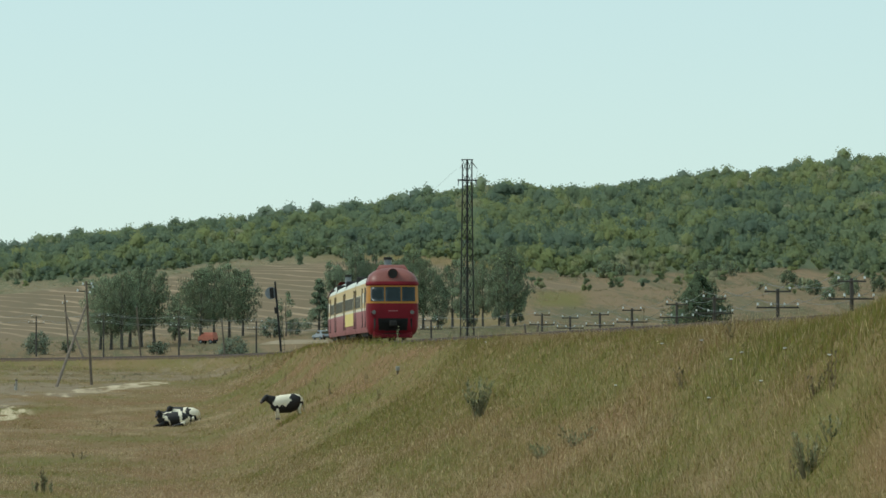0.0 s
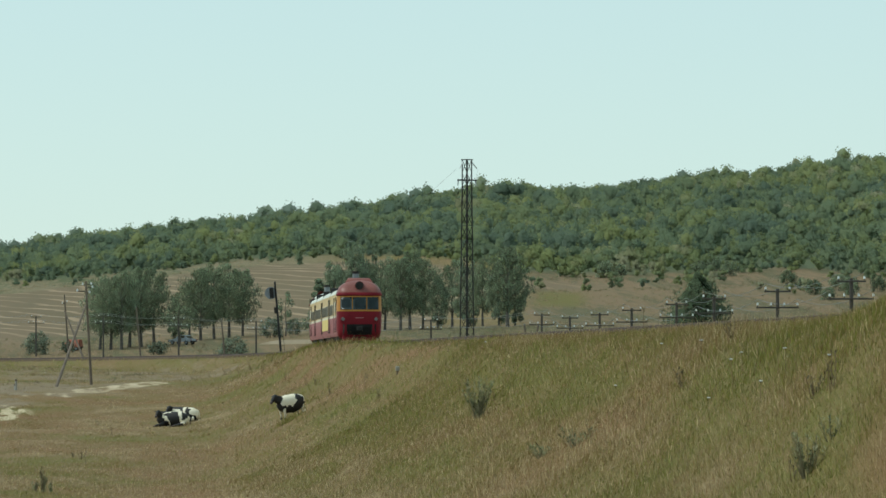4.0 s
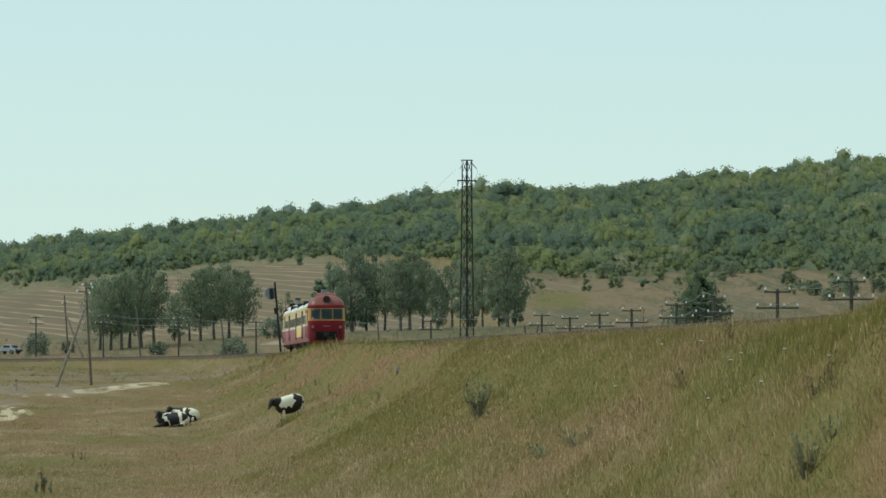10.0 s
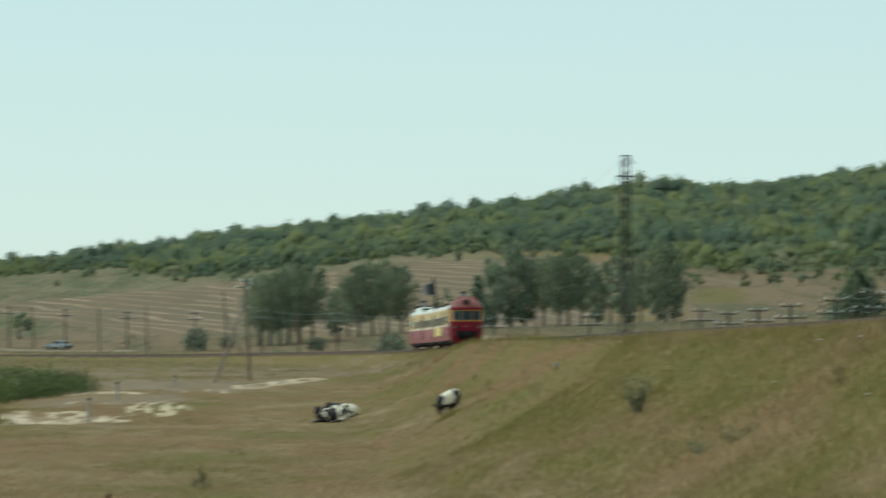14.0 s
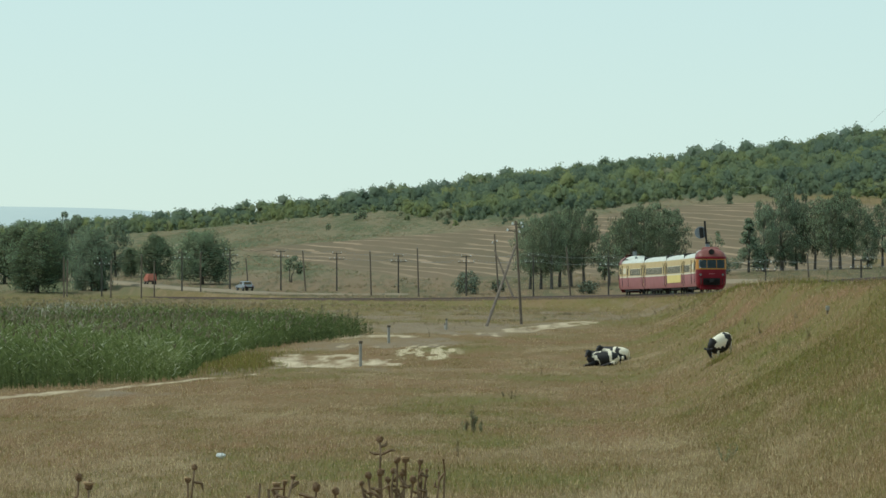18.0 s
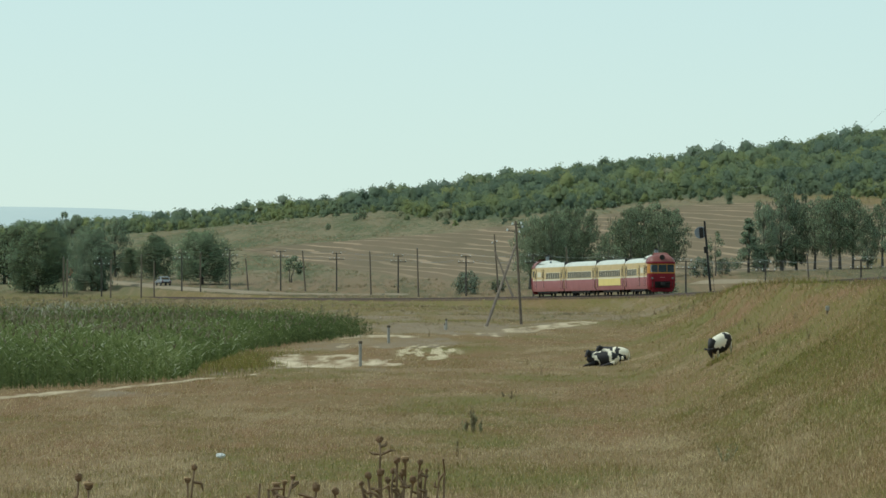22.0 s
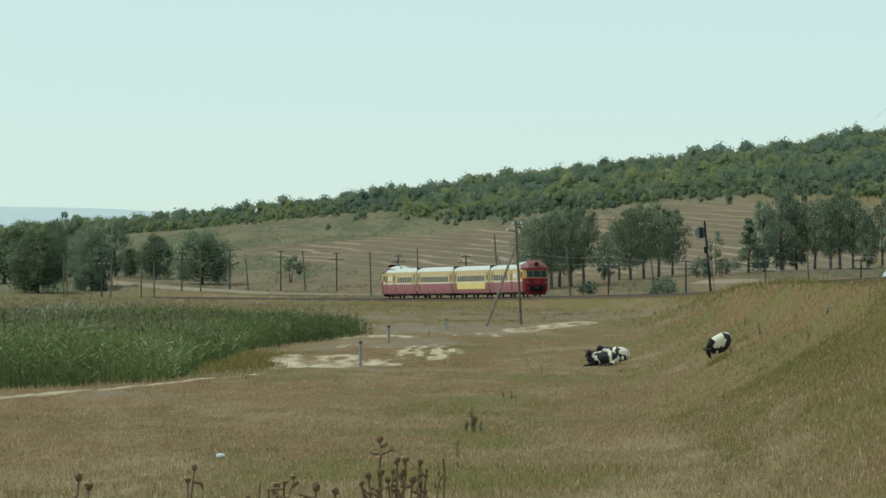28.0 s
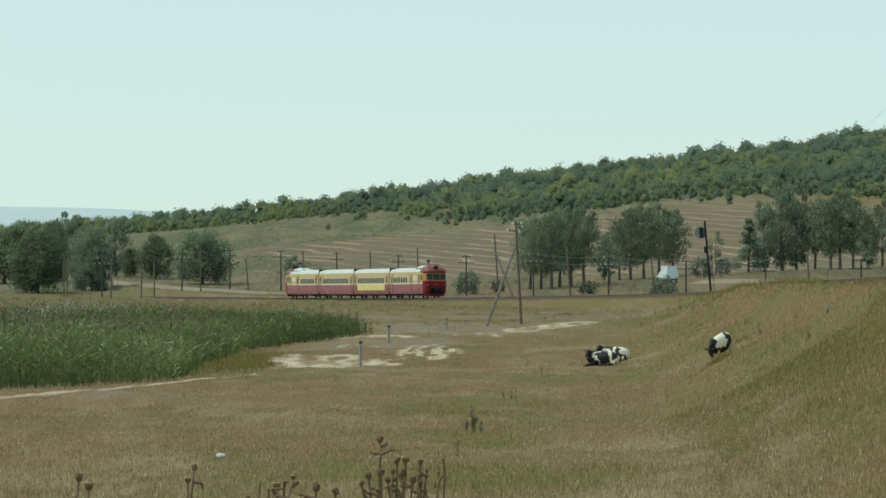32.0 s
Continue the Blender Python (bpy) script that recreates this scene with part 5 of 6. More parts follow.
M_GRASS = tint_mat("meadow_grass", ((0.0, (0.64, 0.52, 0.295)), (0.22, (0.250, 0.148, 0.062)), (0.42, (0.235, 0.168, 0.060)), (0.68, (0.235, 0.218, 0.050)), (0.84, (0.205, 0.232, 0.038)), (1.0, (0.095, 0.105, 0.030))), trans=0.3, island=0.35)
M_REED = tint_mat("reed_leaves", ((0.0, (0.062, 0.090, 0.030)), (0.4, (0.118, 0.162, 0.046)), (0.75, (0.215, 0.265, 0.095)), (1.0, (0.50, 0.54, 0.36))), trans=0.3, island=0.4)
M_SLOPE = tint_mat("slope_weed_leaves", ((0.0, (0.36, 0.28, 0.175)), (0.4, (0.28, 0.23, 0.135)), (0.75, (0.24, 0.225, 0.12)), (1.0, (0.20, 0.215, 0.11))), trans=0.25, island=0.3)
M_PLUME = tint_mat("reed_plumes", ((0.0, (0.12, 0.105, 0.06)), (0.4, (0.19, 0.175, 0.105)), (1.0, (0.44, 0.45, 0.36))), trans=0.2, island=0.3)


def make_grass():
    """Grass in tufts: the blades of a tuft share tone and lean."""
    rng = np.random.default_rng(21)
    n, per = 230000, 5
    u = rng.uniform(-0.066, 0.126, n)
    y = (65 ** -0.2 + rng.random(n) * (1000 ** -0.2 - 65 ** -0.2)) ** -5.0
    x = u * y
    green, bare, d, rust, soil = covers(x, y)
    keep = (d < -2.3) & (bare < 0.45) & (soil * 1.3 < rng.random(n)) & ~reed_mask(x, y) & ((y > 130) | (d > -34))
    x, y, green, d, rust = (p[keep][:104000] for p in (x, y, green, d, rust))
    # the near bank is seen closest: more tufts there
    yb = 72 + 173 * rng.random(150000) ** 1.9
    xb = rng.uniform(0.03, 0.126, 150000) * yb
    gb, bb, db, rb, sb = covers(xb, yb)
    k = np.flatnonzero((db < -2.3) & (db > -18))[:84000]
    x, y, green, d, rust = (np.concatenate([p, q[k]]) for p, q in ((x, xb), (y, yb), (green, gb), (d, db), (rust, rb)))
    m = len(x)
    tall = 0.11 + 0.12 * sstep((d + 14) / 9) + 0.16 * sstep((d + 5.5) / 2) * sstep((190 - y) / 50) + 0.22 * sstep((d + 5.5) / 2) * sstep((y - 300) / 60) + 0.18 * (fbm(x, y * 0.4, 4, 77) - 0.4)
    tall = np.maximum(0.05, tall) * np.interp(y, (80, 150, 280), (0.44, 0.5, 0.9)) * (0.45 + 0.75 * rng.random(m))
    tone = np.minimum(green * (1 - 0.75 * rust) + 0.21 * 0.75 * rust + 0.05 * rng.normal(size=m), 0.8)
    k = np.repeat(np.arange(m), per)
    q = len(k)
    stalk = rng.random(q) > np.where(y[k] < 260, 0.86, 0.94)
    spread = 0.05 + 0.00045 * y[k]
    bx, by = x[k] + spread * rng.normal(size=q), y[k] + 3 * spread * rng.normal(size=q)
    kind = rng.random(q)
    pale, dark = kind < np.where(y[k] < 240, np.interp(x[k] / y[k], (0.005, 0.03, 0.06, 0.075), (0.10, 0.24, 0.24, 0.15)), 0.07), kind > np.where(y[k] < 240, 0.95, 0.92 - 0.16 * (d[k] > -10))
    h = tall[k] * (0.5 + 0.7 * rng.random(q)) * (1 + 0.7 * stalk) * np.where(pale | dark, 0.6, 1.0)
    w = (0.0010 + 0.00005 * y[k] + 0.003 * rng.random(q)) * (1 - 0.3 * stalk) * np.where(pale | dark, 1.6, 1.0)
    v = blades(rng, bx, by, ground_z(bx, by), h, w, 1.1)
    lean = rng.normal(size=(m, 2)) * 0.3 + np.array([0.22, 0.0])
    v[:, 2, :2] += lean[k] * h[:, None]
    tint = np.clip(tone[k] + 0.10 * rng.normal(size=q) - (0.2 + 0.4 * rng.random(q)) * stalk - (0.25 + 0.3 * rng.random(q)) * pale, 0, 1)
    # dark blades are painted flecks of shade, thickest on the far bank
    tint = np.where(dark, 0.88 + 0.12 * rng.random(q), tint)
    # single stalks in the foreground
    ns = 230000
    ys = 75 + 215 * rng.random(ns) ** 1.5
    xs = rng.uniform(-0.066, 0.126, ns) * ys
    gs, bs, ds, rs, ss = covers(xs, ys)
    ok = np.flatnonzero((ds < -2.5) & (ds > -36))[:135000]
    xs, ys, gs, rs = xs[ok], ys[ok], gs[ok], rs[ok]
    q = len(xs)
    straw = rng.random(q)
    vs = blades(rng, xs, ys, ground_z(xs, ys), (0.04 + 0.13 * rng.random(q) ** 1.5) * np.interp(ys, (80, 130, 215, 290), (0.9, 1.25, 0.7, 0.3)), (0.00008 + 0.00005 * rng.random(q)) * ys, 0.8)
    ts = np.where(straw < np.interp(xs / ys, (0.0, 0.015, 0.05, 0.07, 0.09), (0.18, 0.5, 0.72, 0.55, 0.45)), 0.12 * rng.random(q), np.clip(gs * (1 - 0.75 * rs) + 0.16 * rs + 0.38 * rng.normal(size=q), 0, 1))
    v, tint = np.concatenate([v, vs]), np.concatenate([tint, ts])
    # rank brown grass on the low edge of the reed bed
    nb = 7000
    bx2, by2 = -11.6 + 1.3 * rng.normal(size=nb), 425 + 26 * rng.normal(size=nb)
    ok = ~reed_mask(bx2, by2) & (covers(bx2, by2)[1] < 0.4)
    bx2, by2 = bx2[ok], by2[ok]
    v3 = blades(rng, bx2, by2, ground_z(bx2, by2), 0.15 + 0.25 * rng.random(len(bx2)), 0.03 + 0 * bx2, 0.8)
    v, tint = np.concatenate([v, v3]), np.concatenate([tint, np.clip(0.66 + 0.30 * rng.normal(size=len(bx2)), 0, 1)])
    # taller grass where the young cow grazes
    nc = 520
    cx, cy = at(1278, 309)
    by3 = cy - 0.5 - 5 * rng.random(nc)
    bx3 = cx * by3 / cy - 0.15 + 0.3 * rng.normal(size=nc)
    v4 = blades(rng, bx3, by3, ground_z(bx3, by3), 0.12 + 0.22 * rng.random(nc), 0.010 + 0.01 * rng.random(nc), 0.6)
    v, tint = np.concatenate([v, v4]), np.concatenate([tint, np.clip(covers(bx3, by3)[0] + 0.2 * rng.normal(size=nc), 0, 1)])
    me = tri_mesh("grass", v, M_GRASS, tint, rng, 0.4)
    tagged(new("grass", me), "dry brown and green summer grass on meadow and bank", "grass", kind="stuff")


def make_reeds():
    """Reeds: a stem with long thin leaves each; plumes on many of the far ones."""
    rng = np.random.default_rng(22)
    n = 130000
    y = 285 + 415 * rng.random(n) ** 0.85
    x = rng.uniform(-0.075, 0.0, n) * y
    k = reed_mask(x, y)
    x, y = x[k][:34000], y[k][:34000]
    m = len(x)
    z = ground_z(x, y)
    patch = fbm(x, y * 0.35, 9, 95)
    h = (1.45 + 0.9 * (patch - 0.4) + 0.5 * rng.random(m)) * (1.1 - 0.12 * sstep((y - 330) / 150))
    h = h * (0.6 + 0.4 * sstep((np.interp(y, (350, 366, 420, 480, 528, 565, 600), (-13.2, -12.5, -13.5, -13.1, -9.0, -5.6, -5.0)) - x) / 1.6))
    brown = sstep((fbm(x, y * 0.3, 12, 97) - 0.40) * 5) * sstep((y - 400) / 80)
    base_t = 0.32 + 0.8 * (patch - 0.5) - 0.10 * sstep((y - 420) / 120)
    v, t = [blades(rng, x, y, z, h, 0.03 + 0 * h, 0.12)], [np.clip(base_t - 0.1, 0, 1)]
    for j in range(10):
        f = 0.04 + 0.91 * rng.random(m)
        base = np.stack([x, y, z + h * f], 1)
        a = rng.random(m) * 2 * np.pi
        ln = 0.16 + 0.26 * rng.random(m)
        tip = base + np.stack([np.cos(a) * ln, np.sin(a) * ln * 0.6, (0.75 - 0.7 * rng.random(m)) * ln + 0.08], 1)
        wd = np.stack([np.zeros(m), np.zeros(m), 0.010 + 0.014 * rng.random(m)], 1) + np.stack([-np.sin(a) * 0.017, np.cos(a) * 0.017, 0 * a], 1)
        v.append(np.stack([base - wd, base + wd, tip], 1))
        # lower leaves take the bed's shade in their tint; bright ones are painted glints
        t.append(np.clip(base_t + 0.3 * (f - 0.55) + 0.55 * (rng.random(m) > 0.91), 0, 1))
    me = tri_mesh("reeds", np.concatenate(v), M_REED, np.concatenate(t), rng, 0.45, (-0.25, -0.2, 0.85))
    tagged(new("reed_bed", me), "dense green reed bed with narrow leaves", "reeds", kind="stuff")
    pale = np.exp(-((x + 31) / 5) ** 2 - ((y - 600) / 60) ** 2)
    pl = rng.random(m) < 0.015 + 0.09 * brown + 0.17 * pale
    c = np.stack([x, y, z + h], 1)[pl]
    q = len(c)
    w = np.array([0.035, 0.0, 0.0])
    a = rng.normal(size=(q, 3)) * np.array([0.10, 0.10, 0.03])
    v = np.concatenate([np.stack([c - w, c + w, c + a + np.array([0.03, 0, 0.34])], 1), np.stack([c - w * 1.6 + np.array([0, 0, 0.1]), c + w * 1.6 + np.array([0, 0, 0.1]), c + a * 1.6 + np.array([0.05, 0, 0.26])], 1)])
    tp = np.clip(0.25 + 0.4 * pale[pl] + 0.15 * rng.normal(size=q), 0, 1)
    tagged(new("reed_plumes", tri_mesh("reed_plumes", v, M_PLUME, np.concatenate([tp, tp]), rng, 0.4)), "brown and pale seed plumes over the reeds", "reeds", kind="stuff")


def make_slope_weeds():
    """Tussocks and dry weeds on the slopes beyond the railway."""
    rng = np.random.default_rng(29)
    n = 100000
    u = rng.uniform(-0.066, 0.130, n)
    y = rng.uniform(600, 2420, n)
    x = u * y
    d, _ = track_side(x, y)
    clump = fbm(x, y * 0.25, 7, 81) + 0.5 * (fbm(x, y * 0.25, 26, 82) - 0.5)
    road = np.interp(x, [p[0] for p in ROAD][::-1], [p[1] for p in ROAD][::-1])
    keep = (y < low_at(u) + 15) & (mown(u, y) < 0.3) & (np.abs(d) > 5) & (np.abs(y - road) > 9) & (rng.random(n) < 2.6 * (clump - 0.32) * np.where(y < 1000, 0.45, 1.0)) & ~reed_mask(x, y) & (covers(x, y)[1] < 0.3)
    x, y, clump = x[keep][:36000], y[keep][:36000], clump[keep][:36000]
    m = len(x)
    k = np.repeat(np.arange(m), 4)
    q = len(k)
    bx, by = x[k] + 0.22 * rng.normal(size=q), y[k] + 0.6 * rng.normal(size=q)
    h = (0.12 + 0.28 * rng.random(m) ** 2)[k] * (0.6 + 0.6 * rng.random(q))
    v = blades(rng, bx, by, ground_z(bx, by), h * np.interp(y[k], (600, 1200), (0.6, 1.0)), (0.16 + 0.14 * rng.random(q)) * np.interp(y[k], (600, 1200), (0.5, 1.0)), 0.5)
    tone = np.clip(0.38 - 0.22 * (y < 1000) + 1.5 * (fbm(x, y * 0.2, 30, 84) - 0.5) + 0.22 * rng.normal(size=m), 0, 1)
    me = tri_mesh("slope_weeds", v, M_SLOPE, tone[k], rng, 0.25)
    tagged(new("slope_weeds", me), "dry tussocks and weeds on the far slopes", "weeds", kind="stuff")


make_grass()
make_slope_weeds()
make_reeds()

M_DRYSTEM = mat("dry_brown_stem", (0.20, 0.135, 0.08), 0.9, vary=0.4, scale=20, fine=120)
M_GREENSTEM = mat("weed_stem", (0.23, 0.205, 0.125), 0.9, vary=0.3, scale=20, fine=120)
M_HEAD = mat("dry_thistle_head", (0.20, 0.125, 0.07), 0.95, vary=0.4, scale=60, fine=200, bump=0.4)
M_FLUFF = mat("pale_thistle_fluff", (0.44, 0.30, 0.17), 0.95, vary=0.2, scale=60)
M_WEED = tint_mat("weed_leaves", ((0.0, (0.19, 0.21, 0.10)), (0.6, (0.27, 0.285, 0.15)), (1.0, (0.38, 0.37, 0.23))), island=0.4)
M_WEEDDARK = tint_mat("withered_weed_leaves", ((0.0, (0.11, 0.10, 0.055)), (0.6, (0.17, 0.145, 0.08)), (1.0, (0.27, 0.22, 0.13))), island=0.4)


def weed(px, dist, h, stems, spread, leafy, seed, dead=False, dx=0.0):
    """A clump of upright stems with small leaves."""
    rng = np.random.default_rng(seed)
    x, y = at(px, dist)
    w = thing("weed_clump", pose(x, y, gz(x, y) - 0.05), "withered dark weed stalks in grass" if dead else "leafy grey-green weed clump in dry grass", "weed", "tall weeds in the meadow")
    leaf = []
    for i in range(stems):
        a, q = rng.random() * 6.28, rng.random() ** 0.5
        tip = (dx + math.cos(a) * spread * q, math.sin(a) * spread * q, h * (0.6 + 0.4 * rng.random()))
        part("stem", rod((math.cos(a) * 0.08 * q, math.sin(a) * 0.08 * q, 0), tip, 0.005 + 0.003 * h, 0.003, 5), M_DRYSTEM if dead else M_GREENSTEM, w)
        for f in rng.uniform(0.15, 1.0, max(6, leafy)):
            c = np.array(tip) * f
            b = rng.random() * 6.28
            s = (0.04 + 0.05 * rng.random()) * min(1.0, 0.25 + dist / 230)
            d = np.array([math.cos(b), math.sin(b), 1.1]) * s
            o = np.array([-math.sin(b), math.cos(b), 0.2]) * s * 0.2
            leaf.append([c, c + d * 0.5 + o, c + d, c + d * 0.5 - o])
    if leaf:
        q = np.array(leaf)
        part("leaves", quads_mesh("leaves", turned(q), M_WEEDDARK if dead else M_WEED, rng.random(len(q)), np.array([0, 0, 0.8]) + 0.4 * rng.normal(size=(len(q), 3))), None, w)
    return w


for _a in ((1608, 185, 1.15, 20, 0.42, 44, 1), (2195, 91, 0.60, 26, 0.28, 16, 3), (1781, 140, 0.42, 12, 0.5, 16, 4), (1721, 144, 0.3, 10, 0.4, 18, 5), (838, 234, 0.85, 5, 0.16, 30, 6), (822, 237, 0.35, 3, 0.12, 20, 7), (852, 235, 0.35, 3, 0.1, 20, 8), (1555, 300, 0.9, 3, 0.2, 24, 11), (1282, 175, 0.5, 6, 0.5, 16, 13),
           (2240, 92, 0.35, 6, 0.2, 14, 14), (1466, 330, 0.9, 2, 0.1, 26, 18)):
    weed(*_a)
for _a in ((838, 234, 0.92, 3, 0.10, 34, 40), (824, 236, 0.42, 2, 0.1, 26, 41), (852, 236, 0.42, 2, 0.1, 26, 42), (2240, 97, 0.60, 3, 0.16, 22, 21), (2208, 99, 0.48, 5, 0.2, 14, 22), (1971, 131, 0.42, 5, 0.3, 10, 57), (2176, 92, 0.3, 2, 0.12, 10, 58), (1572, 226, 0.9, 1, 0.03, 12, 23), (810, 199, 0.55, 2, 0.05, 14, 24), (905, 298, 0.42, 4, 0.25, 12, 25), (893, 302, 0.3, 3, 0.2, 12, 26), (913, 286, 0.65, 1, 0.03, 10, 27), (958, 372, 0.6, 2, 0.05, 8, 28), (1066, 330, 0.75, 1, 0.02, 6, 29),
           (935, 420, 0.55, 3, 0.2, 6, 30), (1225, 560, 0.9, 4, 0.3, 10, 31), (1240, 600, 1.0, 4, 0.3, 10, 32), (1205, 640, 1.1, 4, 0.4, 10, 33), (1345, 440, 0.7, 4, 0.25, 10, 34), (1265, 425, 0.8, 3, 0.1, 10, 50), (1302, 366, 0.7, 2, 0.08, 10, 51), (1345, 314, 0.6, 3, 0.1, 10, 52), (1408, 292, 0.6, 2, 0.08, 12, 53), (1318, 355, 0.5, 3, 0.15, 10, 54), (1430, 262, 0.5, 3, 0.12, 12, 55), (1184, 640, 0.9, 4, 0.4, 10, 56), (1905, 170, 0.7, 2, 0.1, 8, 35), (2060, 135, 0.55, 5, 0.25, 10, 36), (1160, 700, 0.9, 5, 0.6, 10, 37), (760, 560, 0.8, 3, 0.2, 8, 38)):
    weed(*_a, dead=True)


def thistle(px, dist, heads, seed):
    """A dry thistle: a main stem and side stems, each with a round head. heads: offsets in metres from the main stem's line, height over the eye's level, size."""
    rng = np.random.default_rng(seed)
    x, y = at(px, dist)
    z = gz(x, y)
    w = thing("dry_thistle", pose(x, y, z), "dry brown thistle with round seed heads", "thistle", "dry thistles in the foreground")
    for i, (ox, hz, r, pale) in enumerate(heads):
        top = (ox, 0.03 * rng.normal(), 6.0 + hz - z)
        foot = (0.012 * rng.normal(), 0.02 * rng.normal(), 0)
        fork = (ox * 0.6 + 0.006 * rng.normal(), 0.01 * rng.normal(), max(0.2, top[2] - 0.06 - 0.12 * rng.random()))
        bm = rod(foot, fork, 0.0040, 0.0033, 6)
        mid = (fork[0] * 0.35 + top[0] * 0.65 + 0.004 * rng.normal(), 0.0, fork[2] * 0.5 + top[2] * 0.5)
        add_rod(bm, fork, mid, 0.0032, 0.0029, 6)
        add_rod(bm, mid, (top[0], top[1], top[2] - r * 0.8), 0.0029, 0.0032, 6)
        st = part("stem", bm, M_DRYSTEM, w)
        bm = bmesh.new()
        bmesh.ops.create_icosphere(bm, subdivisions=2, radius=r, matrix=Matrix.Translation(top) @ Matrix.Rotation(0.5 * rng.normal(), 4, "Y") @ Matrix.Diagonal((0.92, 0.92, 1.12, 1)))
        for v in bm.verts:
            v.co += (v.co - Vector(top)) * (0.35 * rng.random() - 0.12)
        hd = part("seed_head", bm, M_HEAD, st, "spiny dark brown seed head")
        bm = bmesh.new()
        for j in range(34):
            d = Vector((rng.normal(), rng.normal(), rng.normal() - 0.35)).normalized()
            add_rod(bm, Vector(top) + d * r * 0.7, Vector(top) + d * r * (1.08 + 0.25 * rng.random()), 0.0016, 0.0006, 3)
        part("spines", bm, M_HEAD, hd)
        if pale:
            ring = [[(top[0] + math.cos(q) * rr * r * (1 + 0.12 * rng.normal()), top[1] + math.sin(q) * rr * r, top[2] + zz * r + 0.1 * r * rng.normal()) for q in np.arange(10) * 0.6283] for zz, rr in ((0.1, 0.8), (0.75, 1.35), (0.95, 1.15), (0.8, 0.3))]
            part("fluff", loft(ring, close=True), M_FLUFF, hd, "pale dry opened bracts")
        for j in range(3 if len(heads) > 3 else 1):
            f = 0.25 + 0.6 * rng.random()
            c = Vector(fork) * (1 - f) + Vector(top) * f
            e = c + Vector((rng.normal() * 0.016, rng.normal() * 0.01, 0.012 * rng.normal()))
            g = e + Vector((rng.normal() * 0.008, 0, 0.012 * rng.normal()))
            bm = rod(c, e, 0.003, 0.0045, 4)
            add_rod(bm, e, g, 0.0045, 0.0008, 4)
            part("dry_leaf", bm, M_DRYSTEM, st)
    return w


def _hd(px0, lst, dist=20.0):
    return [((p - px0) / F_LEN * dist, -(q - 490) / F_LEN * dist, 0.74 * r / F_LEN * dist, f) for p, q, r, f in lst]


thistle(148, 20, _hd(148, ((139, 845, 9, 0), (156, 861, 10, 1))), 1)
thistle(340, 20, _hd(340, ((344, 827, 7, 0), (332, 850, 7, 1))), 2)
thistle(503, 20, _hd(503, ((518, 846, 6, 1), (489, 860, 8, 1), (505, 852, 6, 1), (475, 868, 3, 0))), 3)
thistle(561, 20, _hd(561, ((560, 862, 10, 0), (543, 880, 6, 0))), 4)
thistle(594, 20, _hd(594, ((594, 869, 9, 0),)), 5)
thistle(672, 20, _hd(672, ((672, 778, 8, 0), (674, 836, 9, 0), (652, 842, 8, 0), (640, 856, 6, 0))), 6)
thistle(705, 20.5, _hd(705, ((703, 823, 8, 0), (696, 842, 7, 0), (718, 821, 8, 1), (712, 848, 7, 0), (686, 858, 7, 0))), 7)
thistle(738, 20.8, _hd(738, ((744, 830, 7, 0), (731, 862, 9, 0), (746, 852, 6, 0), (756, 846, 4, 0))), 8)
thistle(441, 20, _hd(441, ((440, 880, 5, 0), (460, 858, 2.5, 0))), 9)
thistle(785, 22, _hd(785, ((785, 846, 3, 0), (776, 872, 3, 0))), 10)


def umbel(px, dist, h, seed):
    """A wild carrot: a thin stem with rays that carry a flat white head."""
    rng = np.random.default_rng(seed)
    x, y = at(px, dist)
    w = thing("wild_carrot", pose(x, y, gz(x, y) - 0.03, 4 * rng.normal(), 4 * rng.normal(), 0), "wild carrot with a flat white flower head", "wildflower", "white wildflowers on the bank")
    part("stem", rod((0, 0, 0), (0, 0, h), 0.004, 0.003, 5), M_DRYSTEM, w)
    head = bmesh.new()
    rays = bmesh.new()
    for i in range(14):
        a, q = i * 2.4, 0.028 * math.sqrt((i + 0.5) / 14)
        p = Vector((math.cos(a) * q, math.sin(a) * q, h + 0.03 + 0.012 * rng.random()))
        add_rod(rays, (0, 0, h), p, 0.0015, 0.001, 4)
        bmesh.ops.create_icosphere(head, subdivisions=1, radius=0.0065, matrix=Matrix.Translation(p))
    part("rays", rays, M_DRYSTEM, w)
    part("flower_head", head, M_WHITE, w, "flat white flower head")


for _i, (_px, _d) in enumerate(((2079, 118), (2062, 118), (2020, 114), (2156, 107), (2006, 136), (1936, 146), (1622, 222), (2230, 98), (2110, 108), (1850, 146))):
    umbel(_px, _d, 0.32 + 0.04 * (_i % 4), 300 + _i)


# ------------------------------------------------------------------ posts and small things
def fence_post(px, dist, h, w, lean=0.0):
    x, y = at(px, dist)
    p = thing("fence_post", pose(x, y, gz(x, y) - 0.2, 0, lean, 12), "grey weathered concrete fence post in the pasture", "fence post", "old fence posts")
    part("post", box((0, 0, h / 2 + 0.1), (w, w, h + 0.2), 0.02), M_CONC, p)
    part("cap", box((0, 0, h + 0.14), (w * 1.25, w * 1.25, 0.16), 0.02), M_WOOD, p, "dark post head")


fence_post(638, 415, 1.42, 0.16)
fence_post(688, 521, 1.25, 0.18)
fence_post(790, 600, 0.9, 0.14)
fence_post(788, 602, 0.5, 0.2, 4)


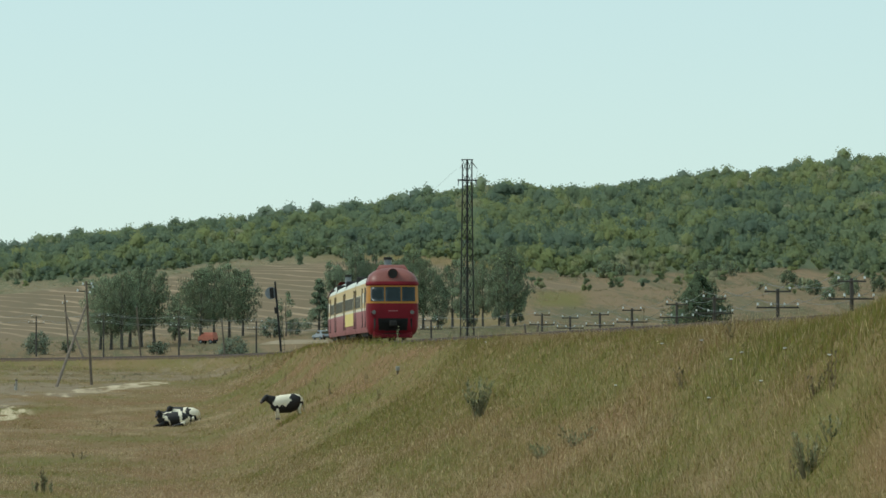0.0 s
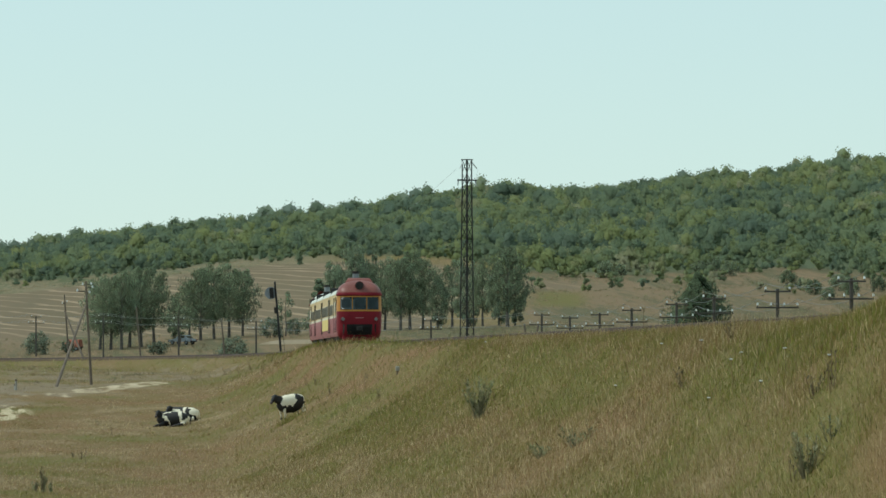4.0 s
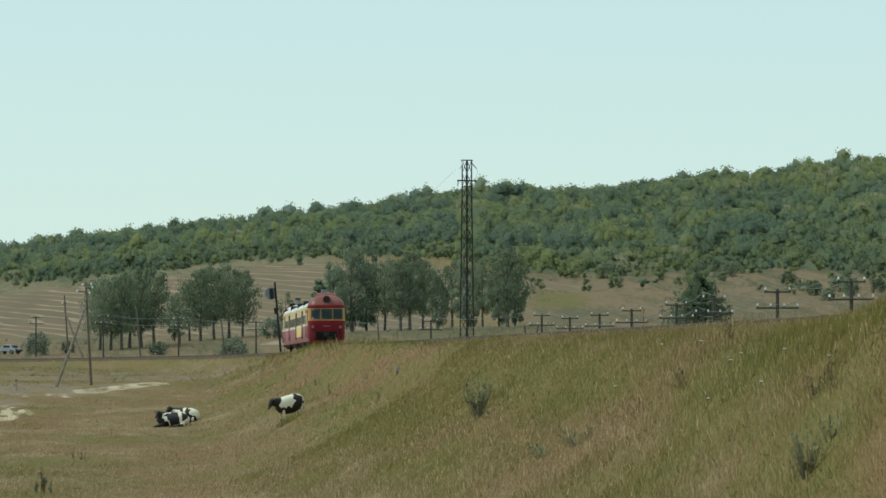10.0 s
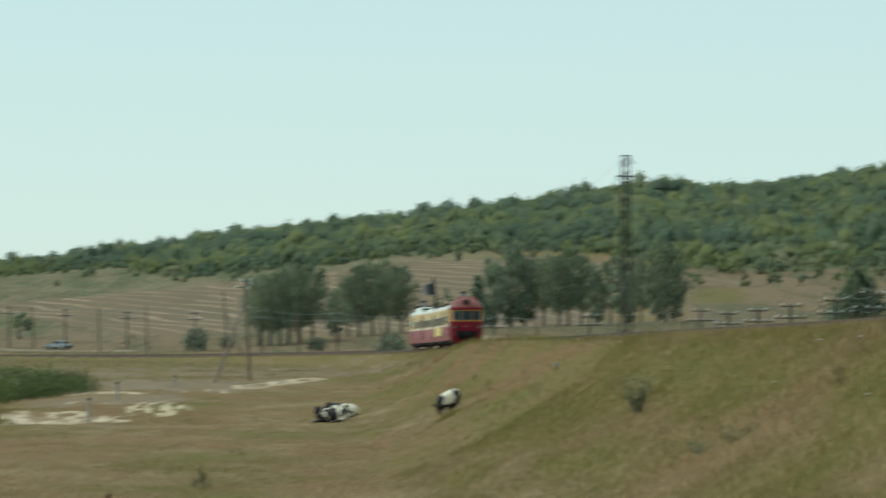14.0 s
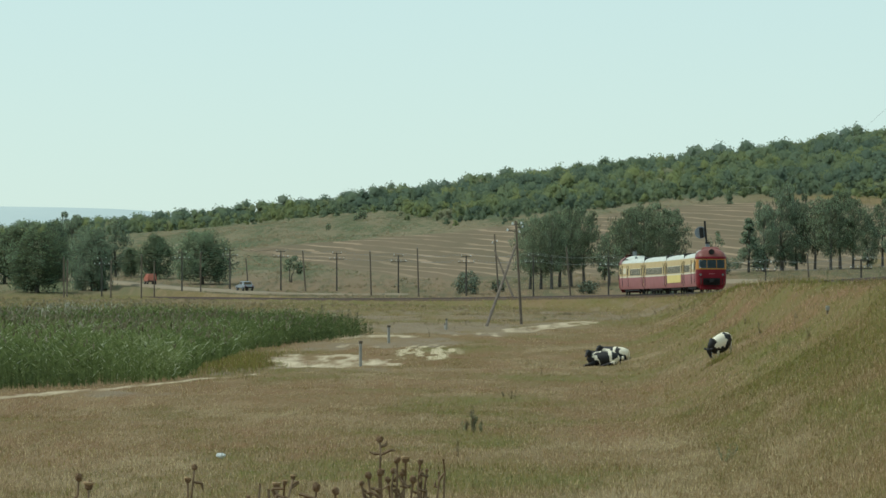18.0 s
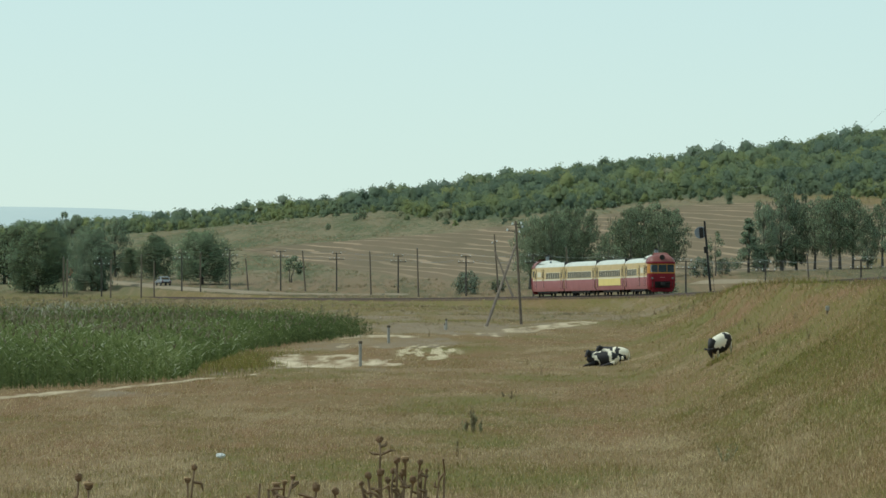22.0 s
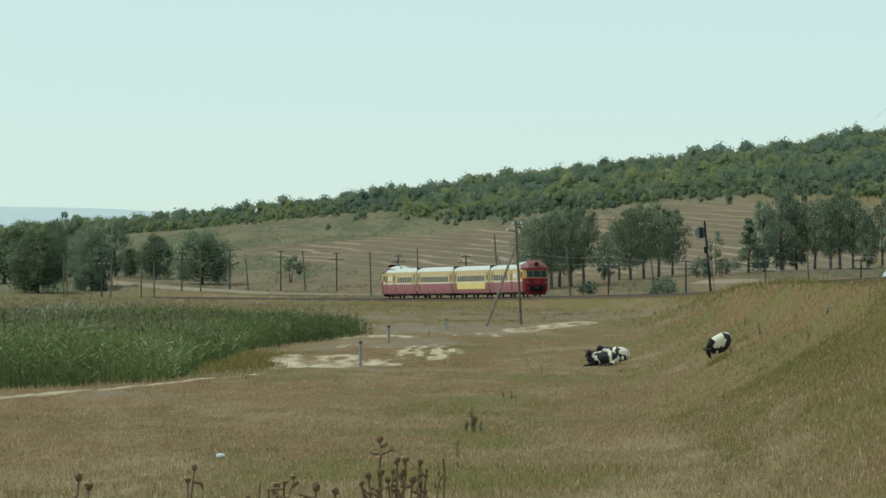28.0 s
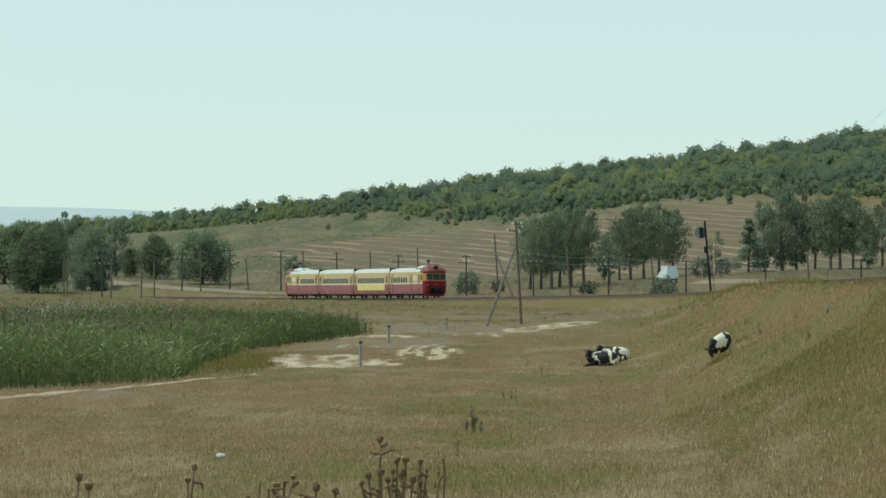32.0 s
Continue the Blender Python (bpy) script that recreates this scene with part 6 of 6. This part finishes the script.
def litter(px, dist):
    x, y = at(px, dist)
    bag = thing("plastic_bag", pose(x, y, gz(x, y) + 0.02), "crumpled white plastic bag on the grass", "litter")
    rng = np.random.default_rng(3)
    bm = bmesh.new()
    bmesh.ops.create_icosphere(bm, subdivisions=3, radius=0.11, matrix=Matrix.Translation((0, 0, 0.07)) @ Matrix.Diagonal((1.0, 0.8, 0.6, 1)))
    for v in bm.verts:
        v.co *= 0.8 + 0.5 * rng.random()
    part("bag", bm, M_WHITE, bag)


litter(391, 195)


def marker_post(px, dist, h):
    x, y = at(px, dist)
    p = thing("marker_post", pose(x, y, gz(x, y) - 0.2, 0, 2, 0), "short track marker post with a pale head on the bank", "marker post")
    part("post", box((0, 0, h / 2), (0.07, 0.07, h + 0.2), 0.012), M_WOOD, p)
    part("head", box((0, 0, h + 0.17), (0.15, 0.11, 0.18), 0.02), M_CONC, p, "pale grey painted head")


marker_post(1464, 273, 0.26)

# ------------------------------------------------------------------ cattle
def hide_mat(name, split, soft, seed, axis="X"):
    """Black and white hide: black towards the front, with ragged borders."""
    m = bpy.data.materials.new(name)
    m.use_nodes = True
    n, l = m.node_tree.nodes, m.node_tree.links
    b = n["Principled BSDF"]
    b.inputs["Roughness"].default_value = 0.7
    tc = n.new("ShaderNodeTexCoord")
    ns = n.new("ShaderNodeTexNoise")
    ns.inputs["Scale"].default_value, ns.inputs["Detail"].default_value = 1.6, 2
    mp = n.new("ShaderNodeMapping")
    mp.inputs["Location"].default_value = (seed, seed * 2, 0)
    l.new(tc.outputs["Object"], mp.inputs["Vector"])
    l.new(mp.outputs[0], ns.inputs["Vector"])
    sep = n.new("ShaderNodeSeparateXYZ")
    l.new(tc.outputs["Object"], sep.inputs[0])
    a = n.new("ShaderNodeMath")
    a.operation = "MULTIPLY_ADD"
    a.inputs[1].default_value = soft
    l.new(sep.outputs[axis], a.inputs[0])
    l.new(ns.outputs["Fac"], a.inputs[2])
    r = n.new("ShaderNodeValToRGB")
    r.color_ramp.elements[0].position, r.color_ramp.elements[0].color = split - 0.02, (0.90, 0.82, 0.64, 1)
    r.color_ramp.elements[1].position, r.color_ramp.elements[1].color = split + 0.02, (0.018, 0.016, 0.016, 1)
    l.new(a.outputs[0], r.inputs["Fac"])
    l.new(r.outputs["Color"], b.inputs["Base Color"])
    return m


def band_hide(name, bands, seed, axis="X"):
    """Black and white hide in patches from tail to chest or from belly to back. bands: where along the trunk (0..1) each patch begins, and 1 if it is black."""
    m = hide_mat(name, 0.5, 0.45, seed, axis)
    n = m.node_tree.nodes
    r = next(k for k in n if k.type == "VALTORGB")
    r.color_ramp.interpolation = "CONSTANT"
    while len(r.color_ramp.elements) < len(bands):
        r.color_ramp.elements.new(0.5)
    for e, (p, k) in zip(r.color_ramp.elements, bands):
        e.position, e.color = p, (0.018, 0.016, 0.016, 1) if k else (0.90, 0.82, 0.64, 1)
    return m


def tube(path, seg=10):
    """A skin over ellipses along a path: (x, y, z, half width, half height)."""
    secs = []
    for i, (x, y, z, w, h) in enumerate(path):
        a, b = path[max(0, i - 1)], path[min(len(path) - 1, i + 1)]
        d = Vector((b[0] - a[0], b[1] - a[1], b[2] - a[2])).normalized()
        side = Vector((0, 0, 1)).cross(d)
        side = side.normalized() if side.length > 0.1 else Vector((0, 1, 0))
        up = d.cross(side)
        secs.append([Vector((x, y, z)) + side * w * math.cos(k * 2 * math.pi / seg) + up * h * math.sin(k * 2 * math.pi / seg) for k in range(seg)])
    bm = loft(secs, close=True)
    bmesh.ops.holes_fill(bm, edges=bm.edges)
    return bm


M_BLAZE = mat("white_hair", (0.86, 0.78, 0.60), 0.8, vary=0.12, scale=6)
M_MUZZLE = mat("dark_muzzle", (0.10, 0.075, 0.07), 0.6, vary=0.2)


def cow_head(cow, m, place, long=1.0):
    """The head and neck as one moving part; it looks along +x from the joint at its origin. long: how far it reaches out."""
    def limb(path, seg=10):
        return tube([(x * long, y, z, w, h) for x, y, z, w, h in path], seg)
    neck = part("neck", limb([(-0.15, 0, -0.05, 0.20, 0.28), (0.15, 0, 0.08, 0.15, 0.22), (0.42, 0, 0.16, 0.12, 0.17)]), m, cow)
    neck.matrix_local = place
    part("head", limb([(0.34, 0, 0.26, 0.09, 0.10), (0.46, 0, 0.22, 0.125, 0.13), (0.62, 0, 0.10, 0.10, 0.11), (0.76, 0, 0.0, 0.075, 0.08), (0.82, 0, -0.04, 0.06, 0.06)]), m, neck)
    part("blaze", limb([(0.50, 0, 0.30, 0.05, 0.04), (0.64, 0, 0.17, 0.06, 0.045), (0.78, 0, 0.055, 0.05, 0.03)], 8), M_BLAZE, neck, "white blaze on the face")
    part("muzzle", limb([(0.76, 0, -0.0, 0.078, 0.082), (0.84, 0, -0.06, 0.07, 0.07), (0.87, 0, -0.08, 0.03, 0.03)]), M_MUZZLE, neck)
    for s in (-1, 1):
        part("ear", limb([(0.42, s * 0.10, 0.27, 0.03, 0.02), (0.40, s * 0.20, 0.27, 0.06, 0.025), (0.38, s * 0.30, 0.25, 0.015, 0.01)], 8), m, neck)
    return neck


def standing_cow(label):
    m = band_hide("black_and_white_hide", ((0.0, 1), (0.85, 0)), 2.6, "Z")
    black = hide_mat("black_head_hide", 0.05, 0.0, 4.4)
    cow = thing("standing_cow", Matrix(), label, "cow", "cattle in the pasture")
    part("body", tube([(-0.80, 0, 0.90, 0.10, 0.12), (-0.74, 0, 0.88, 0.24, 0.26), (-0.50, 0, 0.80, 0.33, 0.40), (-0.1, 0, 0.72, 0.39, 0.46), (0.3, 0, 0.73, 0.35, 0.44), (0.58, 0, 0.78, 0.26, 0.36), (0.72, 0, 0.84, 0.17, 0.25)], 14), m, cow, "black and white trunk")
    for x, y in ((-0.6, 0.17), (-0.6, -0.17), (0.5, 0.15), (0.5, -0.15)):
        lg = part("leg", tube([(x, y, 0.68, 0.10, 0.13), (x + 0.02, y, 0.4, 0.06, 0.075), (x - 0.01, y, 0.2, 0.045, 0.05), (x, y, 0.06, 0.045, 0.05)], 8), M_BLAZE, cow)
        part("hoof", rod((x + 0.01, y, 0.0), (x + 0.01, y, 0.08), 0.065, 0.05, 8), M_MUZZLE, lg)
    tail = part("tail", tube([(0, 0, 0, 0.03, 0.03), (-0.06, 0, -0.15, 0.028, 0.028), (-0.07, 0, -0.6, 0.022, 0.022)], 6), M_BLAZE, cow)
    tail.matrix_local = pose(-0.80, 0, 0.95)
    part("tassel", tube([(-0.07, 0, -0.58, 0.02, 0.02), (-0.075, 0, -0.72, 0.045, 0.045), (-0.08, 0, -0.85, 0.012, 0.012)], 6), M_BLAZE, tail, "pale tail tassel")
    neck = cow_head(cow, black, pose(0.66, 0, 0.90), 0.78)
    return cow, neck, tail


def lying_cow(label, bands, seed, m4, head_turn):
    m = band_hide("black_and_white_hide", bands, seed)
    cow = thing("lying_cow", m4, label, "cow", "cattle in the pasture")
    part("body", tube([(-0.95, 0, 0.40, 0.12, 0.14), (-0.85, 0.0, 0.42, 0.30, 0.30), (-0.5, 0.02, 0.46, 0.40, 0.40), (-0.1, 0.02, 0.46, 0.45, 0.42), (0.35, 0, 0.48, 0.38, 0.42), (0.65, 0, 0.56, 0.26, 0.36), (0.78, 0, 0.62, 0.18, 0.26)], 14), m, cow, "black and white trunk")
    for x, y, e in ((0.55, 0.32, 0.35), (0.45, -0.30, 0.3), (-0.6, 0.48, 0.45), (-0.5, -0.42, 0.3)):
        lg = part("folded_leg", tube([(x - 0.2, y, 0.24, 0.10, 0.12), (x + e * 0.4, y * 1.15, 0.14, 0.075, 0.08), (x + e, y * 1.2, 0.09, 0.05, 0.055)], 8), m, cow)
        part("hoof", rod((x + e, y * 1.2, 0.08), (x + e + 0.09, y * 1.2, 0.07), 0.055, 0.045, 8), M_MUZZLE, lg)
    part("tail", tube([(-0.95, 0, 0.45, 0.03, 0.03), (-1.05, 0.08, 0.2, 0.02, 0.02), (-0.95, 0.25, 0.07, 0.02, 0.02), (-0.75, 0.4, 0.06, 0.035, 0.035)], 6), m, cow)
    cow_head(cow, hide_mat("black_head_hide", 0.05, 0.0, seed), pose(0.64, 0, 0.60, 0, -4, head_turn), 0.66)
    return cow


_cx, _cy = at(1066, 405)
lying_cow("black and white cow lying in the meadow grass", ((0.0, 1), (0.10, 0), (0.25, 1), (0.50, 0), (0.61, 1)), 5.3, pose(_cx, _cy, gz(_cx, _cy) - 0.04, 0, 0, 168), 70)
_cx, _cy = at(1086, 422)
lying_cow("mostly white cow lying in the meadow grass", ((0.0, 1), (0.05, 0), (0.26, 1), (0.45, 0), (0.63, 1)), 9.2, pose(_cx, _cy, gz(_cx, _cy) + 0.02, 0, 0, 158), 62)
COW, COW_NECK, COW_TAIL = standing_cow("young black and white cow grazing on the bank")
COW.scale = (0.87, 0.87, 0.87)
COW_AT = at(1278, 309)


def cow_rows():
    x, y = COW_AT
    return [(t, Matrix.Translation((x + dx, y, gz(x, y) - 0.02)) @ Matrix.Rotation(radians(a), 4, "Z") @ Matrix.Rotation(radians(float(np.interp(t, (8, 12), (5, 15)))), 4, "Y")) for t, a, dx in
            ((0, 196, -0.2), (0.5, 200, -0.16), (1.0, 214, -0.06), (2, 217, -0.04), (4.5, 220, -0.04), (6, 222, -0.04), (8, 217, -0.04), (10, 217, -0.04), (11, 228, 0.0), (12, 230, 0.0), (13, 231, 0.0), (15, 235, 0.0), (19, 236, 0.0), (20, 232, 0.0), (21, 238, 0.0), (22, 234, 0.0), (23, 226, -0.04), (25, 225, -0.06), (28, 233, -0.02), (30, 238, 0.0), (32, 238, 0.0))]


def neck_rows():
    return [(t, pose(0.66, 0, 0.90, 0, a, b)) for t, a, b in
            ((0, -4, 6), (2, -4, 8), (4, -2, 8), (6, 2, 10), (8, 8, 0), (10, 8, 0), (11, 44, 0), (13, 60, 8), (18, 62, -6), (20, 66, 4), (24, 60, 10), (28, 64, -4), (30, 58, 6), (32, 64, 0))]


def tail_rows():
    return [(t, pose(-0.80, 0, 0.95, 0, a, b)) for t, a, b in ((0, 0, 0), (5, 5, 0), (12, 0, 0), (18.2, 2, 0), (18.6, 42, -22), (19.0, 84, -44), (19.4, 42, -22), (19.8, 4, 0), (26, 6, 0), (32, 0, 0))]


# ------------------------------------------------------------------ vehicles on the dirt road
M_TYRE = mat("black_tyre", (0.025, 0.025, 0.025), 0.9, vary=0.2)


def vehicle(name, label, category, paint, length, width, height, style, rims=M_GREY):
    """A road vehicle that faces +x."""
    c = thing(name, Matrix(), label, category, "vehicles on the dirt road")
    L, W, H = length, width, height
    if style == "car":
        low = [(-L / 2, 0.45), (-L / 2, 0.82), (-L * 0.28, 0.92), (L * 0.20, 0.90), (L * 0.47, 0.74), (L / 2, 0.45)]
        top = [(-L * 0.36, 0.90), (-L * 0.24, H - 0.03), (L * 0.05, H), (L * 0.21, 0.90)]
    elif style == "van":
        low = [(-L / 2, 0.45), (-L / 2, 1.25), (L * 0.30, 1.25), (L * 0.46, 1.05), (L / 2, 0.45)]
        top = [(-L / 2 + 0.03, 1.25), (-L / 2 + 0.1, H), (L * 0.18, H), (L * 0.32, 1.25)]
    else:
        low = [(L * 0.12, 0.6), (L * 0.12, 1.35), (L * 0.47, 1.30), (L / 2, 0.6)]
        top = [(L * 0.13, 1.35), (L * 0.14, H), (L * 0.38, H), (L * 0.46, 1.32)]

    def prism(pts, w, inset=0.0):
        a, b = [(x, w, z) for x, z in pts], [(x, -w, z) for x, z in pts]
        bm = bmesh.new()
        va, vb = [bm.verts.new(p) for p in a], [bm.verts.new(p) for p in b]
        bm.faces.new(va)
        bm.faces.new(vb[::-1])
        for i in range(len(pts)):
            j = (i + 1) % len(pts)
            bm.faces.new((va[j], va[i], vb[i], vb[j]))
        if inset:
            for v in bm.verts:
                if v.co.z > H - 0.1:
                    v.co.y *= 1 - inset
        bmesh.ops.recalc_face_normals(bm, faces=bm.faces)
        bmesh.ops.bevel(bm, geom=list(bm.edges), offset=0.05, segments=2, affect="EDGES")
        return bm
    part("body", prism(low, W / 2), paint, c)
    cab = part("cabin", prism(top, W / 2 - 0.06, 0.14), paint, c)
    zc, zh = (low[1][1] + H) / 2 + 0.02, (H - low[1][1]) * 0.55
    xa, xb = top[0][0] * 0.78 + top[-1][0] * 0.22, top[0][0] * 0.2 + top[-1][0] * 0.8
    for s in (-1, 1):
        if style != "van":
            for q in (0.27, 0.73):
                part("side_window", box((xa + (xb - xa) * q, s * (W / 2 - 0.10), zc), ((xb - xa) * 0.42, 0.05, zh), 0.01), M_GLASS, cab)
        else:
            part("side_window", box((L * 0.2, s * (W / 2 - 0.09), zc + 0.1), (L * 0.14, 0.05, zh), 0.01), M_GLASS, cab)
    for e, (p, q) in ((1, (top[-1], top[-2])), (-1, (top[0], top[1])))[:1 if style == "van" else 2]:
        g = part("windscreen" if e > 0 else "rear_window", box((0, 0, 0), (0.03, W * 0.72, math.hypot(q[0] - p[0], q[1] - p[1]) * 0.7), 0.01), M_GLASS, cab)
        g.matrix_local = Matrix.Translation(((p[0] + q[0]) / 2 + e * 0.03, 0, (p[1] + q[1]) / 2)) @ Matrix.Rotation(math.atan2(q[0] - p[0], q[1] - p[1]), 4, "Y")
    if style == "truck":
        part("cargo_body", box((-L * 0.2, 0, (0.95 + H + 0.3) / 2), (L * 0.6, W, H - 0.65), 0.04), paint, c, "orange load box")
        part("chassis", box((-L * 0.05, 0, 0.75), (L * 0.86, W * 0.5, 0.25), 0.03), M_UNDER, c)
    for x in (-L * 0.31, L * 0.31):
        for y in (-W / 2 + 0.1, W / 2 - 0.1):
            wh = part("wheel", rod((x, y - 0.1, 0.33), (x, y + 0.1, 0.33), 0.33, seg=14), M_TYRE, c)
            part("rim", rod((x, y - 0.105, 0.33), (x, y + 0.105, 0.33), 0.19, seg=10), rims, wh)
    part("bumper", box((L / 2 - 0.02, 0, 0.5), (0.16, W * 0.94, 0.2), 0.04), M_UNDER, c)
    part("bumper", box((-L / 2 + 0.02, 0, 0.5), (0.16, W * 0.94, 0.2), 0.04), M_UNDER, c)
    for y in (-W * 0.36, W * 0.36):
        part("headlight", box((L / 2 - 0.01, y, 0.66), (0.1, 0.3, 0.16), 0.03), M_CHROME, c)
        part("tail_light", box((-L / 2 + 0.01, y, 0.72), (0.06, 0.2, 0.2), 0.02), M_RED, c)
    return c


ORANGE_CAR = vehicle("orange_car", "small faded orange van driving along the dirt road", "van", mat("faded_orange_paint", (0.55, 0.20, 0.14), 0.5, vary=0.15), 2.7, 1.5, 1.7, "van")
GREY_CAR = vehicle("grey_car", "grey-white estate car driving along the dirt road", "car", mat("pale_grey_car_paint", (0.34, 0.37, 0.40), 0.35, vary=0.08, spec=0.5), 4.3, 1.7, 1.45, "car")
WHITE_VAN = vehicle("white_van", "white delivery van driving along the dirt road", "van", mat("white_van_paint", (0.74, 0.80, 0.80), 0.4, vary=0.05, spec=0.5), 4.3, 1.9, 2.45, "van")


def road_rows(times):
    """Rows for a vehicle from (seconds, line of sight) pairs: it stays on the road's middle."""
    sight = np.array([784 + F_LEN * x / y for x, y in ROAD])[::-1]
    dist = np.array([y for x, y in ROAD])[::-1]
    rows = []
    for t, px in times:
        a, b = at(px, float(np.interp(px, sight, dist))), at(px - 12, float(np.interp(px - 12, sight, dist)))
        rows.append((t, pose(a[0], a[1], gz(*a) + 0.02 + max(0.0, road_rise(a[0])), 0, 0, math.degrees(math.atan2(b[1] - a[1], b[0] - a[0])))))
    return rows


# ------------------------------------------------------------------ bird
M_BIRD = mat("dark_plumage", (0.04, 0.04, 0.045), 0.7, vary=0.3, scale=20)


def swallow():
    b = thing("swallow", Matrix(), "dark swallow in fast flight", "bird")
    part("body", tube([(-0.10, 0, 0, 0.008, 0.008), (-0.05, 0, 0, 0.022, 0.022), (0.02, 0, 0, 0.028, 0.028), (0.07, 0, 0.004, 0.02, 0.02), (0.10, 0, 0, 0.005, 0.005)], 8), M_BIRD, b)
    for s in (-1, 1):
        bm = bmesh.new()
        pts = [(0.05, 0.01), (0.06, 0.10), (-0.03, 0.20), (-0.10, 0.24), (-0.05, 0.12), (-0.02, 0.01)]
        up, dn = [bm.verts.new((x, s * y, 0.01 + y * 0.35)) for x, y in pts], [bm.verts.new((x, s * y, y * 0.35)) for x, y in pts]
        bm.faces.new(up)
        bm.faces.new(dn[::-1])
        for i in range(6):
            j = (i + 1) % 6
            bm.faces.new((up[i], dn[i], dn[j], up[j]))
        part("wing", bm, M_BIRD, b)
        part("tail_feather", rod((-0.09, s * 0.008, 0), (-0.19, s * 0.035, 0), 0.008, 0.002, 4), M_BIRD, b)
    return b


BIRD = swallow()


# ------------------------------------------------------------------ overhead wires
def make_wires():
    tips = []
    for px, d, h in TELE:
        x, y = at(px, d)
        tips.append((x, y, gz(x, y) + h))
    v, f = [], []

    def span(a, b, sag, r=0.011):
        n = 8
        k = len(v)
        for i in range(n + 1):
            t = i / n
            x, y, z = (a[j] + (b[j] - a[j]) * t for j in range(3))
            z -= sag * 4 * t * (1 - t)
            v.extend([(x - r, y, z), (x + r, y, z), (x, y, z + 1.7 * r)])
            if i:
                q = k + 3 * i
                f.extend([(q - 3, q - 2, q + 1, q), (q - 2, q - 1, q + 2, q + 1), (q - 1, q - 3, q, q + 2)])
    for a, b in zip(tips, tips[1:]):
        for ox, oz in ((-0.65, 0.3), (0.65, 0.3), (-1.1, -0.6), (1.1, -0.6)):
            span((a[0] + ox, a[1], a[2] + oz), (b[0] + ox, b[1], b[2] + oz), 0.5)
    px, py = at(1588, 1000)
    top = gz(px, py) + 25
    for s in (-1, 1):
        span((px + s * 1.5, py, top - 1.3), (px + s * 12, py + 260, top - 9), 3, 0.012)
    me = raw_mesh("wires", v, f, M_WIRE)
    tagged(new("overhead_wires", me), "thin grey telegraph and power wires", "wires", kind="stuff")


make_wires()


# ------------------------------------------------------------------ what moves
def motions():
    for k, car in enumerate(CARS):
        walk(car, train_rows(k))
    walk(COW, cow_rows())
    walk(COW_NECK, neck_rows())
    walk(COW_TAIL, tail_rows())
    walk(GREY_CAR, road_rows(((0, 1331), (1, 1261), (2, 1203), (3, 1142), (5.5, 1000), (8, 866), (10, 776), (12, 680), (14, 584), (15.5, 530), (17.6, 449), (19, 395), (20, 360), (21, 328), (22, 289), (23, 261), (24, 230), (25.5, 190), (27.5, 125), (29, 86), (32, 10))))
    walk(ORANGE_CAR, road_rows(((0, 1128), (1, 1067), (2, 1002), (4, 890), (6, 781), (9, 622), (12, 478), (15, 350), (17.6, 280), (19, 227), (21, 160), (23, 93), (26, 0), (32, -100))))
    walk(WHITE_VAN, road_rows(((0, 3300), (20, 2300), (25, 1900), (27.5, 1640), (28.5, 1531), (29, 1478), (29.5, 1424), (30, 1376), (30.5, 1326), (31, 1274), (31.5, 1228), (32, 1181))))
    fly = []
    for t in (0, 0.5, 1.0, 1.5, 2.0, 2.5, 4.0, 32.0):
        px, py = 1424 - 1020 * (t - 1), 143 - 180 * (t - 1)
        if t > 2.5:
            px, py = 1424 - 1020 * 1.5 - 300 * min(t - 2.5, 3), 143 - 180 * 1.5
        x, y = at(px, 170)
        fly.append((t, pose(x, y, 6 - (py - 490) / F_LEN * 170, -25, -8, 180)))
    walk(BIRD, fly)


motions()
